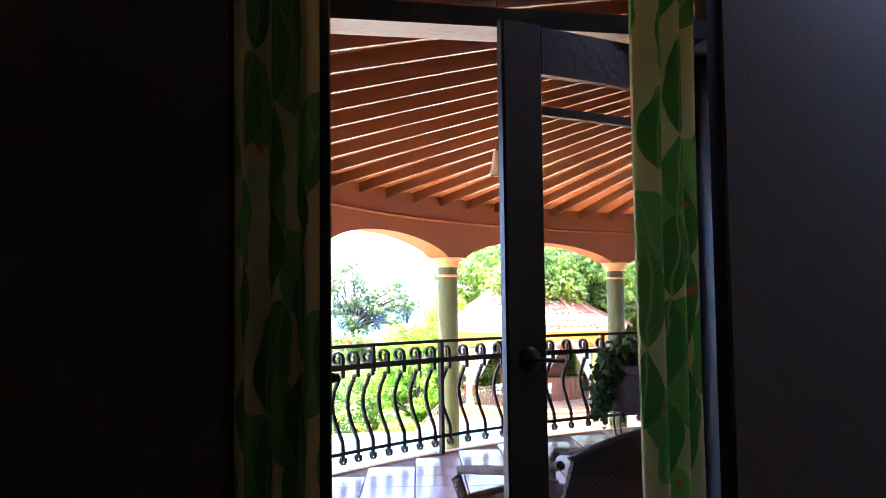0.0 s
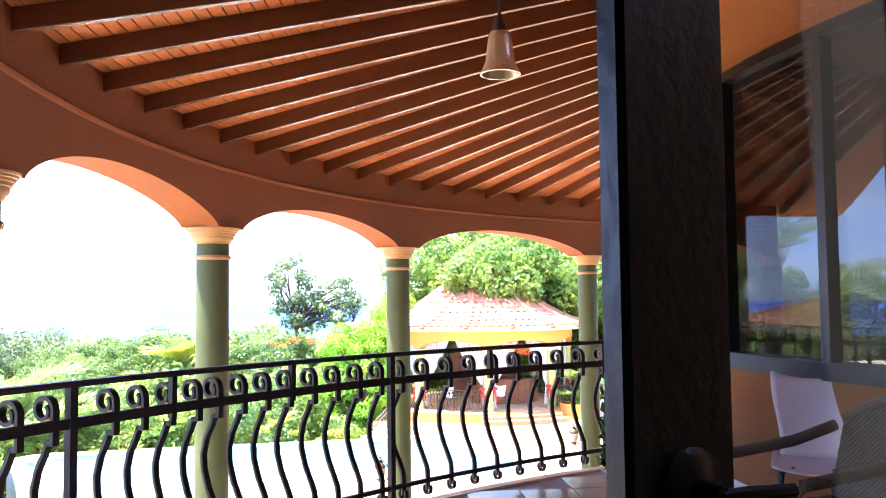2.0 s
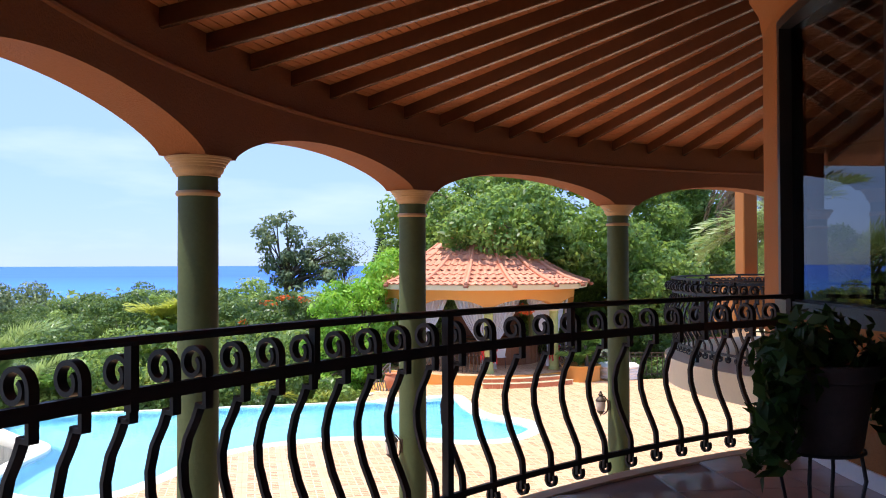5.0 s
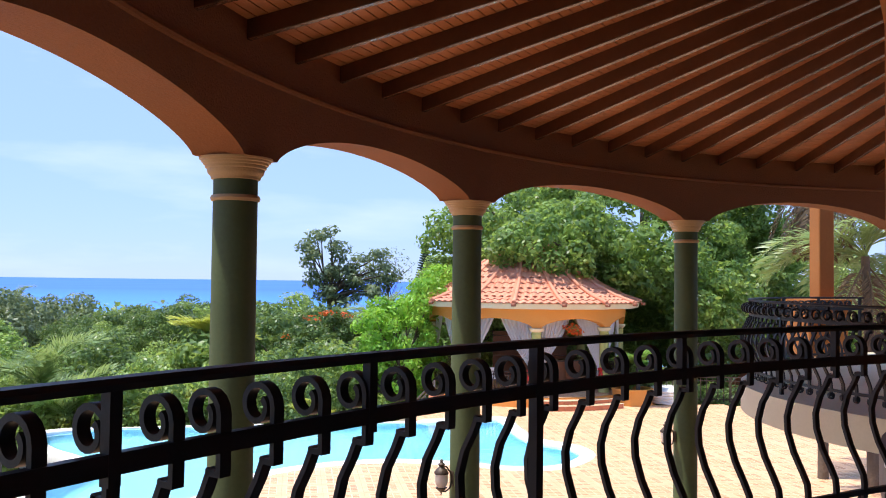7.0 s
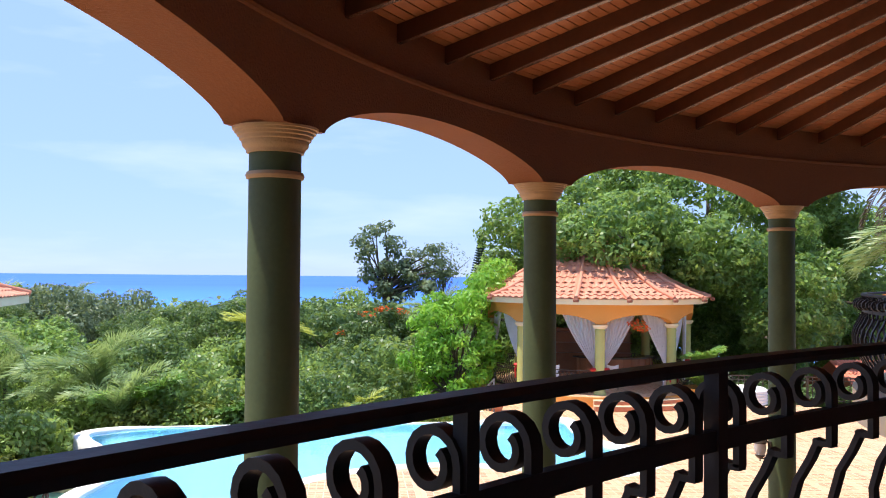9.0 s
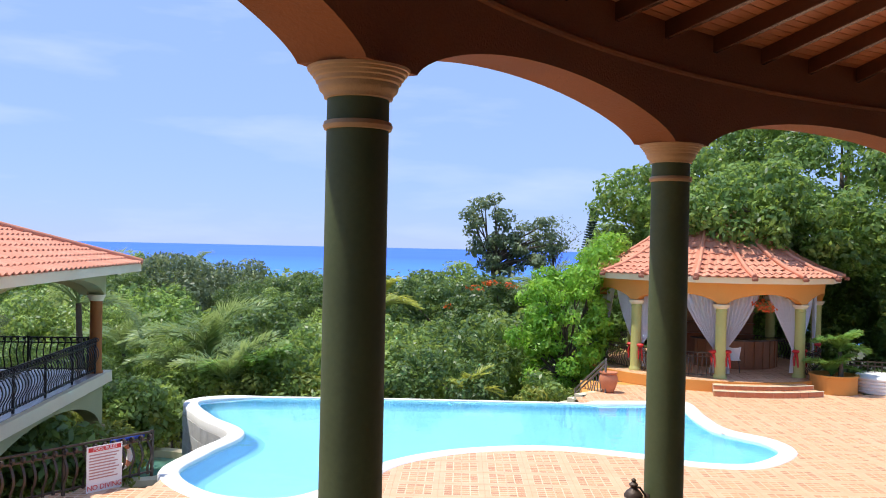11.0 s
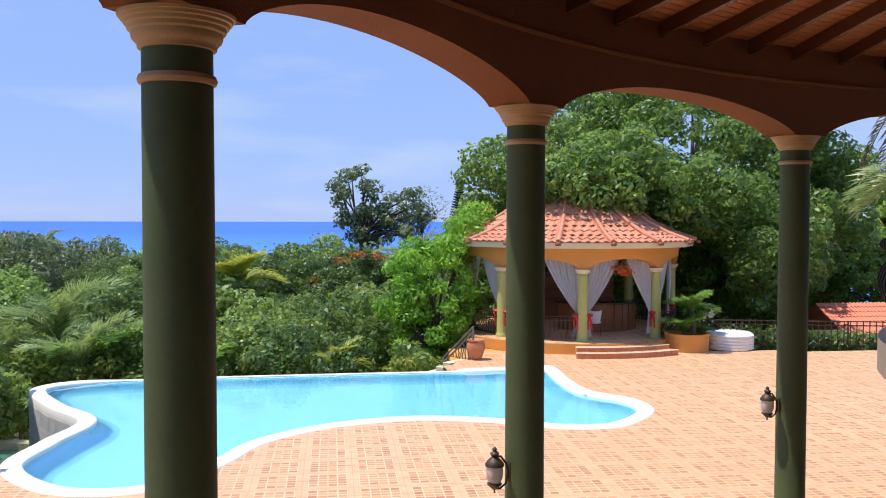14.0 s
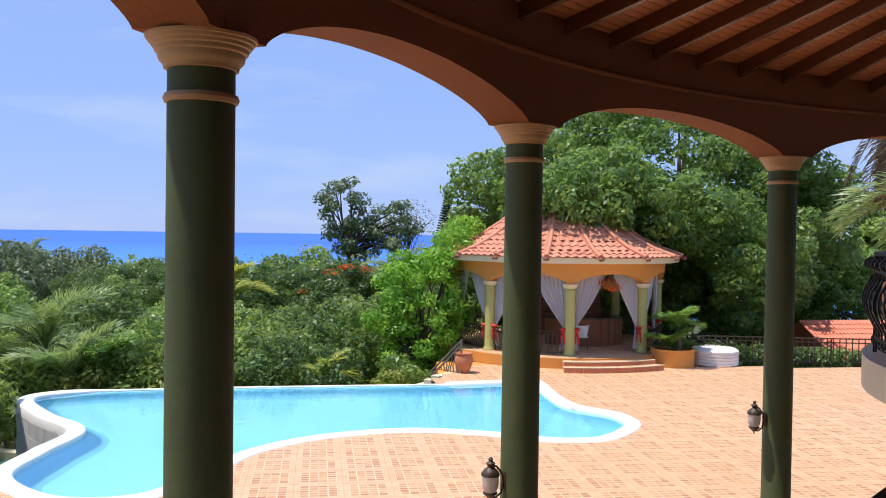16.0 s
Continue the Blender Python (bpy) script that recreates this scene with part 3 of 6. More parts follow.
def on_deck(x, y):
    if y > 38.5 + 0.02 * x or x < -8.6 - (24.4 - y) * 0.59 or x > 24 or y < 8.2:
        return False
    if y > 23.5 and x < -8.2:
        return False
    if y > 29.2 and x < 0.2 + max(0, (y - 35.6)) * 0.4:
        return False
    return not in_loop(x, y, outline)


# spill wall of the infinity edge
wall = Shape()
for i in range(n_rim):
    p, q = outer[i], outer[(i + 1) % n_rim]
    if (p.x < -8.0 and p.y > 27.5) or p.y > 33.0 and p.x < 0.5:
        a, b = Vector((p.x, p.y, DECK_Z - 0.2)), Vector((q.x, q.y, DECK_Z - 0.2))
        wall.add([a, b, b - Vector((0, 0, 2.6)), a - Vector((0, 0, 2.6))], [(3, 2, 1, 0)])
structure("wall_spill", wall, M_COPING, "grey stone spill wall under the infinity edge of the pool", 60)
run, blocks = 0.0, {}
spill = bpy.data.objects["wall_spill"]
for i in range(n_rim):
    p, q = outer[i], outer[(i + 1) % n_rim]
    if p.x < -8.0 and p.y > 27.5:
        ln = (q - p).length
        for c in range(6):
            key = (c, int((run + (c % 2) * 0.3) / 0.6))
            blocks.setdefault(key, [p.copy(), q.copy()])[1] = q.copy()
        run += ln
for (c, _), (p, q) in blocks.items():
    t = (q - p).normalized()
    o = Vector((t.y, -t.x, 0)) * 0.012
    p, q = p + t * 0.012, q - t * 0.012
    z1, z0 = DECK_Z - 0.22 - 0.4 * c, DECK_Z - 0.6 - 0.4 * c
    bl = Shape().add([(*(p - o)[:2], z0), (*(q - o)[:2], z0), (*(q - o)[:2], z1), (*(p - o)[:2], z1), (*(p + o)[:2], z0), (*(q + o)[:2], z0), (*(q + o)[:2], z1), (*(p + o)[:2], z1)],
                     [(4, 5, 6, 7), (0, 4, 7, 3), (1, 2, 6, 5), (3, 7, 6, 2), (0, 1, 5, 4)])
    part("stone_block", bl, M_STONE, spill)
# lower catch basin beyond the spill wall
structure("trim_catch_basin", Shape().lathe([(1.9, -0.1), (1.9, 0.05), (1.5, 0.05), (1.5, -0.35)], 40, (-12.2, 31.2, -5.2), False), M_CREAM, "cream rim of the lower catch basin", 40)
structure("water_catch_basin", Shape().lathe([(0.01, 0), (1.6, 0)], 40, (-12.2, 31.2, -5.35), False), surface("green_basin_water", (0.16, 0.36, 0.27), (0.1, 0.26, 0.2), 0.15, bump=0.05), "green water in the lower catch basin")

# ---- colonnade beam with arches ----
SPRING, TOP = 2.2, 3.36
beam = Shape()


def soffit(deg):
    for a, b in zip(COLUMNS, COLUMNS[1:]):
        if b <= deg <= a:
            mid, half = (a + b) / 2, (a - b) / 2 - 1.35
            u = abs(deg - mid) / half
            return SPRING if u >= 1 else SPRING + 0.36 * (1 - u * u) ** 0.72
    return SPRING


angles = []
for a, b in zip(COLUMNS, COLUMNS[1:]):
    mid, half = (a + b) / 2, (a - b) / 2 - 1.35
    angles += [a] + [mid + half * math.cos(math.pi * k / 36) for k in range(37)]
angles.append(COLUMNS[-1])
for d in angles:
    z = soffit(d)
    for r, h in ((R_COL - 0.22, z), (R_COL + 0.22, z), (R_COL + 0.22, TOP), (R_COL - 0.22, TOP)):
        beam.v.append(polar(HUB, r, d, h))
for i in range(len(angles) - 1):
    for k in range(4):
        j = (k + 1) % 4
        beam.f.append((i * 4 + k, i * 4 + j, (i + 1) * 4 + j, (i + 1) * 4 + k))
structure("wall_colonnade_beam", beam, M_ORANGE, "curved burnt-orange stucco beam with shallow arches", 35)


def ring_bar(c, r, a0, a1, section, step=1.5):
    """A bar of the given section (radial, height) swept round an arc."""
    s = Shape()
    n = max(2, int(abs(a1 - a0) / step))
    k = len(section)
    for i in range(n + 1):
        d = a0 + (a1 - a0) * i / n
        s.v += [polar(c, r + dr, d, z) for dr, z in section]
    for i in range(n):
        for j in range(k):
            q = (j + 1) % k
            s.f.append((i * k + j, i * k + q, (i + 1) * k + q, (i + 1) * k + j))
    s.f += [tuple(range(k)), tuple(reversed(range(n * k, n * k + k)))]
    return s


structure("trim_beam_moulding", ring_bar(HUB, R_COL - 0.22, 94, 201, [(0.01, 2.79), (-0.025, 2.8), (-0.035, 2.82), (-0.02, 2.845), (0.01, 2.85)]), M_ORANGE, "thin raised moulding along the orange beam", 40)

# columns, standing on the terrace below
shaft = Shape().lathe([(0.23, 0), (0.23, 0.12), (0.2, 0.16), (0.181, 0.2), (0.178, 2.6), (0.172, 5.56)], 40).mesh("shaft", M_GREEN, 40)
capital = Shape().lathe([(0.174, 5.53), (0.19, 5.535), (0.192, 5.55), (0.2, 5.562), (0.214, 5.575), (0.22, 5.59), (0.223, 5.612), (0.236, 5.62), (0.24, 5.64), (0.252, 5.646), (0.256, 5.662), (0.268, 5.667),
                         (0.272, 5.682), (0.282, 5.685), (0.286, 5.7)], 40).mesh("capital", M_TAN, 30)
ring = Shape().lathe([(0.174, 5.36), (0.186, 5.364), (0.194, 5.385), (0.186, 5.406), (0.174, 5.41)], 40).mesh("ring", M_TAN, 40)
for d in COLUMNS[1:]:
    col = thing("column", spin(*polar(HUB, R_COL, d), DECK_Z, d), "round dark green column with a tan moulded capital", "column", "columns of the colonnade")
    body = part("shaft", shaft, None, col)
    part("capital", capital, None, body, "tan moulded capital")
    part("ring", ring, None, body, "tan ring moulding")

# ---- roof: rafters and boards ----
roof = Shape()
a_list = [86 + 2.06 * k for k in range(0, 66)]
for d in a_list:
    for run, lift in ((-0.8, 0.18), (5.9, 0.18), (5.9, 0.3), (-0.8, 0.3)):
        roof.v.append(under_roof(d, run, lift))
for i in range(len(a_list) - 1):
    for k in range(4):
        j = (k + 1) % 4
        roof.f.append((i * 4 + k, i * 4 + j, (i + 1) * 4 + j, (i + 1) * 4 + k))
structure("roof_deck", roof, M_ROOFTILE, "round tiled roof over the veranda")
boards = Shape()
BOARD = 0.098
for k in range(60):
    r0, r1 = -0.02 + BOARD * k, -0.02 + BOARD * (k + 1) - 0.011
    for a0, a1 in zip(a_list, a_list[1:]):
        corners = ((a0, r0), (a1, r0), (a1, r1), (a0, r1))
        boards.add([under_roof(a, q, 0.153) for a, q in corners] + [under_roof(a, q, 0.174) for a, q in corners], [(0, 1, 2, 3), (0, 4, 5, 1), (2, 6, 7, 3)])
ceil = structure("ceiling", boards, M_BOARD, "stained tongue-and-groove ceiling boards of the veranda")
raf = Shape()
for run in (-0.02, 5.7):
    zz = 3.07 + RAFTER_RISE * run
    raf.add([(run, -0.026, zz), (run, -0.03, zz + 0.006), (run, -0.03, zz + 0.15), (run, 0.03, zz + 0.15), (run, 0.03, zz + 0.006), (run, 0.026, zz)], [])
raf.f = [(k, (k + 1) % 6, 6 + (k + 1) % 6, 6 + k) for k in range(6)] + [tuple(reversed(range(6))), tuple(range(6, 12))]
raf_me = raf.mesh("rafter", M_RAFTER)
d = 132.75 - 10 * RAFTER_STEP
while d < 205:
    p, way = rafter_foot(d)
    ob = part("rafter", raf_me, None, None, "", m=spin(p.x, p.y, 0, math.degrees(math.atan2(way.y, way.x))))
    tagged(ob, "dark stained wooden rafter of the veranda roof", "rafter", "rafters of the veranda roof")
    d += RAFTER_STEP

# ---- balcony floor ----
slab_ring = [polar(RAIL_C, RAIL_R + 0.1, 106 + 2 * k) for k in range(34)]
slab_ring += [(-2.6, 4.0), (-2.6, 3.5), (5.0, 3.5), (5.0, 9.0)]
slab = structure("floor_balcony", Shape().prism(slab_ring, -0.34, -0.012), M_GROUT, "balcony slab under the floor tiles")
structure("trim_slab_edge", ring_bar(RAIL_C, RAIL_R + 0.1, 106, 172, [(0.0, -0.36), (0.05, -0.34), (0.05, 0.0), (0.0, 0.004), (-0.06, 0.004), (-0.06, -0.36)]), M_CREAM, "cream edge of the balcony slab", 40)

# ---- house wall with the curved window ----
SILL, HEAD, WALL_TOP = 0.95, 3.05, 4.5
W0, W1 = 165.0, 214.0           # the window's arc, far jamb to near jamb


def arc_wall(a0, a1, z0, z1, r0, r1, step=1.5):
    return ring_bar(HOUSE_C, r0, a0, a1, [(0, z0), (0, z1), (r1 - r0, z1), (r1 - r0, z0)], step)


structure("wall_house_low", arc_wall(158, 226, -0.3, SILL, HOUSE_R - 0.2, HOUSE_R), M_OCHRE, "curved ochre stucco house wall below the window", 40)
structure("wall_house_high", arc_wall(158, 226, HEAD, WALL_TOP, HOUSE_R - 0.2, HOUSE_R), M_OCHRE, "curved ochre stucco house wall above the window", 40)
structure("wall_house_pier", arc_wall(158, W0, SILL, HEAD, HOUSE_R - 0.2, HOUSE_R), M_OCHRE, "ochre stucco pier beside the window", 40)
structure("wall_house_near", arc_wall(W1, 226, SILL, HEAD, HOUSE_R - 0.2, HOUSE_R), M_OCHRE, "ochre stucco wall beside the window", 40)
structure("trim_wall_swell", ring_bar(HOUSE_C, HOUSE_R, 158, 226, [(-0.05, 2.98), (0.0, 3.12), (0.03, 3.3), (0.1, 3.42), (0.13, 3.55), (0.1, 3.68), (0.0, 3.8), (-0.05, 3.8)]), M_OCHRE, "rounded ochre cornice of the house wall", 50)
structure("baseboard_house", ring_bar(HOUSE_C, HOUSE_R, 158, 226, [(-0.02, 0.0), (0.015, 0.0), (0.015, 0.1), (-0.02, 0.1)]), M_WHITE, "pale tile baseboard along the house wall", 40)

window = thing("window_1", pose(0, 0, 0), "tall curved window of smoked glass in dark bronze frames", "window", kind="structure")
part("sill", arc_wall(W0, W1, SILL - 0.05, SILL + 0.06, HOUSE_R - 0.14, HOUSE_R + 0.035), M_FRAME, window, "dark bronze sill", 40)
part("head", arc_wall(W0, W1, HEAD - 0.07, HEAD, HOUSE_R - 0.12, HOUSE_R + 0.01), M_FRAME, window, "", 40)
stiles = [W0 + 0.4, 180.2, 190.8, 202.0, W1]
for a in stiles:
    s = Shape().box((0, 0, (SILL + HEAD) / 2), (0.09, 0.075, HEAD - SILL - 0.02))
    part("mullion", s, M_FRAME, window, "", m=spin(*polar(HOUSE_C, HOUSE_R - 0.035, a), 0, a))
for a0, a1 in zip(stiles, stiles[1:]):
    p, q = polar(HOUSE_C, HOUSE_R - 0.07, a0), polar(HOUSE_C, HOUSE_R - 0.07, a1)
    glass = part("pane", Shape().prism([p, q, polar(HOUSE_C, HOUSE_R - 0.08, a1), polar(HOUSE_C, HOUSE_R - 0.08, a0)], SILL, HEAD), M_GLASS, window, "smoked reflecting glass pane")
# room behind the window
structure("wall_behind_window", Shape().prism([polar(HOUSE_C, 3.2, 90 + 10 * k) for k in range(36)], -0.3, 4.2), M_ROOMWALL, "dim inner wall seen through the window", 40)
structure("ceiling_house", Shape().prism([polar(HOUSE_C, HOUSE_R - 0.02, 90 + 5 * k) for k in range(72)], 4.3, 4.4), M_ROOMWALL, "ceiling of the round house")
structure("floor_house", Shape().prism([polar(HOUSE_C, HOUSE_R - 0.01, 90 + 5 * k) for k in range(72)], -0.32, -0.01), M_GROUT, "floor of the round house")
structure("wall_house_rear", arc_wall(226, 460, -0.3, 4.3, HOUSE_R - 0.2, HOUSE_R, 4), M_OCHRE, "rear of the round ochre house", 40)

# ---- bedroom and its door wall ----
WALL_DEG = 10.0
HINGE_R = Vector((1.15, 4.72, 0))
ALONG = Vector((math.cos(radians(WALL_DEG)), math.sin(radians(WALL_DEG)), 0))
HINGE_L = HINGE_R - ALONG * 1.93
DOOR_H, TRANSOM_H = 2.5, 2.95


def wall_piece(name, a, b, z0, z1, label, material=None, thick=0.18, inside=True):
    """A straight wall from a to b, thickened away from the veranda."""
    a, b = Vector(a), Vector(b)
    t = (b - a).normalized()
    nn = Vector((t.y, -t.x, 0)) * thick
    ring_ = [(p.x, p.y) for p in (a, b, b + nn, a + nn)]
    return structure(name, Shape().prism(ring_, z0, z1), material or M_OCHRE, label)


wall_piece("wall_door_left", HINGE_L - ALONG * 2.4, HINGE_L - ALONG * 0.06, -0.3, 3.3, "ochre wall beside the terrace door")
wall_piece("wall_door_right", HINGE_R + ALONG * 0.06, HINGE_R + ALONG * 3.6, -0.3, 3.6, "ochre wall beside the terrace door")
wall_piece("wall_door_over", HINGE_L - ALONG * 0.06, HINGE_R + ALONG * 0.06, TRANSOM_H, 3.4, "ochre wall over the door transom")
door_frame = thing("door_frame", pose(*HINGE_L, 0, 0, WALL_DEG), "dark wooden double-door frame with a glazed transom", "door frame", kind="structure")
part("jamb", Shape().box((-0.03, -0.09, TRANSOM_H / 2), (0.06, 0.2, TRANSOM_H)), M_DOOR, door_frame)
part("jamb", Shape().box((1.96, -0.09, TRANSOM_H / 2), (0.06, 0.2, TRANSOM_H)), M_DOOR, door_frame)
part("header", Shape().box((0.965, -0.09, DOOR_H + 0.05), (1.93, 0.2, 0.08)), M_DOOR, door_frame)
part("transom_pane", Shape().box((0.965, -0.09, (DOOR_H + TRANSOM_H) / 2 + 0.045), (1.93, 0.008, TRANSOM_H - DOOR_H - 0.1)), M_DOORGLASS, door_frame).visible_shadow = False
# lining of the door wall on the bedroom side, its shade painted dark
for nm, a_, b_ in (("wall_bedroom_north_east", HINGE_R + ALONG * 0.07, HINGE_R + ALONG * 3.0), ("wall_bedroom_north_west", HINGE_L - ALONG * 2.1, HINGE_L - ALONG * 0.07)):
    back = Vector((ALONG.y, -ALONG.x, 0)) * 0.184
    wall_piece(nm, a_ + back, b_ + back, 0.0, 3.09, "bedroom wall in shade-dark colour beside the door", M_SHADEWALL, 0.02)
# bedroom shell
structure("floor_bedroom", Shape().box((0.6, 0.4, -0.06), (7.2, 7.6, 0.1)), M_BROWNWOOD, "dark wooden bedroom floor")
structure("ceiling_bedroom", Shape().box((0.6, 0.2, 3.15), (7.2, 8.0, 0.12)), M_BEDWALL, "shaded bedroom ceiling")
structure("wall_bedroom_west", Shape().box((-2.85, 0.6, 1.5), (0.18, 7.2, 3.2)), M_BEDWALL, "shaded plaster bedroom wall")
structure("wall_bedroom_east", Shape().box((4.1, 0.9, 1.5), (0.18, 7.6, 3.2)), M_DEEPSHADEWALL, "bedroom wall in shade-dark colour")
structure("wall_bedroom_south", Shape().box((0.6, -3.1, 1.5), (7.2, 0.18, 3.2)), M_BEDWALL, "shaded plaster bedroom wall")


def door_leaf(name, hinge, deg, flip, label, ls=0.19):
    """Glazed leaf; it runs from its hinge along +x, turned by deg."""
    leaf = thing(name, pose(*hinge, 0, 0, deg), label, "door", "double terrace door", "structure")
    w, h = 1.02, DOOR_H - 0.02
    part("hinge_stile", Shape().box((0.045, 0, h / 2 + 0.01), (0.085, 0.045, h), chamfer=0.008), M_DOOR, leaf)
    part("lock_stile", Shape().box((w - ls / 2, 0, h / 2 + 0.01), (ls, 0.045, h), chamfer=0.008), M_DOOR, leaf)
    part("top_rail", Shape().box(((w + 0.085 - ls) / 2, 0, h - 0.09), (w - 0.085 - ls, 0.04, 0.19)), M_DOOR, leaf)
    part("bottom_rail", Shape().box(((w + 0.085 - ls) / 2, 0, 0.16), (w - 0.085 - ls, 0.04, 0.3)), M_DOOR, leaf)
    part("muntin", Shape().box(((w + 0.085 - ls) / 2, 0, h - 0.33), (w - 0.085 - ls, 0.03, 0.035)), M_DOOR, leaf)
    part("muntin", Shape().box((0.25, 0, h / 2 + 0.06), (0.03, 0.032, h - 0.5)), M_DOOR, leaf)
    part("pane", Shape().box(((w + 0.085 - ls) / 2, 0, h / 2 + 0.06), (w - 0.085 - ls, 0.006, h - 0.49)), M_DOORGLASS, leaf, "clear glass pane").visible_shadow = False
    side = flip
    handle = part("handle", Shape().lathe([(0.001, 0), (0.05, 0), (0.052, 0.006), (0.045, 0.012), (0.018, 0.016), (0.012, 0.05), (0.001, 0.05)], 20), M_FRAME, leaf, "round dark metal rose with a lever",
                  40, pose(w - 0.1, 0.022 * side, 1.17, -90 * side, 0, 0))
    part("lever", Shape().tube([(0, 0, 0.045), (-0.04, 0, 0.05), (-0.13, 0.008, 0.05)], 0.009, 8), M_FRAME, handle, "", 40)
    return leaf


angle_r = math.degrees(math.atan2(4.22 - 4.72, 0.26 - 1.15))
door_leaf("door_1", HINGE_R, angle_r, 1, "dark wooden glazed terrace door standing ajar")
angle_l = math.degrees(math.atan2(3.45 - HINGE_L.y, -0.368 - HINGE_L.x))
door_leaf("door_2", HINGE_L + ALONG * 0.03, angle_l, 1, "dark wooden glazed terrace door folded back inwards", 0.07)


# ---- wrought-iron railings ----
def baluster_path(h=1.0):
    """Profile of a baluster: outward distance and height, from its foot to the curl at its top."""
    k = h / 1.05
    pts = [(0.0, 0.1), (0.0, 0.2), (0.005, 0.25), (0.035, 0.31), (0.085, 0.4), (0.12, 0.5), (0.125, 0.58), (0.1, 0.67), (0.06, 0.74), (0.04, 0.785), (0.036, 0.8)]
    return [(x, z * k) for x, z in pts]


def curl_path(k=1.0):
    pts = [(0.0, 0.79 * k), (0.0, 0.925 * k)]
    for i in range(20):
        a = radians(21.5 * i)
        r = 0.061 - 0.034 * (i / 19) ** 1.3
        pts.append((0.061 - r * math.cos(a), 0.935 * k + r * math.sin(a)))
    return pts


def baluster_mesh(name, h, material, width=0.035):
    s = Shape()
    s.ribbon([(x, 0, z) for x, z in baluster_path(h)], (0, 1, 0), width, 0.017)
    s.ribbon([(x, 0, z) for x, z in curl_path(h / 1.05)], (0, 1, 0), width, 0.017)
    k = h / 1.05
    s.box((0.02, 0, 0.79 * k), (0.055, width, 0.016))
    loop = [(0.03 * math.sin(radians(a)) * -1 + 0.0, 0, 0.13 * k - 0.035 * math.cos(radians(a))) for a in range(-130, 131, 26)]
    s.ribbon([(p[0], p[1], p[2] - 0.02) for p in loop], (0, 1, 0), width * 0.9, 0.012)
    return s.mesh(name, material, 50)


BAL = baluster_mesh("baluster", 1.05, M_IRON)
POST = Shape().box((0, 0, 0.52), (0.04, 0.04, 1.04)).mesh("post", M_IRON)
SHORT = Shape().box((0, 0, 0.93), (0.032, 0.032, 0.22)).mesh("short_post", M_IRON)


def arc_railing(name, c, R, a0, a1, posts, shorts, label, step, bays=()):
    rail = thing(name, pose(*c, 0), label, "railing")
    o = (0, 0)
    part("top_rail", ring_bar(o, R, a0, a1, [(-0.027, 1.03), (0.027, 1.03), (0.032, 1.045), (0.024, 1.058), (-0.024, 1.058), (-0.032, 1.045)]), M_IRON, rail, "flat top rail", 40)
    part("middle_rail", ring_bar(o, R, a0, a1, [(-0.014, 0.845), (0.014, 0.845), (0.014, 0.893), (-0.014, 0.893)]), M_IRON, rail, "", 40)
    part("bottom_rail", ring_bar(o, R, a0, a1, [(-0.012, 0.15), (0.012, 0.15), (0.012, 0.18), (-0.012, 0.18)]), M_IRON, rail, "", 40)
    for a in posts:
        part("post", POST, None, rail, m=spin(*polar(o, R, a), 0, a))
    for a in shorts:
        part("short_post", SHORT, None, rail, m=spin(*polar(o, R, a), 0, a))
    deg = math.degrees(step / R)
    for first, last, n in bays or ((a0 + deg / 2, a1, int((a1 - a0) / deg)),):
        for i in range(n):
            a = first + (last - first) * i / (n - 1)
            if min(abs(a - p) for p in posts) > deg * 0.2:
                part("baluster", BAL, None, rail, m=spin(*polar(o, R, a), 0, a))
    return rail


arc_railing("balcony_railing", RAIL_C, RAIL_R, 110.9, 172.0, [111.2, 132.15, 148.35, 164.5], [117.0, 125.4, 138.1, 144.15, 153.5, 159.0],
            "black wrought-iron balcony railing with belly balusters and curled tops", 0.17,
            # first and last baluster and their number, from post to post
            ((112.1, 129.8, 12), (131.4, 136.8, 5), (138.15, 141.9, 4), (142.9, 146.6, 4), (148.95, 171.5, 19)))

# ---- farther balcony of the same house ----
FAR_C, FAR_R = (7.7, 15.65), 3.8
structure("floor_far_balcony", Shape().prism([polar(FAR_C, FAR_R, 95 + 4 * k) for k in range(45)], -0.36, -0.02), M_CREAM, "rounded cream slab of the farther balcony", 40)
structure("wall_far_balcony_base", Shape().prism([polar(FAR_C, 1.9, 95 + 5 * k) for k in range(37)], DECK_Z, -0.37), M_OCHRE, "ochre base wall under the farther balcony", 40)
arc_railing("balcony_railing", FAR_C, FAR_R - 0.12, 100, 262, [101, 128, 155, 182, 209, 236], [114, 141, 168, 195, 222, 249], "black wrought-iron railing round the farther rounded balcony", 0.162)
structure("floor_side_gallery", Shape().box((9.65, 19.6, -0.2), (4.7, 4.6, 0.32)), M_CREAM, "cream slab of the side gallery")
pier = thing("corner_pier", pose(7.32, 21.35, -0.04, 0, 0, 8), "square orange stucco pier on a broad pedestal", "pier")
part("pedestal", Shape().box((0, 0, 0.47), (0.78, 0.78, 0.94), chamfer=0.02), M_OCHRE, pier)
part("pier_cap", Shape().box((0, 0, 0.98), (0.88, 0.88, 0.07), chamfer=0.02), M_OCHRE, pier)
part("shaft", Shape().box((0.12, 0, 2.6), (0.31, 0.31, 3.2), chamfer=0.02), M_OCHRE, pier)


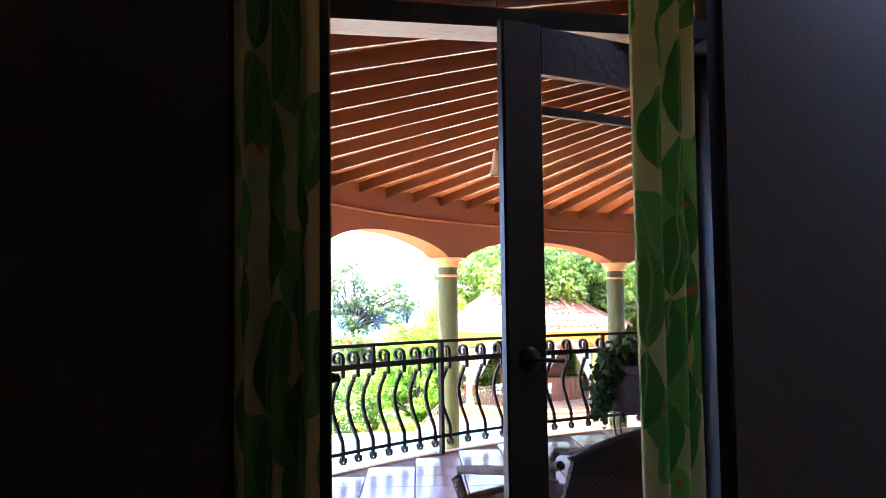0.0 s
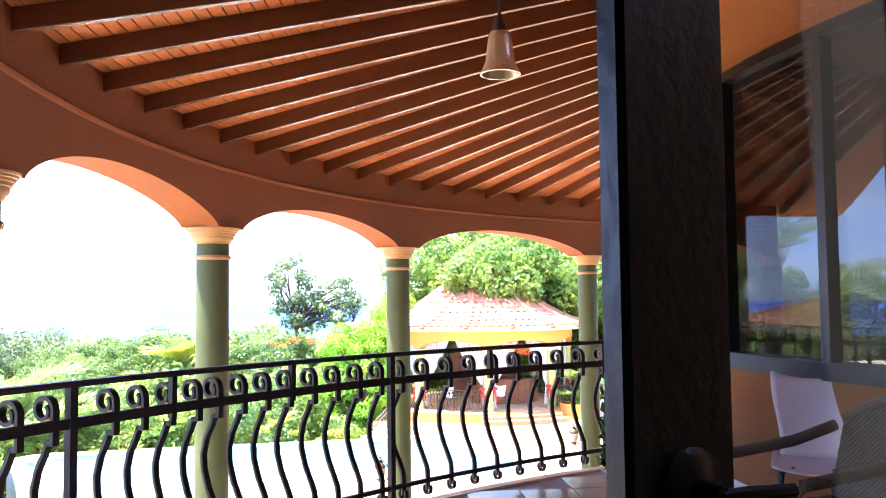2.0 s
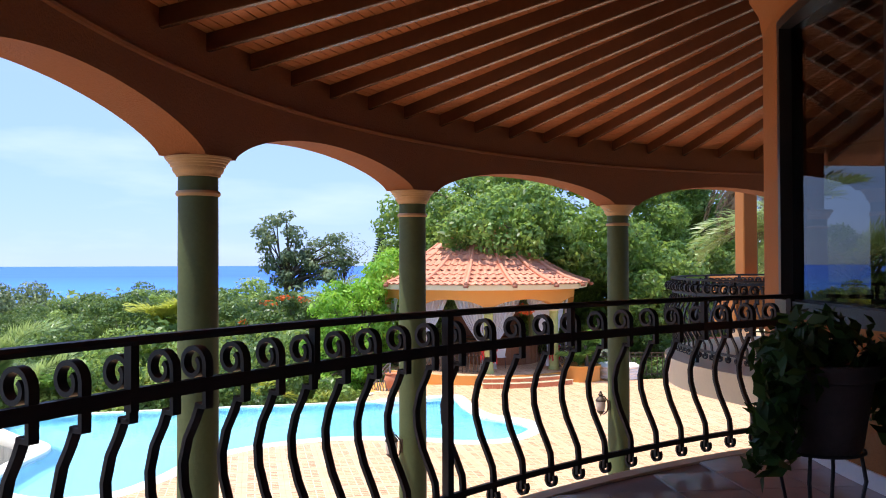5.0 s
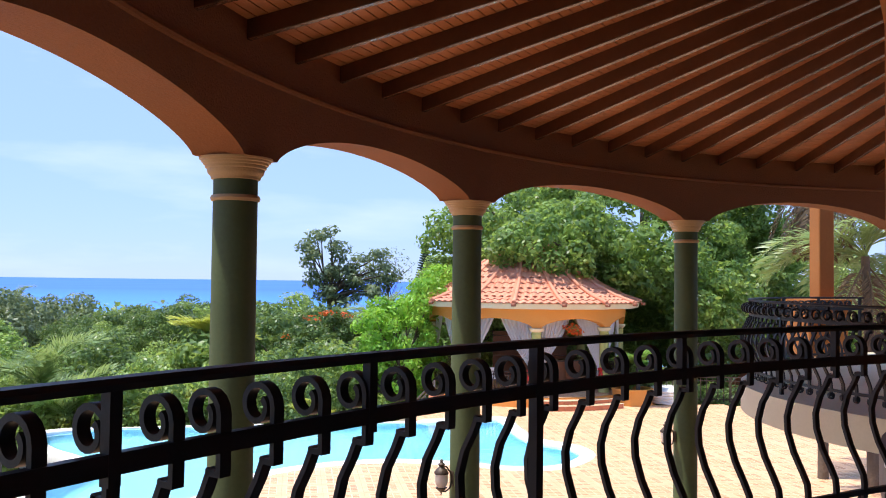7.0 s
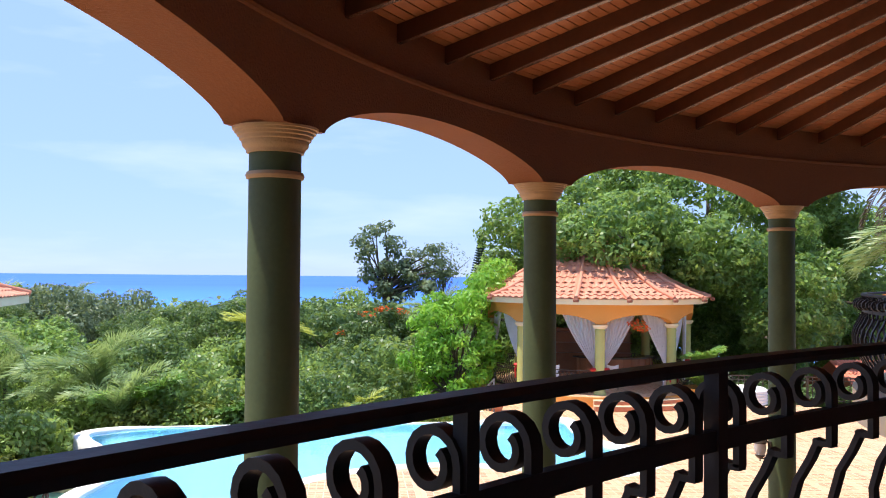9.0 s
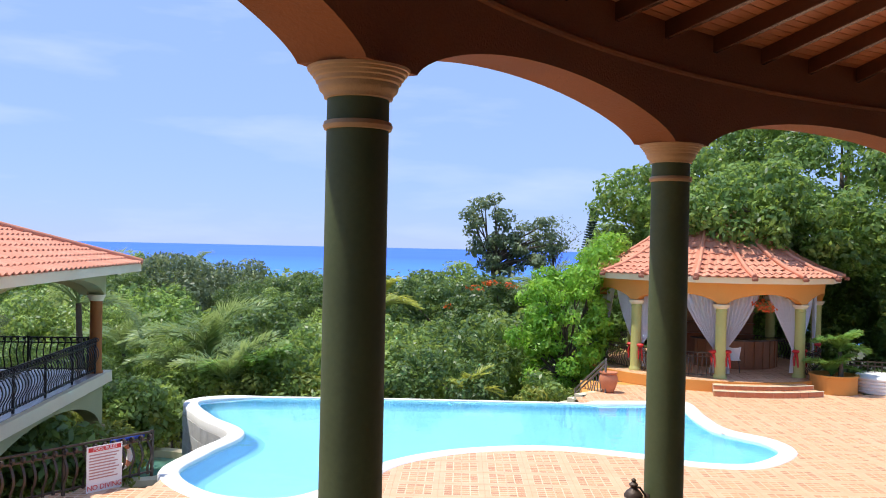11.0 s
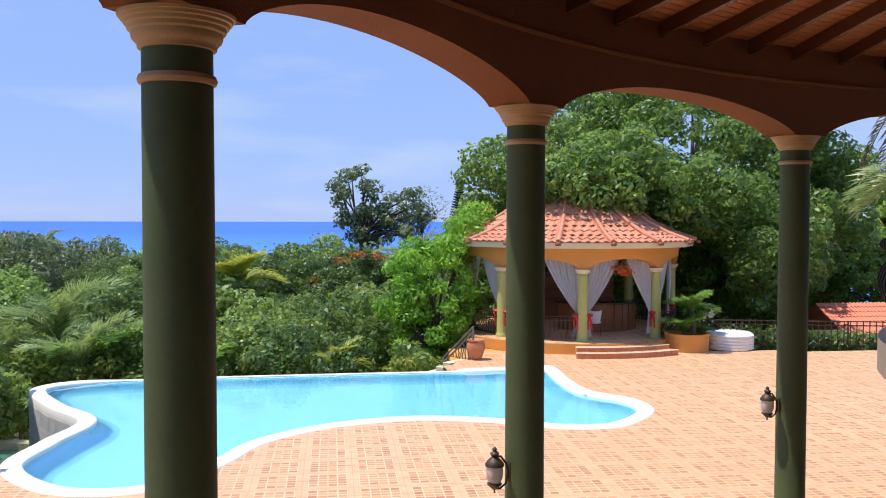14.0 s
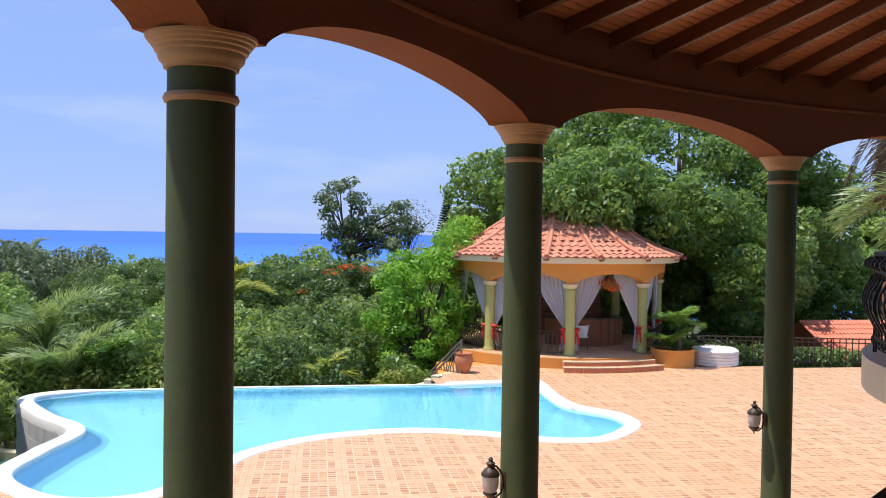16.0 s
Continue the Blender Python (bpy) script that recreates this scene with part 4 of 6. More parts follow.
# ---- terrace lamps on the columns ----
def lantern(x, y, z, deg):
    lamp = thing("wall_lantern", pose(x, y, z, 0, 0, deg) @ Matrix.Scale(0.85, 4), "aged bronze wall lantern with an urn-shaped glass", "lantern", "lanterns on the columns")
    urn_glass = part("glass", Shape().lathe([(0.055, -0.09), (0.085, -0.03), (0.092, 0.04), (0.085, 0.11)], 20, (0, 0, 0), False), M_LANTERNGLASS, lamp, "frosted urn-shaped glass", 60)
    part("cap", Shape().lathe([(0.1, 0.1), (0.1, 0.125), (0.075, 0.16), (0.05, 0.18), (0.03, 0.2), (0.045, 0.22), (0.05, 0.235), (0.03, 0.25), (0.02, 0.26), (0.028, 0.28), (0.008, 0.3), (0.001, 0.3)], 20), M_BROWNIRON, lamp, "", 40)
    part("base", Shape().lathe([(0.001, -0.19), (0.012, -0.185), (0.008, -0.16), (0.03, -0.14), (0.075, -0.1), (0.08, -0.085), (0.06, -0.08)], 20), M_BROWNIRON, lamp, "", 40)
    part("candle_tube", Shape().lathe([(0.02, -0.08), (0.02, 0.05), (0.001, 0.055)], 12), M_CREAM, urn_glass, "", 40)
    part("bracket", Shape().tube([(0.0, 0, 0.2), (0.08, 0, 0.19), (0.15, 0, 0.1), (0.17, 0, 0.0), (0.14, 0, -0.11), (0.07, 0, -0.15), (0.0, 0, -0.14)], 0.012, 8), M_BROWNIRON, lamp, "", 60)
    part("wall_plate", Shape().box((0.18, 0, 0.02), (0.02, 0.08, 0.2), chamfer=0.005), M_BROWNIRON, lamp)


for a, dx, dy in ((138.4, -0.285, -0.16), (115.5, -0.335, -0.1)):
    px, py = polar(HUB, R_COL, a)
    lantern(px + dx, py + dy, -1.1, math.degrees(math.atan2(-dy, -dx)))


# ---- veranda things ----
lamp = thing("pendant_lamp", pose(0.44, 6.12, 0), "small alabaster glass pendant lamp on a dark rod", "lamp")
part("shade", Shape().lathe([(0.02, 2.315), (0.032, 2.312), (0.04, 2.29), (0.045, 2.25), (0.05, 2.21), (0.062, 2.18), (0.07, 2.165), (0.064, 2.165), (0.046, 2.205), (0.04, 2.25), (0.03, 2.3)], 24, close=False), M_FROST, lamp, "alabaster bell shade", 60)
part("holder", Shape().lathe([(0.001, 2.3), (0.022, 2.31), (0.026, 2.33), (0.014, 2.36), (0.01, 2.37), (0.001, 2.37)], 16), M_BROWNIRON, lamp, "", 40)
part("rod", Shape().tube([(0, 0, 2.36), (0, 0, 2.75), (0, 0, 3.66)], 0.007, 8), M_BROWNIRON, lamp, "", 40)
part("knuckle", Shape().lathe([(0.001, 2.46), (0.013, 2.47), (0.013, 2.49), (0.001, 2.5)], 12), M_BROWNIRON, lamp, "", 40)
part("rose", Shape().lathe([(0.001, 3.6), (0.05, 3.61), (0.06, 3.65), (0.06, 3.72), (0.001, 3.72)], 20), M_BROWNIRON, lamp, "", 40)


def leaf_cloud(name, blobs, count, size, material, seed, flat=0.35, aspect=2.0, shell=(0.55, 1.05), droop=0.0):
    """Many small leaves scattered through the outer part of some overlapping blobs (centre, radii)."""
    r = np.random.RandomState(seed)
    w = np.array([rx * ry + ry * rz + rx * rz for _, (rx, ry, rz) in blobs])
    which = r.choice(len(blobs), count, p=w / w.sum())
    cen = np.array([c for c, _ in blobs])[which]
    rad = np.array([q for _, q in blobs])[which]
    d = r.normal(size=(count, 3))
    d /= np.linalg.norm(d, axis=1)[:, None]
    lumps = 1 + 0.16 * np.sin(d[:, 0] * 7 + which) * np.cos(d[:, 1] * 6 + which * 2) + 0.1 * np.sin(d[:, 2] * 11 + which)
    s = (shell[0] + (shell[1] - shell[0]) * r.rand(count) ** 0.6) * lumps
    p = cen + d * rad * s[:, None]
    nrm = d * 0.8 + r.normal(size=(count, 3)) * 0.5 + np.array([0, 0, flat])
    nrm /= np.linalg.norm(nrm, axis=1)[:, None]
    a = np.cross(nrm, r.normal(size=(count, 3)))
    a /= np.linalg.norm(a, axis=1)[:, None]
    a[:, 2] -= droop
    b = np.cross(nrm, a)
    b /= np.linalg.norm(b, axis=1)[:, None]
    ln = size * (0.6 + 0.8 * r.rand(count))[:, None]
    wd = ln / aspect
    v = np.empty((count, 4, 3))
    v[:, 0] = p - a * ln / 2
    v[:, 1] = p - b * wd / 2 + nrm * wd * 0.15
    v[:, 2] = p + a * ln / 2
    v[:, 3] = p + b * wd / 2 + nrm * wd * 0.15
    me = bpy.data.meshes.new(name)
    me.vertices.add(count * 4)
    me.vertices.foreach_set("co", v.reshape(-1))
    me.loops.add(count * 4)
    me.loops.foreach_set("vertex_index", np.arange(count * 4, dtype=np.int32))
    me.polygons.add(count)
    me.polygons.foreach_set("loop_start", np.arange(0, count * 4, 4, dtype=np.int32))
    me.materials.append(material)
    me.update(calc_edges=True)
    me.validate()
    return me


plant = thing("potted_plant", pose(1.85, 8.76, 0), "trailing green plant in a grey clay pot on an iron stand", "plant")
pot = part("pot", Shape().lathe([(0.001, 0.42), (0.165, 0.42), (0.18, 0.45), (0.225, 0.74), (0.245, 0.75), (0.25, 0.82), (0.235, 0.825), (0.215, 0.8), (0.2, 0.76), (0.001, 0.76)], 28), M_POT, plant, "grey clay pot with a thick rim", 35)
for k in range(4):
    a = radians(45 + 90 * k)
    part("stand_leg", Shape().tube([(0.17 * math.cos(a), 0.17 * math.sin(a), 0.42), (0.19 * math.cos(a), 0.19 * math.sin(a), 0.3), (0.16 * math.cos(a), 0.16 * math.sin(a), 0.15), (0.22 * math.cos(a), 0.22 * math.sin(a), 0.012), (0.25 * math.cos(a), 0.25 * math.sin(a), 0.03)], 0.009, 6), M_IRON, plant, "", 60)
part("stand_ring", Shape().tube([(0.185 * math.cos(radians(a)), 0.185 * math.sin(radians(a)), 0.42) for a in range(0, 361, 20)], 0.009, 6), M_IRON, plant, "", 60)
part("foliage", leaf_cloud("foliage", [((0, 0, 0.92), (0.22, 0.22, 0.14)), ((-0.22, -0.12, 0.8), (0.14, 0.16, 0.17)), ((-0.3, -0.15, 0.6), (0.1, 0.12, 0.2)), ((0.24, -0.08, 0.8), (0.14, 0.14, 0.14)), ((0.33, -0.05, 0.62), (0.1, 0.1, 0.17)),
                                        ((-0.12, 0.2, 0.84), (0.12, 0.1, 0.12)), ((-0.34, -0.1, 0.45), (0.06, 0.08, 0.14))], 950, 0.1, M_LEAF_POT, 3, 0.2, 2.2, (0.2, 1.1)), None, plant, "trailing dark green leaves")


def white_chair(x, y, deg):
    ch = thing("plastic_chair", pose(x, y, 0, 0, 0, deg), "white moulded plastic chair with a waisted back and tube legs", "chair")
    seat = Shape()
    nu, nv = 12, 10
    for j in range(nv + 1):
        for i in range(nu + 1):
            u, v = i / nu * 2 - 1, j / nv
            w = 0.23 * (1 - 0.12 * (1 - v) ** 2)
            seat.v.append((w * u, -0.23 + 0.44 * v, 0.46 + 0.03 * u * u + 0.02 * (1 - v) ** 2 * -1 - 0.02 * math.sin(v * 3.1)))
    for j in range(nv):
        for i in range(nu):
            k = j * (nu + 1) + i
            seat.f.append((k, k + 1, k + nu + 2, k + nu + 1))
    ob = part("seat", seat, M_PLASTIC, ch, "", 60)
    ob.modifiers.new("thick", "SOLIDIFY").thickness = 0.012
    back = Shape()
    for j in range(nv + 1):
        for i in range(nu + 1):
            u, v = i / nu * 2 - 1, j / nv
            w = 0.155 + 0.075 * math.sin(min(1, v * 1.15) ** 1.6 * 1.5) + 0.03 * (1 - v) ** 3
            z = 0.46 + v * 0.45 + 0.045 * u * u * v * v
            back.v.append((w * u, 0.2 + 0.09 * v - 0.04 * u * u, z))
    for j in range(nv):
        for i in range(nu):
            k = j * (nu + 1) + i
            back.f.append((k, k + 1, k + nu + 2, k + nu + 1))
    ob = part("backrest", back, M_PLASTIC, ch, "", 60)
    ob.modifiers.new("thick", "SOLIDIFY").thickness = 0.012
    for sx in (-1, 1):
        for sy in (-1, 1):
            part("leg", Shape().tube([(0.1 * sx, 0.1 * sy, 0.44), (0.17 * sx, 0.17 * sy, 0.42), (0.21 * sx, 0.21 * sy, 0.005)], 0.011, 8), M_FRAME, ch, "", 60)
    return ch


white_chair(2.5, 8.0, -30)


def wicker_chair(x, y, deg):
    ch = thing("wicker_armchair", pose(x, y, 0, 0, 0, deg), "weathered grey wicker armchair with wrapped arms", "chair", "wicker chairs on the veranda")
    w, d = 0.32, 0.3
    s = Shape()
    for j in range(13):
        for i in range(13):
            u, v = i / 6 - 1, j / 6 - 1
            s.v.append((w * u * 0.95, d * v, 0.42 - 0.04 * (1 - u * u) * (1 - v * v) + 0.004 * ((i + j) % 2)))
    for j in range(12):
        for i in range(12):
            k = j * 13 + i
            s.f.append((k, k + 1, k + 14, k + 13))
    ob = part("seat", s, M_WEAVE, ch, "woven wicker seat")
    ob.modifiers.new("thick", "SOLIDIFY").thickness = 0.03
    s = Shape()
    for j in range(15):
        for i in range(17):
            u, v = i / 8 - 1, j / 14
            s.v.append(((w + 0.03 * v) * u, d + 0.02 + 0.16 * v - 0.1 * u * u * (0.6 + 0.4 * v) + 0.005 * ((i + j) % 2), 0.42 + (0.5 - 0.12 * u * u) * v))
    for j in range(14):
        for i in range(16):
            k = j * 17 + i
            s.f.append((k, k + 1, k + 18, k + 17))
    back = ob = part("backrest", s, M_WEAVE, ch, "woven wicker back")
    ob.modifiers.new("thick", "SOLIDIFY").thickness = 0.025
    for sx in (-1, 1):
        arm = [(sx * w, -d - 0.02, 0.44), (sx * (w + 0.02), -d - 0.04, 0.56), (sx * (w + 0.03), -d, 0.63), (sx * (w + 0.035), -d + 0.1, 0.645), (sx * (w + 0.03), 0.1, 0.69), (sx * (w + 0.02), d + 0.02, 0.76)]
        part("arm", Shape().tube(arm, 0.028, 10), M_WICKER, ch, "wrapped wicker arm", 60)
        part("side_panel", Shape().ribbon([(sx * w, -d * 0.9, 0.3), (sx * w, d * 0.9, 0.3)], (0, 0, 1), 0.2, 0.02), M_WEAVE, ch)
        for sy in (-1, 1):
            part("leg", Shape().tube([(sx * w * 0.96, sy * d * 0.95, 0.44), (sx * w * 0.98, sy * d, 0.2), (sx * w, sy * d * 1.05, 0.0)], 0.024, 10), M_WICKER, ch, "wrapped wicker leg", 60)
    part("front_apron", Shape().ribbon([(-w, -d, 0.34), (w, -d, 0.34)], (0, 0, 1), 0.13, 0.02), M_WEAVE, ch)
    part("front_rim", Shape().tube([(-w, -d - 0.02, 0.43), (0, -d - 0.05, 0.43), (w, -d - 0.02, 0.43)], 0.026, 10), M_WICKER, ch, "braided wicker rim", 60)
    part("top_rim", Shape().tube([((w + 0.03) * (i / 8 - 1), d + 0.18 - 0.1 * (i / 8 - 1) ** 2, 0.92 - 0.12 * (i / 8 - 1) ** 2) for i in range(17)], 0.022, 10), M_WICKER, back, "braided wicker rim", 60)
    return ch


w1 = wicker_chair(0.66, 5.55, -140)
w1.scale = (1.1, 1.1, 0.82)
wicker_chair(2.02, 7.05, -85)


def curtain(name, a, b, z0, z1, folds, depth, label):
    """Cloth hanging in folds from a to b."""
    a, b = Vector(a), Vector(b)
    t = (b - a)
    nn = Vector((-t.y, t.x, 0)).normalized()
    nu, nv = folds * 10, 24
    s = Shape()
    uvs = []
    for j in range(nv + 1):
        v = j / nv
        for i in range(nu + 1):
            u = i / nu
            ph = u * folds * 2 * math.pi
            p = a + t * (u + 0.01 * math.sin(v * 5 + u * 9)) + nn * depth * (math.sin(ph + 0.5 * math.sin(v * 3)) * (0.75 + 0.25 * v) + 0.25 * math.sin(ph * 0.43 + 1))
            s.v.append((p.x, p.y, z0 + (z1 - z0) * v))
            uvs.append((u * t.length * 1.5, v * (z1 - z0)))
    for j in range(nv):
        for i in range(nu):
            k = j * (nu + 1) + i
            s.f.append((k, k + 1, k + nu + 2, k + nu + 1))
    th = thing(name, pose(0, 0, 0), label, "curtain", "curtains at the terrace door")
    cl = part("cloth", s, M_CURTAIN, th, "", 180)
    layer = cl.data.uv_layers.new(name="cloth")
    for lp in cl.data.loops:
        layer.data[lp.index].uv = uvs[lp.vertex_index]
    rod = part("heading", Shape().tube([a + Vector((0, 0, z1)), b + Vector((0, 0, z1))], 0.018, 8), M_DOOR, th, "dark curtain rod", 60)


curtain("curtain", (-0.6, 3.42, 0), (-0.345, 3.375, 0), 0.03, 2.85, 3, 0.04, "cream curtain printed with large green leaves and orange flowers")
curtain("curtain", (0.69, 3.8, 0), (0.92, 3.93, 0), 0.03, 2.85, 3, 0.045, "cream curtain printed with large green leaves and orange flowers")


# ---- gazebo ----
GZ = (5.2, 42.6)
GTURN = -3.0
GF = DECK_Z + 0.36
gz = thing("gazebo", pose(*GZ, 0, 0, 0, GTURN), "round orange garden pavilion with a tiled bell roof and olive columns", "gazebo")
part("base", Shape().lathe([(0.01, DECK_Z), (4.72, DECK_Z), (4.72, GF), (0.01, GF)], 64), M_GAZEBO, gz, "orange stucco base", 40)
part("paving", Shape().lathe([(0.01, GF + 0.004), (4.66, GF + 0.004)], 48, close=False), M_DECK, gz, "tiled pavilion floor")
for k in range(2):
    st = Shape()
    rr, zt = (5.6, DECK_Z + 0.17) if k == 0 else (5.18, DECK_Z + 0.3)
    ring_ = [(rr * math.sin(radians(a)), -rr * math.cos(radians(a))) for a in range(-4, 36, 3)]
    ring_ += [(3.9 * math.sin(radians(a)), -3.9 * math.cos(radians(a))) for a in range(35, -5, -3)]
    st.prism(ring_, DECK_Z, zt)
    part("step", st, M_DECK, gz, "tiled curved step", 30)
    part("step_nosing", ring_bar((0, 0), rr, -94, -55, [(-0.06, zt), (0.02, zt), (0.02, zt + 0.018), (-0.06, zt + 0.018)]), M_CREAM, gz, "", 40)
    for q in range(int(39 * math.pi / 180 * rr / 0.31)):
        a = -93.5 + q * math.degrees(0.31 / rr)
        part("riser_tile", Shape().box((0, 0, (DECK_Z + zt) / 2 + 0.006), (0.02, 0.295, 0.14 if k == 0 else 0.1)) if k == 0 else Shape().box((0, 0, zt - 0.06), (0.02, 0.295, 0.1)), M_TERRACOTTA, gz, m=spin(*polar((0, 0), rr + 0.004, a + math.degrees(0.155 / rr)), 0, a + math.degrees(0.155 / rr)))
gcol = Shape().lathe([(0.23, GF), (0.23, GF + 0.08), (0.2, GF + 0.12), (0.19, GF + 0.16), (0.18, -0.86), (0.2, -0.85), (0.2, -0.82), (0.18, -0.81), (0.18, -0.74)], 20).mesh("column_shaft", M_LIME, 40)
gcap = Shape().lathe([(0.18, -0.75), (0.22, -0.74), (0.25, -0.69), (0.27, -0.67), (0.28, -0.63), (0.28, -0.6)], 20).mesh("column_capital", M_CREAM, 40)
for k in range(8):
    a = -90 + 45 * k
    body = part("column_shaft", gcol, None, gz, "olive yellow round column", m=spin(*polar((0, 0), 3.95, a), 0, a))
    part("column_capital", gcap, None, body, "cream capital")
ab = Shape()
degs = [-90 + 45 * k + 22.5 + 20.2 * math.cos(math.pi * (1 - j / 18)) for k in range(8) for j in range(19)]
for d in degs:
    u = (((d + 90) % 45) - 22.5) / 20.3
    z = -0.6 + 0.36 * max(0, 1 - u * u) ** 0.65
    for r_, h in ((3.78, z), (4.12, z), (4.16, 0.2), (3.78, 0.2)):
        ab.v.append(polar((0, 0), r_, d, h))
for i in range(len(degs)):
    q = (i + 1) % len(degs)
    for k in range(4):
        j = (k + 1) % 4
        ab.f.append((i * 4 + k, i * 4 + j, q * 4 + j, q * 4 + k))
part("arched_beam", ab, M_GAZEBO, gz, "orange arched beam", 35)
SIDES = 16
PROFILE = [(4.78, 0.36), (4.0, 0.62), (3.2, 1.02), (2.4, 1.55), (1.6, 2.15), (0.8, 2.75), (0.15, 3.15)]


def roof_point(t):
    """Radius and height at a share t of the way up the roof."""
    k = min(int(t * 6), 5)
    f = t * 6 - k
    (r0, z0), (r1, z1) = PROFILE[k], PROFILE[k + 1]
    return r0 + (r1 - r0) * f, z0 + (z1 - z0) * f


fas = Shape()
core = Shape()
for k in range(SIDES):
    a0, a1 = -90 + 11.25 + 22.5 * k, -90 + 11.25 + 22.5 * (k + 1)
    fas.v += [polar((0, 0), 3.9, a0, 0.16), polar((0, 0), 4.66, a0, 0.14), polar((0, 0), 4.72, a0, 0.36)]
    q = (k + 1) % SIDES
    fas.f += [(k * 3, k * 3 + 1, q * 3 + 1, q * 3), (k * 3 + 1, k * 3 + 2, q * 3 + 2, q * 3 + 1)]
    for (r0, z0), (r1, z1) in zip(PROFILE, PROFILE[1:]):
        core.add([polar((0, 0), r0 - 0.03, a0, z0 - 0.02), polar((0, 0), r0 - 0.03, a1, z0 - 0.02), polar((0, 0), r1, a1, z1 - 0.02), polar((0, 0), r1, a0, z1 - 0.02)], [(0, 1, 2, 3)])
part("fascia", fas, M_CREAM, gz, "cream fascia board")
part("roof_core", core, M_ROOFTILE, gz)
for k in range(SIDES):
    a = -90 + 11.25 + 22.5 * k
    path = []
    for i in range(13):
        r_, z_ = roof_point(i / 12)
        path.append(polar((0, 0), r_ + 0.02, a, z_ + 0.035))
    part("hip_cap", Shape().tube(path, 0.085, 8, 0.05), M_ROOFTILE, gz, "rounded terracotta hip tile", 60)
    end = Vector(polar((0, 0), 4.86, a, 0.3))
    part("hip_end", Shape().lathe([(0.001, -0.05), (0.085, -0.06), (0.11, 0.0), (0.085, 0.06), (0.001, 0.075)], 12, end), M_HIPEND, gz, "dark clay end of a hip", 60)
TILE = Shape()
for j in range(2):
    for i in range(7):
        u = i / 6
        TILE.v.append((u - 0.5, j * 1.06, 0.03 * math.sin(u * 2 * math.pi) + 0.036 * (1 - j)))
for i in range(6):
    TILE.f.append((i, i + 1, i + 8, i + 7))
for i in range(7):
    TILE.v.append((i / 6 - 0.5, 0, 0.03 * math.sin(i / 6 * 2 * math.pi) + 0.004))
for i in range(6):
    TILE.f.append((14 + i, 15 + i, i + 1, i))
TILE_ME = TILE.mesh("roof_tile", M_ROOFTILE, 70)


def tile_matrix(p, x_axis, y_axis, w, h):
    x_axis, y_axis = Vector(x_axis).normalized(), Vector(y_axis).normalized()
    zz = x_axis.cross(y_axis).normalized()
    m = Matrix((x_axis * w, y_axis * h, zz)).transposed().to_4x4()
    m.translation = p
    return m


def joined(name, matrices, me, material, parent, label, smooth=70):
    s = Shape()
    vs, fs = [v.co.copy() for v in me.vertices], [tuple(q.vertices) for q in me.polygons]
    for m in matrices:
        s.add([m @ v for v in vs], fs)
    ob = part(name, s, material, parent, label, smooth)
    ob["kind"] = "stuff"
    return ob


ROWS_UP = 14
near_tiles, far_tiles = [], []
for k in range(SIDES):
    am = -90 + 22.5 * (k + 1)
    a0, a1 = am - 11.25, am + 11.25
    for j in range(ROWS_UP - 1):
        r0, z0 = roof_point(j / ROWS_UP)
        r1, z1 = roof_point((j + 1) / ROWS_UP)
        p0, p1, q0, q1 = (Vector(polar((0, 0), r_, a_, z_)) for r_, z_, a_ in ((r0, z0, a0), (r0, z0, a1), (r1, z1, a0), (r1, z1, a1)))
        wid = (p1 - p0).length * 0.5 + (q1 - q0).length * 0.5
        n = max(1, round(wid / 0.3))
        up = (q0 + q1) / 2 - (p0 + p1) / 2
        for i in range(n):
            c = p0.lerp(p1, (i + 0.5) / n) + (q0.lerp(q1, (i + 0.5) / n) - p0.lerp(p1, (i + 0.5) / n)) * 0.02
            (near_tiles if math.sin(radians(am)) < 0.0 else far_tiles).append(tile_matrix(c, p1 - p0, up, wid / n, up.length))
joined("roof_tiles", far_tiles + near_tiles[300:], TILE_ME, M_ROOFTILE, gz, "terracotta roof tiles")
for m in near_tiles[:300]:
    part("roof_tile", TILE_ME, None, gz, m=m)

# railings between the gazebo columns, but for the stepped entrance
GB = baluster_mesh("baluster", 0.85, M_BROWNIRON, 0.03)
for k in range(8):
    if k == 0 or k == 4:
        continue
    a0 = -90 + 45 * k
    s = thing("gazebo_railing", pose(*GZ, GF, 0, 0, GTURN), "wrought-iron railing between pavilion columns", "railing", "railings of the pavilion")
    for h in (0.08, 0.7, 0.84):
        part("rail", ring_bar((0, 0), 3.95, a0 + 3, a0 + 42, [(-0.015, h), (0.015, h), (0.015, h + 0.03), (-0.015, h + 0.03)]), M_BROWNIRON, s, "", 40)
    for j in range(18):
        a = a0 + 4.2 + 2.15 * j
        part("baluster", GB, None, s, m=spin(*polar((0, 0), 3.95, a), 0, a))


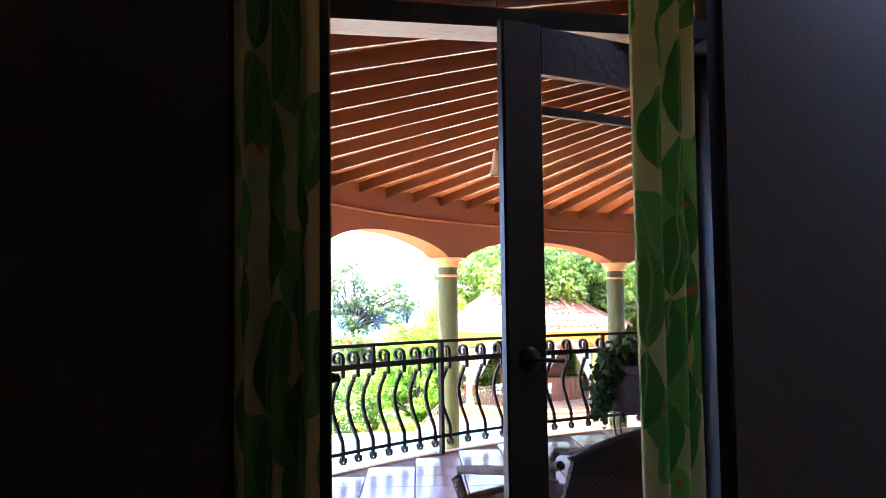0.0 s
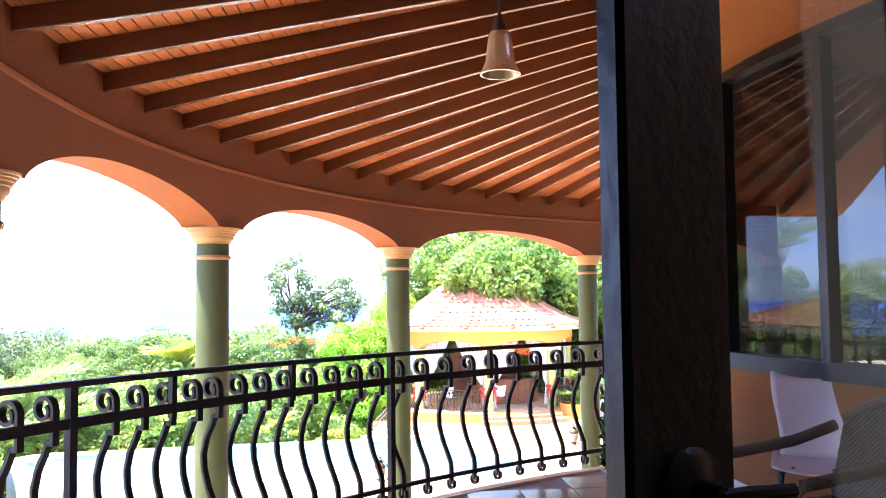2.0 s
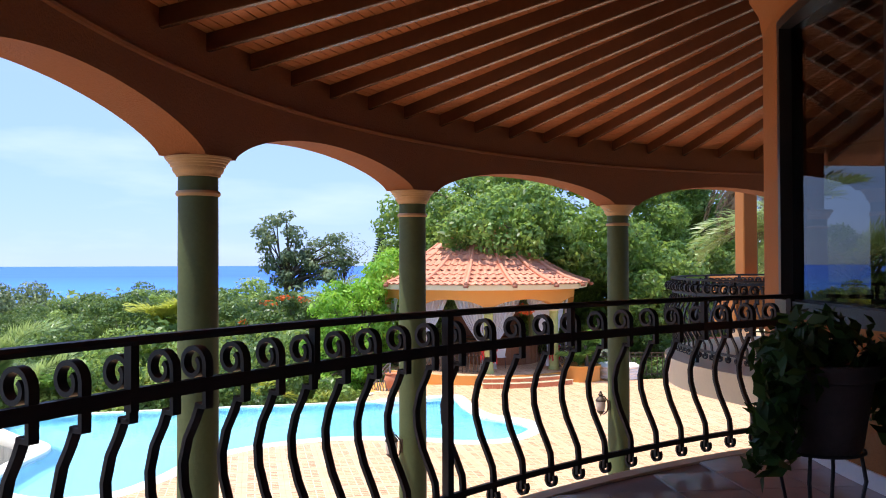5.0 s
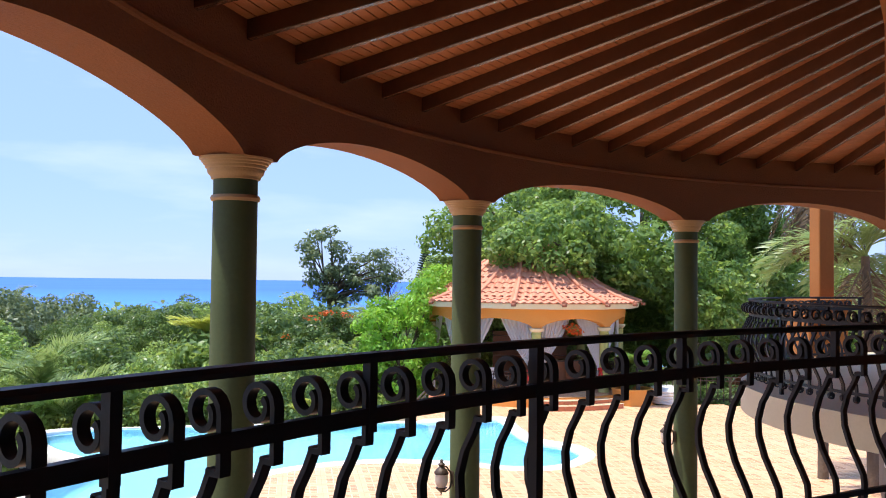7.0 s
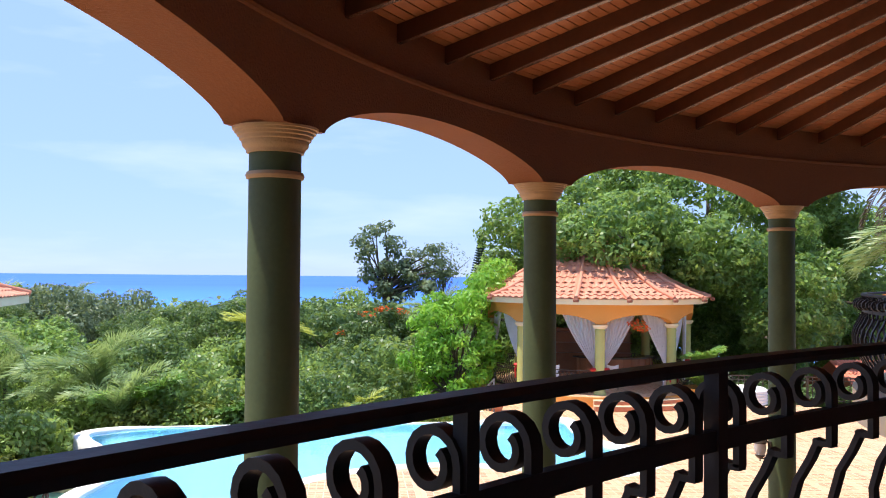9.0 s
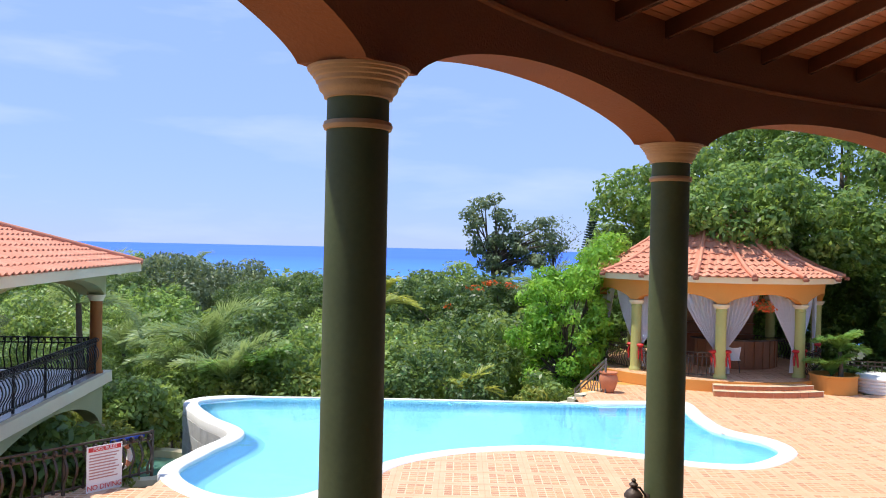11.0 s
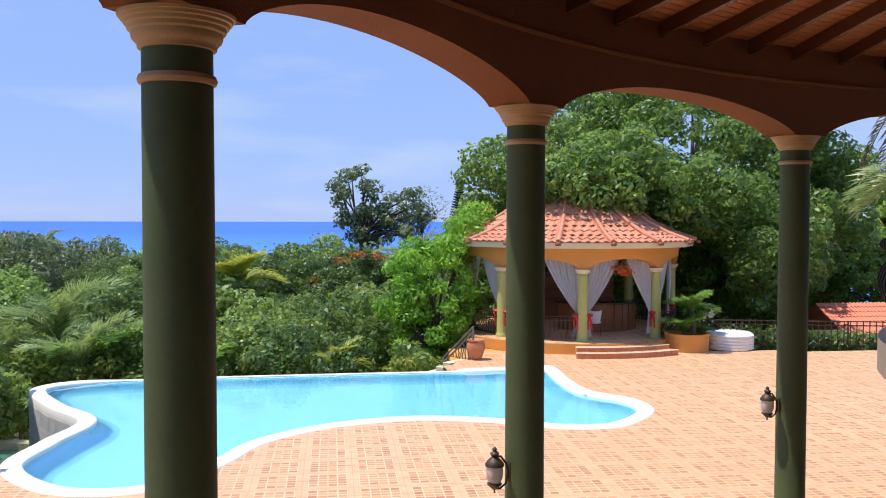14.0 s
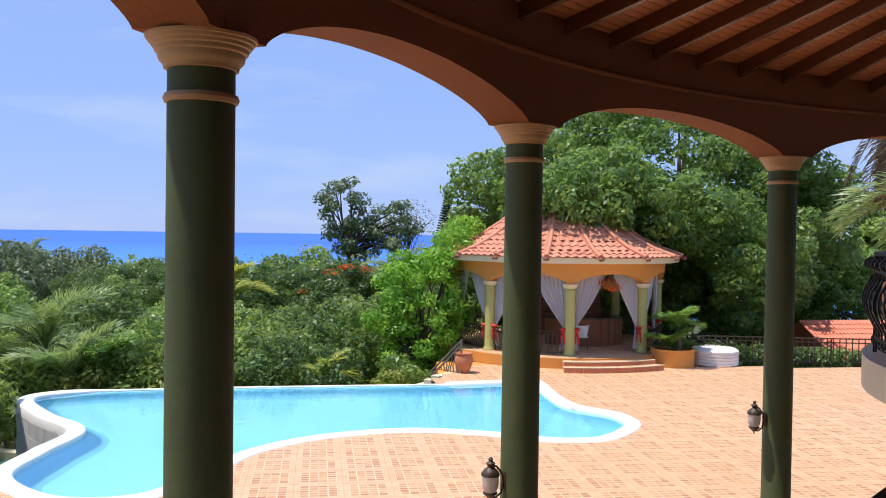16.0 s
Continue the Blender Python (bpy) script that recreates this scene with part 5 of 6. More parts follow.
def drape(a0, a1, z0, z1, tie_a):
    """White sheer gathered at a column and tied with a red bow."""
    s = Shape()
    nu, nv = 40, 24
    for j in range(nv + 1):
        v = j / nv
        z = z1 + (z0 - z1) * v
        gather = min(1, (v / 0.68)) ** 1.15 if v < 0.68 else 1 - 0.35 * (v - 0.68)
        for i in range(nu + 1):
            u = i / nu
            a = (a0 + (a1 - a0) * u) * (1 - gather * 0.93) + tie_a * gather * 0.93
            r_ = 3.82 + 0.05 * math.sin(u * 50) * (1 - 0.3 * gather)
            top = 0.3 * max(0, 1 - ((u * (a1 - a0) + a0 - tie_a) / 22.5 - (1 if a1 > tie_a + 1 else -1)) ** 2) ** 0.6 * (1 - v) ** 3
            s.v.append(polar((0, 0), r_, a, z + top))
    for j in range(nv):
        for i in range(nu):
            k = j * (nu + 1) + i
            s.f.append((k, k + 1, k + nu + 2, k + nu + 1))
    th = thing("sheer_drape", pose(*GZ, 0, 0, 0, GTURN), "sheer white drape tied back with a red ribbon", "curtain", "drapes of the pavilion")
    cloth = part("cloth", s, M_SHEER, th, "", 180)
    zt = z1 + (z0 - z1) * 0.7
    p = Vector(polar((0, 0), 3.98, tie_a + (1.5 if a1 > tie_a + 1 else -1.5), zt))
    bow = Shape().lathe([(0.001, -0.06), (0.1, -0.05), (0.13, 0), (0.1, 0.05), (0.001, 0.06)], 12, p)
    bow.tube([p, p + Vector((0.05, -0.05, -0.25)), p + Vector((0.08, -0.04, -0.55))], 0.045, 6, 0.03)
    bow.tube([p, p + Vector((-0.06, -0.05, -0.22)), p + Vector((-0.05, -0.04, -0.5))], 0.045, 6, 0.03)
    part("ribbon", bow, M_RED, cloth, "red ribbon bow", 60)


for k in (-2, -1, 0, 1):
    a = -90 + 45 * k
    drape(a + 1, a + 21, GF + 0.15, -0.42, a + 2)
    drape(a + 24, a + 44, GF + 0.15, -0.42, a + 43)

# bar counter and stool inside the gazebo
bar = thing("bar_counter", pose(GZ[0] + 0.9, GZ[1] + 0.2, GF + 0.004), "curved varnished wooden bar with a dark top", "bar")
part("front", ring_bar((0, 0), 1.7, -150, -15, [(0, 0), (0, 1.05), (-0.08, 1.05), (-0.08, 0)], 6), M_BROWNWOOD, bar, "varnished wood front", 40)
part("countertop", ring_bar((0, 0), 1.85, -152, -13, [(0, 1.05), (0, 1.1), (-0.6, 1.1), (-0.6, 1.05)], 6), M_DARKTOP, bar, "dark polished counter", 40)
for k in range(11):
    a = -145 + 12.5 * k
    part("batten", Shape().box((0, 0, 0.53), (0.03, 0.05, 1.02)), M_BROWNWOOD, bar, m=spin(*polar((0, 0), 1.715, a), 0, a))
back = thing("bar_shelf", pose(GZ[0] + 0.6, GZ[1] + 2.6, GF + 0.004), "dark wooden back shelf behind the bar", "shelf")
part("back_panel", Shape().box((0, 0.2, 1.0), (3.4, 0.06, 2.0)), M_BROWNWOOD, back)
for h in (0.05, 0.9, 1.35, 1.8):
    part("shelf_board", Shape().box((0, 0, h), (3.4, 0.34, 0.05)), M_BROWNWOOD, back)
wc = white_chair(GZ[0] + 0.55, GZ[1] - 2.35, 170)
wc.location.z = GF + 0.004
wc["label"] = "white moulded plastic chair at the pavilion bar"
wc2 = copy_thing(wc, pose(GZ[0] - 1.6, GZ[1] - 2.4, GF + 0.004, 0, 0, 150))

# basket of red flowers hanging in the arch over the steps
hung = Matrix.Translation((GZ[0], GZ[1], 0)) @ pose(0, 0, 0, 0, 0, GTURN) @ pose(*polar((0, 0), 3.9, -69), -0.62)
basket = thing("hanging_basket", hung, "small hanging basket of red flowers in the pavilion arch", "flower basket")
part("bowl", Shape().lathe([(0.001, -0.14), (0.1, -0.12), (0.17, -0.04), (0.19, 0.02), (0.17, 0.02), (0.001, -0.02)], 18), M_TERRACOTTA, basket, "clay bowl", 40)
for k in range(3):
    a = radians(120 * k)
    part("wire", Shape().tube([(0.18 * math.cos(a), 0.18 * math.sin(a), 0.02), (0.02 * math.cos(a), 0.02 * math.sin(a), 0.36)], 0.006, 5), M_BROWNIRON, basket, "", 60)
part("foliage", leaf_cloud("foliage", [((0, 0, 0.02), (0.3, 0.3, 0.14))], 160, 0.1, M_LEAF_DARK, 61), None, basket)
part("blossom", leaf_cloud("blossom", [((-0.05, 0, 0.06), (0.36, 0.34, 0.16)), ((0.1, -0.1, -0.1), (0.3, 0.26, 0.14))], 260, 0.1, M_FLOWER, 62), None, basket, "red blossom")

# round planter beside the gazebo steps
planter = thing("planter", pose(GZ[0] + 3.6, GZ[1] - 3.6, DECK_Z) @ Matrix.Diagonal((0.8, 0.8, 1, 1)), "low curved orange stucco planter with a palm", "planter")
part("basin", Shape().lathe([(0.95, 0), (0.95, 0.55), (1.0, 0.56), (1.0, 0.62), (0.85, 0.62), (0.85, 0.45), (0.01, 0.45)], 36), M_GAZEBO, planter, "orange stucco planter wall", 40)
part("soil", Shape().lathe([(0.01, 0.47), (0.84, 0.47)], 24, close=False), M_GROUND, planter)


# ---- palms ----
def frond_mesh(name, length, arch, pairs, leaf, material, seed, width=0.035, droop=0.5):
    """One feather frond growing along +x from its base."""
    r = random.Random(seed)
    s = Shape()
    path = [Vector((0, 0, 0))]
    for i in range(10):
        a = -radians(arch * 95) * ((i + 0.5) / 10) ** 1.25
        path.append(path[-1] + Vector((math.cos(a), 0, math.sin(a))) * length / 10)
    s.tube(path, 0.02 * length / 2, 5, 0.004)
    for i in range(pairs):
        t = 0.12 + 0.88 * i / pairs
        k = min(int(t * 10), 9)
        p = path[k].lerp(path[k + 1], t * 10 - k)
        d = (path[k + 1] - path[k]).normalized()
        ln = leaf * (0.45 + 0.75 * math.sin(math.pi * min(1, 0.15 + 0.85 * t))) * r.uniform(0.85, 1.1)
        for sy in (-1, 1):
            q = (Vector((0, sy, 0)) * 0.8 + d * r.uniform(0.55, 0.85) + d.cross(Vector((0, -1, 0))) * -droop * r.uniform(0.1, 0.8)).normalized()
            e = d.cross(q).normalized().cross(q) * width
            s.add([p, p + q * ln * 0.45 + e, p + q * ln + Vector((0, 0, -droop * ln * 0.25)), p + q * ln * 0.45 - e], [(0, 1, 2, 3)])
    return s.mesh(name, material)


FROND = frond_mesh("frond", 2.5, 0.95, 38, 0.55, M_LEAF_PALM, 1, 0.02, 0.9)
FROND_Y = frond_mesh("frond", 1.7, 0.75, 32, 0.5, M_LEAF_YPALM, 2, 0.028)
FROND_S = frond_mesh("frond", 1.5, 0.85, 30, 0.42, M_LEAF_ARECA, 3, 0.024)
FROND_D = frond_mesh("frond", 2.3, 0.8, 36, 0.5, M_LEAF_PALM, 4, 0.02, 0.9)
FROND_DEAD = frond_mesh("dry_frond", 2.7, 0.3, 44, 0.42, M_DEADFROND, 5, 0.022, 0.9)


def palm(x, y, z0, height, fm, n, label, scale=1.0, seed=0, lean=0.4, low=8, dead=0):
    r = random.Random(seed + 77)
    pm = thing("palm_tree", pose(x, y, z0), label, "palm")
    top = Vector((r.uniform(-lean, lean), r.uniform(-lean, lean), height))
    part("trunk", Shape().tube([(0, 0, -0.3), (top.x * 0.25, top.y * 0.25, height * 0.35), (top.x * 0.6, top.y * 0.6, height * 0.7), top], 0.13 * scale, 10, 0.085 * scale), M_BARK, pm, "ringed grey trunk", 60)
    for i in range(n):
        tilt = 84 - (84 - low) * ((i * 0.618) % 1) ** 0.9
        m = pose(*top, 0, 0, i * 137.5 + r.uniform(-12, 12)) @ pose(0, 0, 0, r.uniform(-12, 12), -tilt, 0) @ Matrix.Scale(scale * r.uniform(0.85, 1.1), 4)
        part("frond", fm, None, pm, m=m)
    for i in range(dead):
        part("dry_frond", FROND_DEAD, None, pm, "dry brown hanging frond", m=pose(top.x, top.y, top.z - 0.15, 0, 0, i * 99 + r.uniform(-20, 20)) @ pose(0, 0, 0, r.uniform(-15, 15), r.uniform(45, 70), 0))
    return pm


def at(px, py, d):
    """A place by bearing across and down the terrace view, at a distance ahead."""
    return (-0.404 + d * ((px - 784) / 1532 + 0.016), 8.38 + d, 1.21 - (py - 385) / 1532 * d)


def palm_at(px, py, d, fm, n, label, scale, seed, fall=4.0, low=20):
    x, y, z = at(px, py, d)
    palm(x, y, z - fall, fall, fm, n, label, scale, seed, 0.4, low)


PALMS = [(412, 512, 37, FROND_Y, 22, "yellow-green palm rising from the hillside trees", 1.35, 1, 4.5, 38),
         (122, 608, 31, FROND, 24, "tall feather palm among the hillside shrubs", 1.4, 2, 4.0),
         (203, 655, 29, FROND_S, 22, "clump of fresh green areca palm", 1.5, 3, 2.6),
         (150, 660, 28, FROND_D, 14, "arching feather palm below the pool edge", 1.1, 4, 2.6),
         (612, 655, 28.2, FROND_Y, 12, "small yellow palm at the edge of the pool", 0.75, 5, 1.0, 25),
         (88, 437, 85, FROND, 14, "distant palm above the treetops", 1.1, 6, 9),
         (722, 470, 42, FROND_D, 18, "fan-shaped palm beside the flame tree", 0.9, 7, 5.0),
         (40, 640, 30, FROND, 16, "feather palm among the hillside shrubs", 0.8, 8, 3.4),
         (390, 665, 29, FROND_S, 16, "fresh green areca palm below the pool edge", 1.0, 14, 2.0),
         (-60, 600, 34, FROND, 16, "feather palm among the hillside shrubs", 0.95, 15, 3.6)]
for p in PALMS:
    palm_at(*p)
palm(GZ[0] + 3.45, GZ[1] - 3.6, DECK_Z + 0.45, 0.12, FROND_S, 30, "bushy areca palm in the planter", 0.75, 9, 0.1, 40)
palm(GZ[0] + 3.8, GZ[1] - 3.75, DECK_Z + 0.45, 0.95, FROND_S, 34, "bushy areca palm in the planter", 0.72, 10, 0.1, 30)
palm(10.1, 26.6, DECK_Z, 8.1, FROND, 24, "tall palm with hanging dry fronds beside the house", 1.0, 11, 0.1, 5, 14)
palm(10.7, 25.4, DECK_Z, 5.4, FROND_D, 26, "tall feather palm behind the farther balcony", 1.1, 12, 0.2, -15, 5)
palm(13.6, 28.0, DECK_Z, 4.2, FROND, 20, "feather palm behind the farther balcony", 1.1, 16, 0.2, -10, 4)
palm(-15.0, 33.0, -7.0, 6.2, FROND, 16, "feather palm behind the other wing", 1.0, 13, 0.2)


# ---- trees ----
def branchy(trunk_h, r0, limbs, seed):
    r = random.Random(seed)
    s = Shape()
    s.tube([(0, 0, -0.4), (0.05, 0.03, trunk_h * 0.5), (0, 0.08, trunk_h)], r0, 10, r0 * 0.65)
    for k, (dx, dy, dz) in enumerate(limbs):
        b = Vector((0, 0.08, trunk_h * r.uniform(0.75, 1.0)))
        e = Vector((dx, dy, dz))
        mid = b.lerp(e, 0.5) + Vector((r.uniform(-0.3, 0.3), r.uniform(-0.3, 0.3), 0.3))
        s.tube([b, mid, e], r0 * 0.45, 7, r0 * 0.1)
    return s


def tree(x, y, z0, trunk_h, r0, blobs, count, size, material, label, seed, **kw):
    th = thing("tree", pose(x, y, z0), label, "tree")
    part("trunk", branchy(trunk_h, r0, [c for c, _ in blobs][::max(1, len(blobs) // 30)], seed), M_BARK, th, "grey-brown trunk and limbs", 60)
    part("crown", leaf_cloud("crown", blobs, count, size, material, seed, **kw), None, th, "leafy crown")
    return th


def lumps(center, radii, n, share, seed, depth=0.6):
    """A big crown as many smaller clumps set on an ellipsoid."""
    r = random.Random(seed)
    out = []
    for i in range(n):
        z = 1 - 2 * (i + 0.5) / n
        a = i * 2.399963 + r.uniform(-0.3, 0.3)
        q = math.sqrt(1 - z * z)
        k = r.uniform(depth, 1.02)
        rr = share * r.uniform(0.6, 1.3)
        out.append(((center[0] + radii[0] * q * math.cos(a) * k, center[1] + radii[1] * q * math.sin(a) * k, center[2] + radii[2] * z * k), (rr * 1.15, rr * 1.15, rr * 0.8)))
    return out


for bx, by, bh in ((2.4, 48.6, 3.2), (6.0, 49.2, 3.4), (9.4, 47.2, 4.4), (11.6, 46.2, 4.8), (14.0, 46.6, 4.4), (16.6, 52.0, 4.0), (19.6, 53.5, 4.0)):
    under = thing("bush", pose(bx, by, -4.2), "dense dark shrub behind the pavilion", "bush", "shrubs behind the pavilion")
    part("foliage", leaf_cloud("foliage", lumps((0, 0, bh * 0.5), (1.9, 1.1, bh * 0.55), 40, 0.5, int(bx * 10)), 9000, 0.2, M_LEAF_BROAD, int(bx * 7)), None, under)
    part("stem", Shape().tube([(0, 0, -1.0), (0, 0, 1.2)], 0.08, 6, 0.04), M_BARK, under, "", 60)
# broad tree behind and over the gazebo
tree(12.5, 51.0, -4.5, 5.0, 0.45, lumps((-0.4, 0, 7.3), (9.0, 5.8, 5.9), 210, 0.86, 1, 0.7) + lumps((-7.0, -9.9, 6.95), (2.2, 1.1, 1.25), 34, 0.5, 2) + lumps((-5.2, -7.8, 8.0), (2.4, 2.0, 1.2), 20, 0.6, 21) + lumps((-9.4, -3.0, 8.0), (2.0, 2.0, 1.6), 14, 0.6, 3)
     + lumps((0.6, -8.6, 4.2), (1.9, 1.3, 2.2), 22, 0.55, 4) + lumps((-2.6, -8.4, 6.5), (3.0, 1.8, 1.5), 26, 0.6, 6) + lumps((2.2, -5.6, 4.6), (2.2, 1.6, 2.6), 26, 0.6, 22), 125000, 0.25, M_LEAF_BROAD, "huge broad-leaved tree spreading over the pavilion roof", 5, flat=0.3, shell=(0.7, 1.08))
tree(23.0, 60.0, -5.0, 5.0, 0.4, lumps((0, 0, 5.6), (6.4, 5, 4.8), 150, 0.7, 7), 42000, 0.26, M_LEAF_MID, "broad-leaved tree at the back of the terrace", 8)
tree(33.0, 58.0, -5.0, 4.5, 0.4, lumps((0, 0, 4.8), (6.2, 5, 3.8), 120, 0.7, 9), 30000, 0.27, M_LEAF_BROAD, "dark broad-leaved tree at the back of the terrace", 10)
tree(3.6, 50.5, -6.0, 4.0, 0.3, lumps((0, 0, 5.4), (3.4, 3.2, 3.2), 60, 0.65, 27), 24000, 0.22, M_LEAF_MID, "leafy tree behind the pavilion", 28)
tree(23.4, 51.5, -7.0, 4.0, 0.3, lumps((0, 0, 4.6), (4.0, 2.6, 3.0), 80, 0.6, 33), 22000, 0.22, M_LEAF_BROAD, "dark broad-leaved tree behind the neighbouring roof", 34)
x, y, z = at(770, 535, 33)
tree(x, y, z - 3.6, 2.0, 0.16, lumps((0, 0, 3.6), (1.95, 1.65, 2.6), 70, 0.4, 11) + lumps((1.2, 1.0, 6.0), (1.1, 1.0, 1.3), 8, 0.6, 12), 17000, 0.21, M_LEAF_LIGHT, "bright lime-green mango tree beside the pavilion", 13, flat=0.25, aspect=2.6, droop=0.3)
x, y, z = at(640, 530, 44)
flame = tree(x, y, z - 4.5, 2.5, 0.25, lumps((0, 0, 4.2), (3.0, 2.6, 2.8), 80, 0.5, 14), 22000, 0.2, M_LEAF_DARK, "dense dark flame tree with orange blossom on top", 15)
blo = part("blossom", leaf_cloud("blossom", [((-0.9, -1.0, 6.55), (0.5, 0.5, 0.15)), ((-0.1, -0.8, 6.8), (0.5, 0.5, 0.15)), ((0.9, -0.9, 6.7), (0.4, 0.5, 0.15)), ((-2.2, -1.4, 5.6), (0.25, 0.3, 0.15))], 120, 0.17, M_FLOWER, 4), None, flame, "orange-red blossom")
x, y, z = at(640, 365, 72)
tree(x, y, z - 8, 6.0, 0.3, lumps((-0.6, 0, 9.0), (2.0, 1.9, 2.6), 14, 0.75, 16) + lumps((3.4, 0, 7.0), (2.3, 1.6, 2.2), 14, 0.7, 17) + lumps((0.8, 0, 6.3), (2.4, 1.6, 2.0), 12, 0.7, 18), 5200, 0.36, M_LEAF_GREY, "tall open-crowned grey-green tree against the sea", 19, shell=(0.3, 1.1))
x, y, z = at(745, 400, 74)
bare = thing("tree", pose(x, y, z - 4), "thin-leaved pale tree with bare twigs", "tree")
tw = Shape()
rb = random.Random(31)
for k in range(26):
    b = Vector((rb.uniform(-0.3, 0.3), 0, rb.uniform(1, 4)))
    e = b + Vector((rb.uniform(-2.2, 2.2), rb.uniform(-1, 1), rb.uniform(1.5, 3.4)))
    tw.tube([b, b.lerp(e, 0.5) + Vector((0.1, 0, 0.2)), e], 0.05, 5, 0.012)
tw.tube([(0, 0, 0), (0.1, 0, 4)], 0.14, 7, 0.06)
part("trunk", tw, M_BARK, bare, "pale bare twigs", 60)
part("crown", leaf_cloud("crown", [((0, 0, 5.6), (2.2, 1.4, 1.8))], 520, 0.24, M_LEAF_GREY, 33, shell=(0.2, 1.1)), None, bare)
x, y, z = at(813, 314, 99)
con = thing("tree", pose(x, y, z - 9.5), "dark narrow island pine with level tiers", "tree")
part("trunk", Shape().tube([(0, 0, 0), (0, 0, 9.4)], 0.2, 7, 0.03), M_BARK, con, "", 60)
cn = Shape()
for k in range(26):
    h = 2.2 + 7.2 * k / 25
    ln = (9.6 - h) * 0.22 + 0.12
    for j in range(9):
        a = radians(40 * j + 17 * k)
        e = Vector((math.cos(a) * ln, math.sin(a) * ln, h + 0.2))
        cn.ribbon([(0, 0, h), e * 0.5 + Vector((0, 0, h * 0.5 - 0.05)), e], (-math.sin(a), math.cos(a), 0), 0.3, 0.14)
part("crown", cn, M_NEEDLE, con, "dark needled tiers")

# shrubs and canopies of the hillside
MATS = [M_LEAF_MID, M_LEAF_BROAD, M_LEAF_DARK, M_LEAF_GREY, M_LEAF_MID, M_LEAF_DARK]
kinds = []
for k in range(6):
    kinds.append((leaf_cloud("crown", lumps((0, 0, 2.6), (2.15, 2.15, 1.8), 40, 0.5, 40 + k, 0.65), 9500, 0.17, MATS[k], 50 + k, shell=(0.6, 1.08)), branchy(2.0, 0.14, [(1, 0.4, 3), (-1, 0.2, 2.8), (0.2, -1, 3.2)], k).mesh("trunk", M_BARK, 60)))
rt = random.Random(12)


def canopy_top(px, d):
    """Height of the treetops along a bearing, rising slowly with distance."""
    return 1.21 - (600 - 135 * min(1, (d - 27) / 26) - 12 * min(1, max(0, d - 53) / 40) + rt.uniform(-42, 30) - 385) / 1532 * d


placed = []
for i in range(900):
    d = 28 + 34 * rt.random() ** 1.1
    px = rt.uniform(-420, 800)
    x, y, _ = at(px, 0, d)
    if len(placed) > 105 or any((x - a) ** 2 + (y - b) ** 2 < (2.1 + d * 0.02) ** 2 for a, b in placed):
        continue
    if any(abs(px - p[0]) < 48 and d < p[2] + 2.5 for p in PALMS) or y < 36.6 + 0.125 * x and x > -12.0 or (x < -12.0 and y < 33.5) or (px > 690 and d < 36) or (580 < px < 705 and 40 < d < 48):
        continue
    placed.append((x, y))
    ztop = canopy_top(px, d)
    sc = rt.uniform(0.6, 1.6) * (0.8 + 0.012 * (d - 28))
    cr, tk = kinds[rt.randrange(6)]
    th = thing("tree", pose(x, y, ztop - 4.1 * sc, 0, 0, rt.uniform(0, 360)) @ Matrix.Scale(sc, 4), "leafy tropical hillside tree below the terrace", "tree", "trees of the hillside")
    part("crown", cr, None, th, "leafy crown")
    part("trunk", tk, None, th)

# far woods, as one body of foliage
far = []
for i in range(420):
    d = rt.uniform(56, 150)
    px = rt.uniform(-700, 1900) if d > 75 else rt.uniform(-700, 900)
    x, y, _ = at(px, 0, d)
    top = 1.21 - (457 + rt.uniform(-16, 16) - (55 if px > 1100 else 0) - 385) / 1532 * d
    q = rt.uniform(1.8, 3.2)
    far.append(((x, y, top - q * 0.8), (q * 1.2, q * 1.2, q * 0.9)))
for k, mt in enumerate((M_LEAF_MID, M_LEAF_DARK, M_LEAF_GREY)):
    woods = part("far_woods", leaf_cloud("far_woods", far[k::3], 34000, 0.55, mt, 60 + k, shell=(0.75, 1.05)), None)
    tagged(woods, "distant green treetops falling towards the sea", "woods", "", "stuff")

# crotons and undergrowth by the pool edge
CROTON = leaf_cloud("foliage", lumps((0, 0, 0.6), (0.7, 0.7, 0.55), 10, 0.32, 70), 1300, 0.16, M_LEAF_YELLOW, 71)
BUSH = leaf_cloud("foliage", lumps((0, 0, 0.6), (0.8, 0.8, 0.6), 10, 0.36, 72), 1500, 0.17, M_LEAF_MID, 73)
for px, py, d, sc in ((122, 660, 29.6, 1.5), (85, 665, 29.2, 1.4), (402, 545, 35.4, 2.0), (375, 560, 35.2, 1.6), (440, 560, 35.0, 1.6), (722, 530, 40.4, 1.8), (40, 690, 28.6, 1.4)):
    x, y, z = at(px, py, d)
    bush = thing("bush", pose(x, y, z - 0.7 * sc, 0, 0, px * 3) @ Matrix.Scale(sc, 4), "green bush at the foot of a palm", "bush", "bushes at the feet of the palms")
    part("foliage", BUSH, None, bush)
    part("stem", Shape().tube([(0, 0, -2.2), (0, 0, 0.5)], 0.05, 6, 0.03), M_BARK, bush, "", 60)
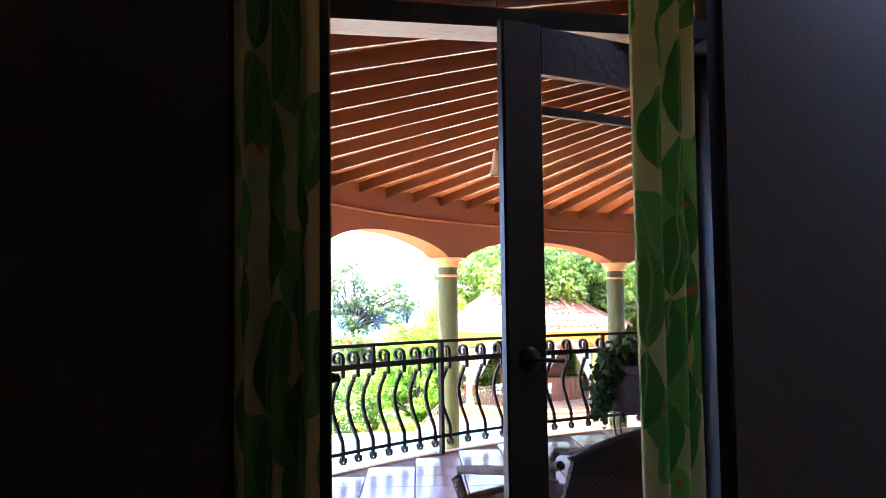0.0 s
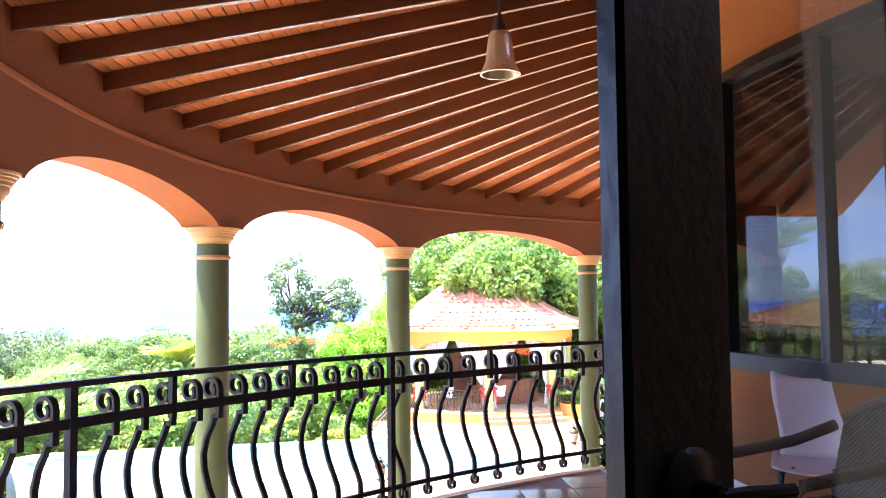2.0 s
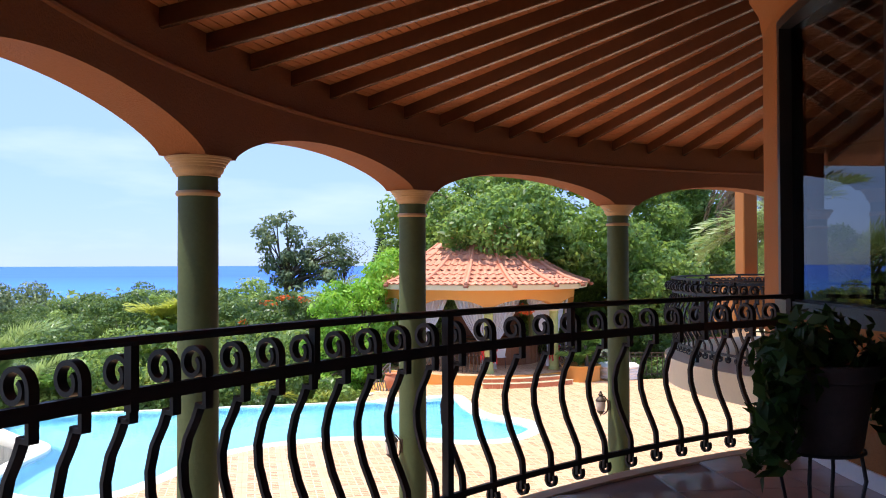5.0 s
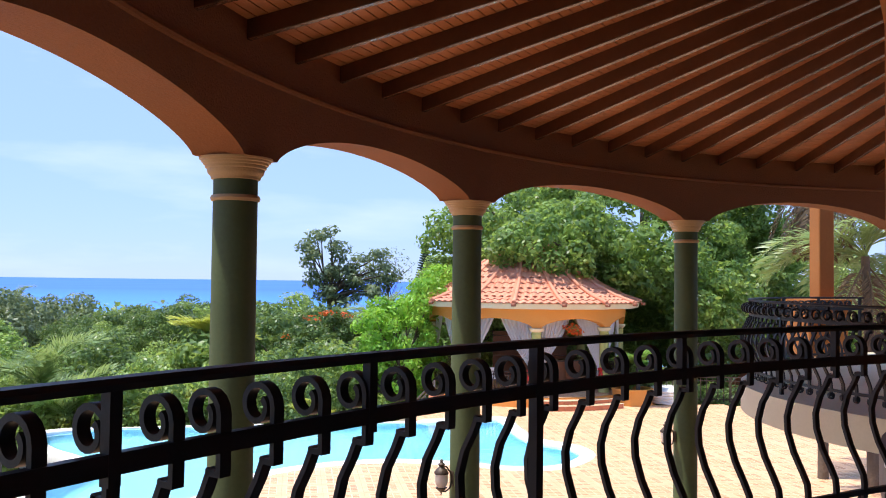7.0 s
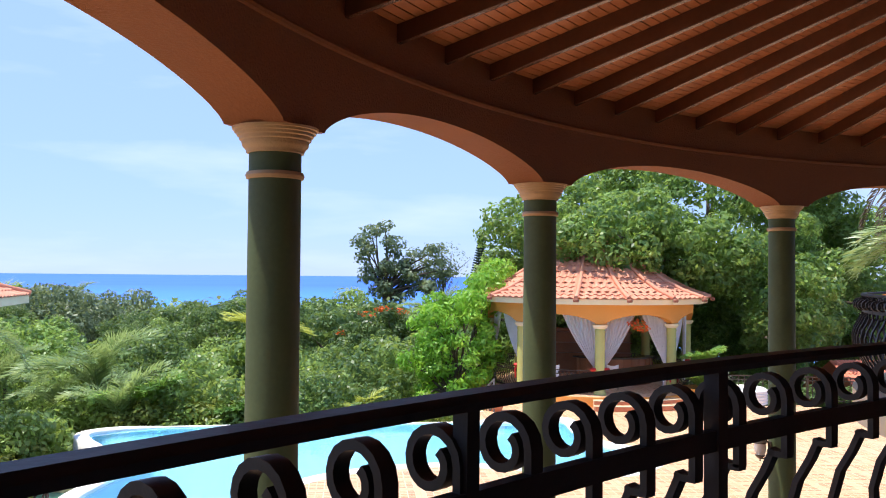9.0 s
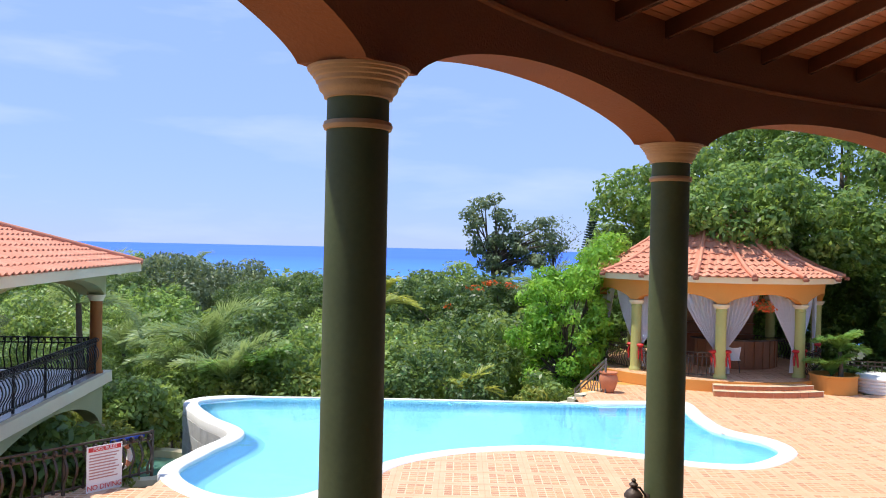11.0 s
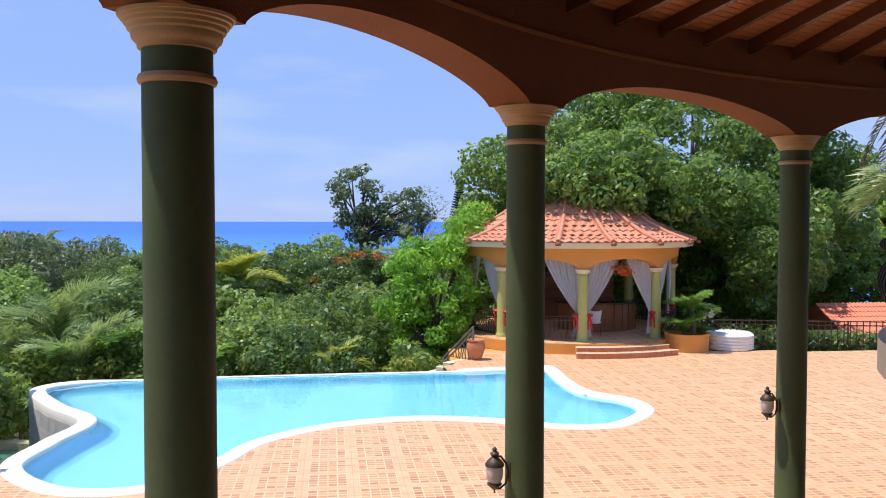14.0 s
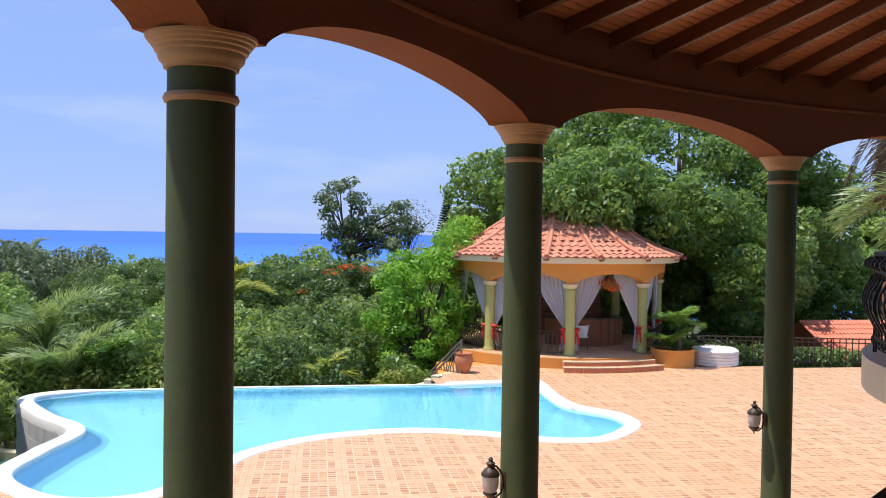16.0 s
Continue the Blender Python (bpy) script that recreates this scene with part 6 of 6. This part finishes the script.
for i in range(46):
    if i < 24:
        x, y, z = rt.uniform(-16.5, -12.2), rt.uniform(25, 34.5), -5.2 + rt.uniform(-0.6, 0.5)
    else:
        x = rt.uniform(-12, 0.5)
        y, z = 37.6 + 0.12 * x + rt.uniform(0, 1.6), -4.6 + rt.uniform(-0.5, 0.2)
        if -5.2 < x < -1.2:
            continue
    bush = thing("bush", pose(x, y, z, 0, 0, rt.uniform(0, 360)) @ Matrix.Scale(rt.uniform(0.9, 1.6), 4), "yellow-green croton bush beside the pool" if i % 3 else "green bush beside the pool", "bush", "bushes beside the pool")
    part("foliage", CROTON if i % 3 else BUSH, None, bush)
    part("stem", Shape().tube([(0, 0, -1.5), (0, 0, 0.5)], 0.05, 6, 0.03), M_BARK, bush, "", 60)

# hedge, fence and far roof at the back of the terrace
hedge = part("hedge", leaf_cloud("hedge", [((9.2 + 0.8 * k, 40.6 - 0.1 * k, DECK_Z + 0.15 - 0.012 * k), (0.7, 0.6, 0.5)) for k in range(20)], 15000, 0.17, M_LEAF_DARK, 80), None)
tagged(hedge, "dark green hedge behind the terrace fence", "hedge", "", "stuff")


def straight_fence(name, a, b, z, h, label, material, sm, spacing=0.16, group=""):
    a, b = Vector((*a, z)), Vector((*b, z))
    ln = (b - a).length
    deg = math.degrees(math.atan2(b.y - a.y, b.x - a.x))
    f = thing(name, pose(*a, 0, 0, deg), label, "fence", group)
    for hh, w in ((h - 0.03, 0.05), (h - 0.17, 0.03), (0.1, 0.03)):
        part("rail", Shape().box((ln / 2, 0, hh), (ln, w, 0.035)), material, f)
    n = int(ln / spacing)
    for i in range(n):
        part("baluster", sm, None, f, m=spin((i + 0.5) * ln / n, 0, 0, 90))
    k = max(1, round(ln / 1.9))
    for i in range(k + 1):
        part("post", Shape().box((ln * i / k, 0, h / 2), (0.05, 0.05, h)), material, f)
    return f


FENCE_B = baluster_mesh("baluster", 0.9, M_BROWNIRON, 0.045)
THIN_B = Shape().box((0, 0, 0.5), (0.03, 0.03, 1.0)).mesh("baluster", M_BROWNIRON)
straight_fence("terrace_fence", (-8.5, 24.35), (-12.2, 18.0), DECK_Z, 0.92, "brown wrought-iron fence with belly balusters at the edge of the terrace", M_BROWNIRON, FENCE_B, 0.19)
straight_fence("terrace_fence", (9.2, 40.0), (24.0, 38.2), DECK_Z, 1.0, "thin iron fence at the back of the terrace", M_BROWNIRON, THIN_B, 0.22)
# steps down beside the gazebo, with their curved rail
head_, foot = Vector((1.05, 36.78, -2.4)), Vector((0.1, 37.9, -3.6))
sr = thing("stair_railing", pose(head_.x, head_.y, DECK_Z), "iron stair railing coloured sunlit grey, sloping down beside the pool", "railing")
slope = foot - head_
lift = Vector((0, 0, head_.z - DECK_Z))
for drop in (0.0, 0.16, 0.92):
    part("rail", Shape().tube([lift - Vector((0, 0, drop)), lift + slope - Vector((0, 0, drop))], 0.034, 6), M_SUNLITIRON, sr, "", 60)
for k in range(11):
    p = lift + slope * ((k + 0.5) / 11)
    part("baluster", Shape().tube([p - Vector((0, 0, 0.16)), p + Vector((0.03, -0.03, -0.35)), p + Vector((-0.05, -0.08, -0.6)), p + Vector((0, 0, -0.92))], 0.022, 6), M_SUNLITIRON, sr, "", 60)
for p in (lift, lift + slope):
    part("post", Shape().tube([p + Vector((0, 0, 0.03)), p - Vector((0, 0, lift.z))], 0.036, 6), M_SUNLITIRON, sr, "", 60)
stairs = thing("garden_stairs", pose(0.6, 36.6, DECK_Z, 0, 0, 140), "cream garden stairs leading down beside the pool", "stairs")
for k in range(5):
    part("step", Shape().box((0.15 + 0.3 * k, 0, -0.1 - 0.17 * k), (0.32, 1.0, 0.18)), M_CREAM, stairs)
urn = thing("urn_pot", pose(1.15, 36.95, DECK_Z) @ Matrix.Scale(0.82, 4), "tall glazed terracotta urn beside the steps", "pot")
part("body", Shape().lathe([(0.001, 0), (0.2, 0), (0.26, 0.12), (0.36, 0.4), (0.38, 0.55), (0.33, 0.7), (0.3, 0.74), (0.36, 0.78), (0.36, 0.82), (0.28, 0.82), (0.001, 0.7)], 24), M_TERRACOTTA, urn, "", 40)
tub = thing("spa_cover", pose(10.45, 39.4, DECK_Z), "round white ridged tub standing on the terrace", "tub")
prof = [(0.001, 0.0), (0.82, 0.0)]
for k in range(5):
    prof += [(0.86, 0.03 + 0.11 * k), (0.86, 0.08 + 0.11 * k), (0.82, 0.11 + 0.11 * k)]
prof += [(0.75, 0.6), (0.001, 0.62)]
part("body", Shape().lathe(prof, 36), M_WHITE, tub, "", 40)
house = thing("neighbour_house", pose(18.2, 42.5, -5.65, 0, 0, 8) @ Matrix.Scale(0.8, 4), "low house with a bright red-orange tiled roof", "house")
part("wall", Shape().box((0, 1.5, 1.2), (4.6, 4, 2.6)), M_CREAM, house)
rf = Shape()
for j in range(10):
    y0, y1 = -1.6 + 0.42 * j, -1.6 + 0.42 * (j + 1)
    z0, z1 = 2.1 + 0.2 * j, 2.1 + 0.2 * (j + 1)
    for i in range(26):
        x0, x1 = -2.7 + 0.208 * i, -2.7 + 0.208 * (i + 1)
        xm = (x0 + x1) / 2
        rf.add([(x0, y0, z0 + 0.02), (xm, y0, z0 + 0.09), (x1, y0, z0 + 0.02), (x1, y1, z1), (xm, y1, z1 + 0.05), (x0, y1, z1)], [(0, 1, 4, 5), (1, 2, 3, 4)])
rf.add([(-2.7, -1.55, 2.06), (2.7, -1.55, 2.06), (2.7, 2.6, 4.06), (-2.7, 2.6, 4.06)], [(0, 1, 2, 3)])
rf.add([(-2.7, 2.6, 4.1), (2.7, 2.6, 4.1), (2.7, 5.5, 2.3), (-2.7, 5.5, 2.3)], [(0, 1, 2, 3)])
part("roof", rf, M_REDTILE, house, "bright red-orange ridged tile roof")

# ---- sign and life ring on the fence ----
FD = math.degrees(math.atan2(18.0 - 24.35, -12.2 + 8.5))


def fence_spot(px_along, out, z):
    a, b = Vector((-8.5, 24.35)), Vector((-12.2, 18.0))
    d = (b - a).normalized()
    nn = Vector((-d.y, d.x))
    p = a + d * px_along + nn * out
    return pose(p.x, p.y, DECK_Z + z, 0, 0, FD + 180)


sign = thing("pool_sign", fence_spot(1.14, 0.19, 0.42), "white pool rules board with red lettering on the fence", "sign")
board = part("board", Shape().box((0, 0, 0), (0.72, 0.015, 0.86)), M_SIGNWHITE, sign)
part("header_band", Shape().box((0, -0.012, 0.37), (0.66, 0.006, 0.08)), M_SIGNRED, board)


def lettering(name, body, size, x, z, material, parent, extrude=0.002):
    cu = bpy.data.curves.new(name, "FONT")
    cu.body, cu.size, cu.align_x, cu.align_y, cu.extrude = body, size, "CENTER", "CENTER", extrude
    tmp = bpy.data.objects.new(name, cu)
    scene.collection.objects.link(tmp)
    me = bpy.data.meshes.new_from_object(tmp)
    bpy.data.objects.remove(tmp)
    me.materials.clear()
    me.materials.append(material)
    ob = new(name, me)
    ob.parent = parent
    ob.matrix_local = pose(x, -0.018, z, 90, 0, 0)
    return ob


lettering("lettering", "POOL RULES", 0.085, 0, 0.37, M_SIGNWHITE, board)
lettering("lettering", "NO DIVING", 0.135, 0, -0.34, M_SIGNRED, board)
for k in range(9):
    w = 0.6 - 0.12 * ((k * 37) % 5) / 5
    part("print_line", Shape().box((-0.31 + w / 2, -0.01, 0.27 - 0.055 * k), (w, 0.004, 0.022)), M_SIGNGREY, board)
buoy = thing("life_ring", fence_spot(0.66, -0.12, 0.5), "white and orange life ring hung on the fence", "life ring")
ring_me = Shape()
ring_me.tube([(0.25 * math.cos(radians(a)), 0, 0.25 * math.sin(radians(a))) for a in range(0, 361, 12)], 0.06, 10)
tube_ring = part("ring", ring_me, M_WHITE, buoy, "", 60)
for a in (45, 135, 225, 315):
    part("band", Shape().tube([(0.25 * math.cos(radians(a + q)), 0, 0.25 * math.sin(radians(a + q))) for q in (-12, -4, 4, 12)], 0.064, 10), M_TERRACOTTA, tube_ring, "orange band", 60)
cover = thing("folded_cover", fence_spot(0.5, -0.07, 0.8), "blue plastic cover folded over the fence", "cover")
part("sheet", Shape().tube([(-0.35, 0, 0), (-0.15, 0.02, 0.03), (0.1, 0, 0.02), (0.35, 0.01, 0.04)], 0.05, 8), M_BLUE, cover, "", 60)
flowers = thing("flower_pot", pose(-10.35, 20.7, DECK_Z), "white planter with small flowers beside the fence", "pot")
part("pot", Shape().box((0, 0, 0.15), (0.3, 0.3, 0.3), chamfer=0.03), M_WHITE, flowers)
part("foliage", leaf_cloud("foliage", [((0, 0, 0.42), (0.2, 0.2, 0.2))], 220, 0.08, M_LEAF_GREY, 90), None, flowers)

# ---- the other wing ----
U = Vector((-0.2236, 0.9747, 0))
N = Vector((0.9747, 0.2236, 0))
wing = thing("wing_building", pose(-13.27, 30.6, 0, 0, 0, math.degrees(math.atan2(U.y, U.x))), "sage green two-storey wing with a tiled hip roof and arched balcony", "building")
# local x runs along the facade (0 at the far corner, negative towards the house), local y goes inwards
FLOOR, CAP = -2.55, -0.38


def arched_band(x0, x1, y0, y1, zs, rise, zt, bays):
    s = Shape()
    xs_ = []
    for k in range(bays):
        a, b = x0 + (x1 - x0) * k / bays, x0 + (x1 - x0) * (k + 1) / bays
        xs_ += [a] + [(a + b) / 2 - (b - a - 0.4) / 2 * math.cos(math.pi * j / 20) for j in range(21)]
    xs_.append(x1)
    bw = (x1 - x0) / bays
    for x_ in xs_:
        u = ((x_ - x0) % bw - bw / 2) / (bw / 2 - 0.2)
        z = zs + rise * max(0, 1 - u * u) ** 0.6
        s.v += [(x_, y0, z), (x_, y1, z), (x_, y1, zt), (x_, y0, zt)]
    for i in range(len(xs_) - 1):
        for k in range(4):
            j = (k + 1) % 4
            s.f.append((i * 4 + k, i * 4 + j, (i + 1) * 4 + j, (i + 1) * 4 + k))
    s.f += [(0, 1, 2, 3), tuple(len(s.v) - 4 + q for q in (3, 2, 1, 0))]
    return s


part("upper_arcade", arched_band(-8.6, 0.2, -0.2, 0.2, CAP + 0.02, 0.6, 0.3, 1), M_SAGE, wing, "sage green arched beam", 35)
part("end_arches", arched_band(0, 3.6, -0.2, 0.2, CAP + 0.02, 0.42, 0.3, 1), M_SAGE, wing, "", 35, pose(0, 0.2, 0, 0, 0, 90))
part("slab", Shape().box((-5.6, 2.0, FLOOR - 0.14), (12.4, 4.6, 0.3), chamfer=0.03), M_CREAM, wing, "cream balcony slab")
part("paving", Shape().box((-5.6, 2.0, FLOOR + 0.014), (12.0, 4.3, 0.01)), M_FLOOR, wing, "tiled balcony floor")
part("lower_arcade", arched_band(-8.6, 0.2, -0.15, 0.25, -4.0, 1.0, FLOOR - 0.3, 1), M_SAGE, wing, "sage green arcade", 35)
part("inner_wall", Shape().box((-6.6, 2.6, -1.2), (10.2, 0.2, 2.9)), M_BROWNWOOD, wing, "brown panelled inner wall")
part("dark_post", Shape().box((-1.4, 2.2, -1.25), (0.12, 0.12, 2.6)), M_FRAME, wing)
part("rear_wall", Shape().box((-6.0, 4.2, -3.2), (11.0, 0.2, 7.0)), M_SAGE, wing)
WC = Shape().lathe([(0.2, FLOOR), (0.2, FLOOR + 0.06), (0.17, FLOOR + 0.1), (0.16, CAP - 0.14)], 20).mesh("column_shaft", M_OCHRE, 40)
WK = Shape().lathe([(0.16, CAP - 0.15), (0.18, CAP - 0.14), (0.2, CAP - 0.09), (0.23, CAP - 0.06), (0.24, CAP + 0.02)], 20).mesh("column_capital", M_CREAM, 40)
LC = Shape().lathe([(0.24, -7.5), (0.22, -4.2), (0.25, -4.15), (0.28, -4.05), (0.28, -3.98)], 20).mesh("lower_column", M_TAN, 40)
for x_, y_ in ((0, 0), (-8.4, 0), (0, 3.6)):
    body = part("column_shaft", WC, None, wing, "ochre round column", m=pose(x_, y_, 0))
    part("column_capital", WK, None, body)
    part("lower_column", LC, None, wing, "", m=pose(x_, y_, 0))
# eaves and hip roof
EX0, EX1, EY0, EY1, EZ = -9.2, 0.8, -1.0, 5.6, 0.3
part("fascia", Shape().box(((EX0 + EX1) / 2, (EY0 + EY1) / 2, EZ + 0.1), (EX1 - EX0, EY1 - EY0, 0.22)), M_CREAM, wing, "cream fascia board")
RIDGE_Y, RISE = 2.3, 1.08
hipped = Shape().add([(EX0, EY0, EZ + 0.21), (EX1, EY0, EZ + 0.21), (EX1 - 3.3, RIDGE_Y, EZ + 0.2 + RISE), (EX0 + 3.3, RIDGE_Y, EZ + 0.2 + RISE), (EX1, EY1, EZ + 0.21), (EX0, EY1, EZ + 0.21)],
                     [(0, 1, 2, 3), (1, 4, 2), (4, 5, 3, 2), (5, 0, 3)])
part("roof_core", hipped, M_ROOFTILE, wing)
wt = []
rows_n = 9
for j in range(rows_n):
    f0, f1 = j / rows_n, (j + 1) / rows_n
    xa, xb = EX0 + 3.3 * f0, EX1 - 3.3 * f0
    n = round((xb - xa) / 0.31)
    upv = Vector((0, 3.3, RISE)) / rows_n
    for i in range(n):
        wt.append(tile_matrix(Vector((xa + (i + 0.5) * (xb - xa) / n, EY0 - 0.04 + 3.3 * f0, EZ + 0.22 + RISE * f0)), (1, 0, 0), upv, (xb - xa) / n, upv.length))
wt.sort(key=lambda m: -m.translation.x)
for m in wt[:230]:
    part("roof_tile", TILE_ME, None, wing, m=m)
joined("roof_tiles", wt[230:], TILE_ME, M_ROOFTILE, wing, "terracotta roof tiles")
for p, q in (((EX1, EY0, EZ + 0.26), (EX1 - 3.3, RIDGE_Y, EZ + 0.28 + RISE)), ((EX0, EY0, EZ + 0.26), (EX0 + 3.3, RIDGE_Y, EZ + 0.28 + RISE)), ((EX0 + 3.3, RIDGE_Y, EZ + 0.26 + RISE), (EX1 - 3.3, RIDGE_Y, EZ + 0.26 + RISE))):
    part("hip_cap", Shape().tube([p, Vector(p).lerp(Vector(q), 0.5), q], 0.1, 8), M_ROOFTILE, wing, "rounded terracotta hip tile", 60)


def local_fence(a, b, label):
    wa, wb = wing.matrix_world @ Vector((*a, 0)), wing.matrix_world @ Vector((*b, 0))
    straight_fence("balcony_railing", (wa.x, wa.y), (wb.x, wb.y), FLOOR + 0.02, 1.0, label, M_IRON, BAL, 0.17)


local_fence((-0.2, -0.05), (-11.4, -0.05), "black wrought-iron railing along the other wing's balcony")
local_fence((0.0, 0.2), (0.0, 3.4), "black wrought-iron railing at the end of the other wing's balcony")

# ---- terrace tiles and balcony tiles, last ----
ca, sa = math.cos(DECK_TURN), math.sin(DECK_TURN)
TS = MODULE / 2
full, base = [], Shape()
for i in range(-60, 110):
    for j in range(10, 100):
        u, v = (i + 0.5) * TS, (j + 0.5) * TS
        x, y = u * ca - v * sa, u * sa + v * ca
        if on_deck(x, y):
            full.append((x, y))
h = TS / 2
corner = {}
for x, y in full:
    quad = []
    for a, b in ((-h, -h), (h, -h), (h, h), (-h, h)):
        p = (round(x + a * ca - b * sa, 3), round(y + a * sa + b * ca, 3))
        if p not in corner:
            corner[p] = len(base.v)
            base.v.append((*p, DECK_Z - 0.006))
        quad.append(corner[p])
    base.f.append(tuple(quad))
# cut pieces along the coping
cuts = Shape()
whole = set((round(x, 3), round(y, 3)) for x, y in full)
q = TS / 6
for i in range(-60, 110):
    for j in range(10, 100):
        u, v = (i + 0.5) * TS, (j + 0.5) * TS
        x, y = u * ca - v * sa, u * sa + v * ca
        if (round(x, 3), round(y, 3)) in whole or not (-13.5 < x < 6 and 16 < y < 37.5):
            continue
        for a in range(6):
            for b in range(6):
                du, dv = (a - 2.5) * q, (b - 2.5) * q
                xx, yy = x + du * ca - dv * sa, y + du * sa + dv * ca
                if on_deck(xx, yy):
                    cuts.add([(xx + e * ca - f * sa, yy + e * sa + f * ca, DECK_Z - 0.001) for e, f in ((-q / 2, -q / 2), (q / 2, -q / 2), (q / 2, q / 2), (-q / 2, q / 2))], [(0, 1, 2, 3)])
terrace = structure("floor_terrace", base, M_TILEBED, "grout bed of the pool terrace")
structure("floor_terrace_edge", Shape().box((5.0, 37.9, DECK_Z - 0.55), (9.4, 3.0, 1.07)), M_GAZEBO, "orange retaining edge of the terrace")
cut = part("cut_tiles", cuts, M_DECK, terrace, "cut terrace tiles along the coping")
cut["kind"] = "stuff"
k = TS / 2 - 0.004
tile_top = Shape().add([(-k, -k, -0.006), (k, -k, -0.006), (k, k, -0.006), (-k, k, -0.006), (-k + 0.003, -k + 0.003, 0), (k - 0.003, -k + 0.003, 0), (k - 0.003, k - 0.003, 0), (-k + 0.003, k - 0.003, 0)],
                       [(4, 5, 6, 7), (0, 1, 5, 4), (1, 2, 6, 5), (2, 3, 7, 6), (3, 0, 4, 7)])
tile_me = tile_top.mesh("tile", M_DECK)
near = sorted(full, key=lambda p: (p[0] - 0.5) ** 2 + (p[1] - 24.5) ** 2)
mats = [spin(x, y, DECK_Z, math.degrees(DECK_TURN)) for x, y in near]
for m in mats[:300]:
    part("tile", tile_me, None, terrace, m=m)
joined("tiles", mats[300:], tile_me, M_DECK, terrace, "printed terrace tiles", 0)

ft = 0.4
k = ft / 2 - 0.003
bt = Shape().add([(-k, -k, -0.01), (k, -k, -0.01), (k, k, -0.01), (-k, k, -0.01), (-k + 0.003, -k + 0.003, 0), (k - 0.003, -k + 0.003, 0), (k - 0.003, k - 0.003, 0), (-k + 0.003, k - 0.003, 0)],
                 [(4, 5, 6, 7), (0, 1, 5, 4), (1, 2, 6, 5), (2, 3, 7, 6), (3, 0, 4, 7)]).mesh("tile", M_FLOOR)
for i in range(-8, 12):
    for j in range(8, 30):
        x, y = i * ft + 0.1, j * ft + 0.05 + 1.0
        dx, dy = x - RAIL_C[0], y - RAIL_C[1]
        if math.hypot(dx, dy) > RAIL_R - 0.1 or math.hypot(x - HOUSE_C[0], y - HOUSE_C[1]) < HOUSE_R - 0.15 or y < 4.55 + 0.17 * x or x > 4.4:
            continue
        part("tile", bt, None, slab, m=spin(x, y, 0.0, 0))
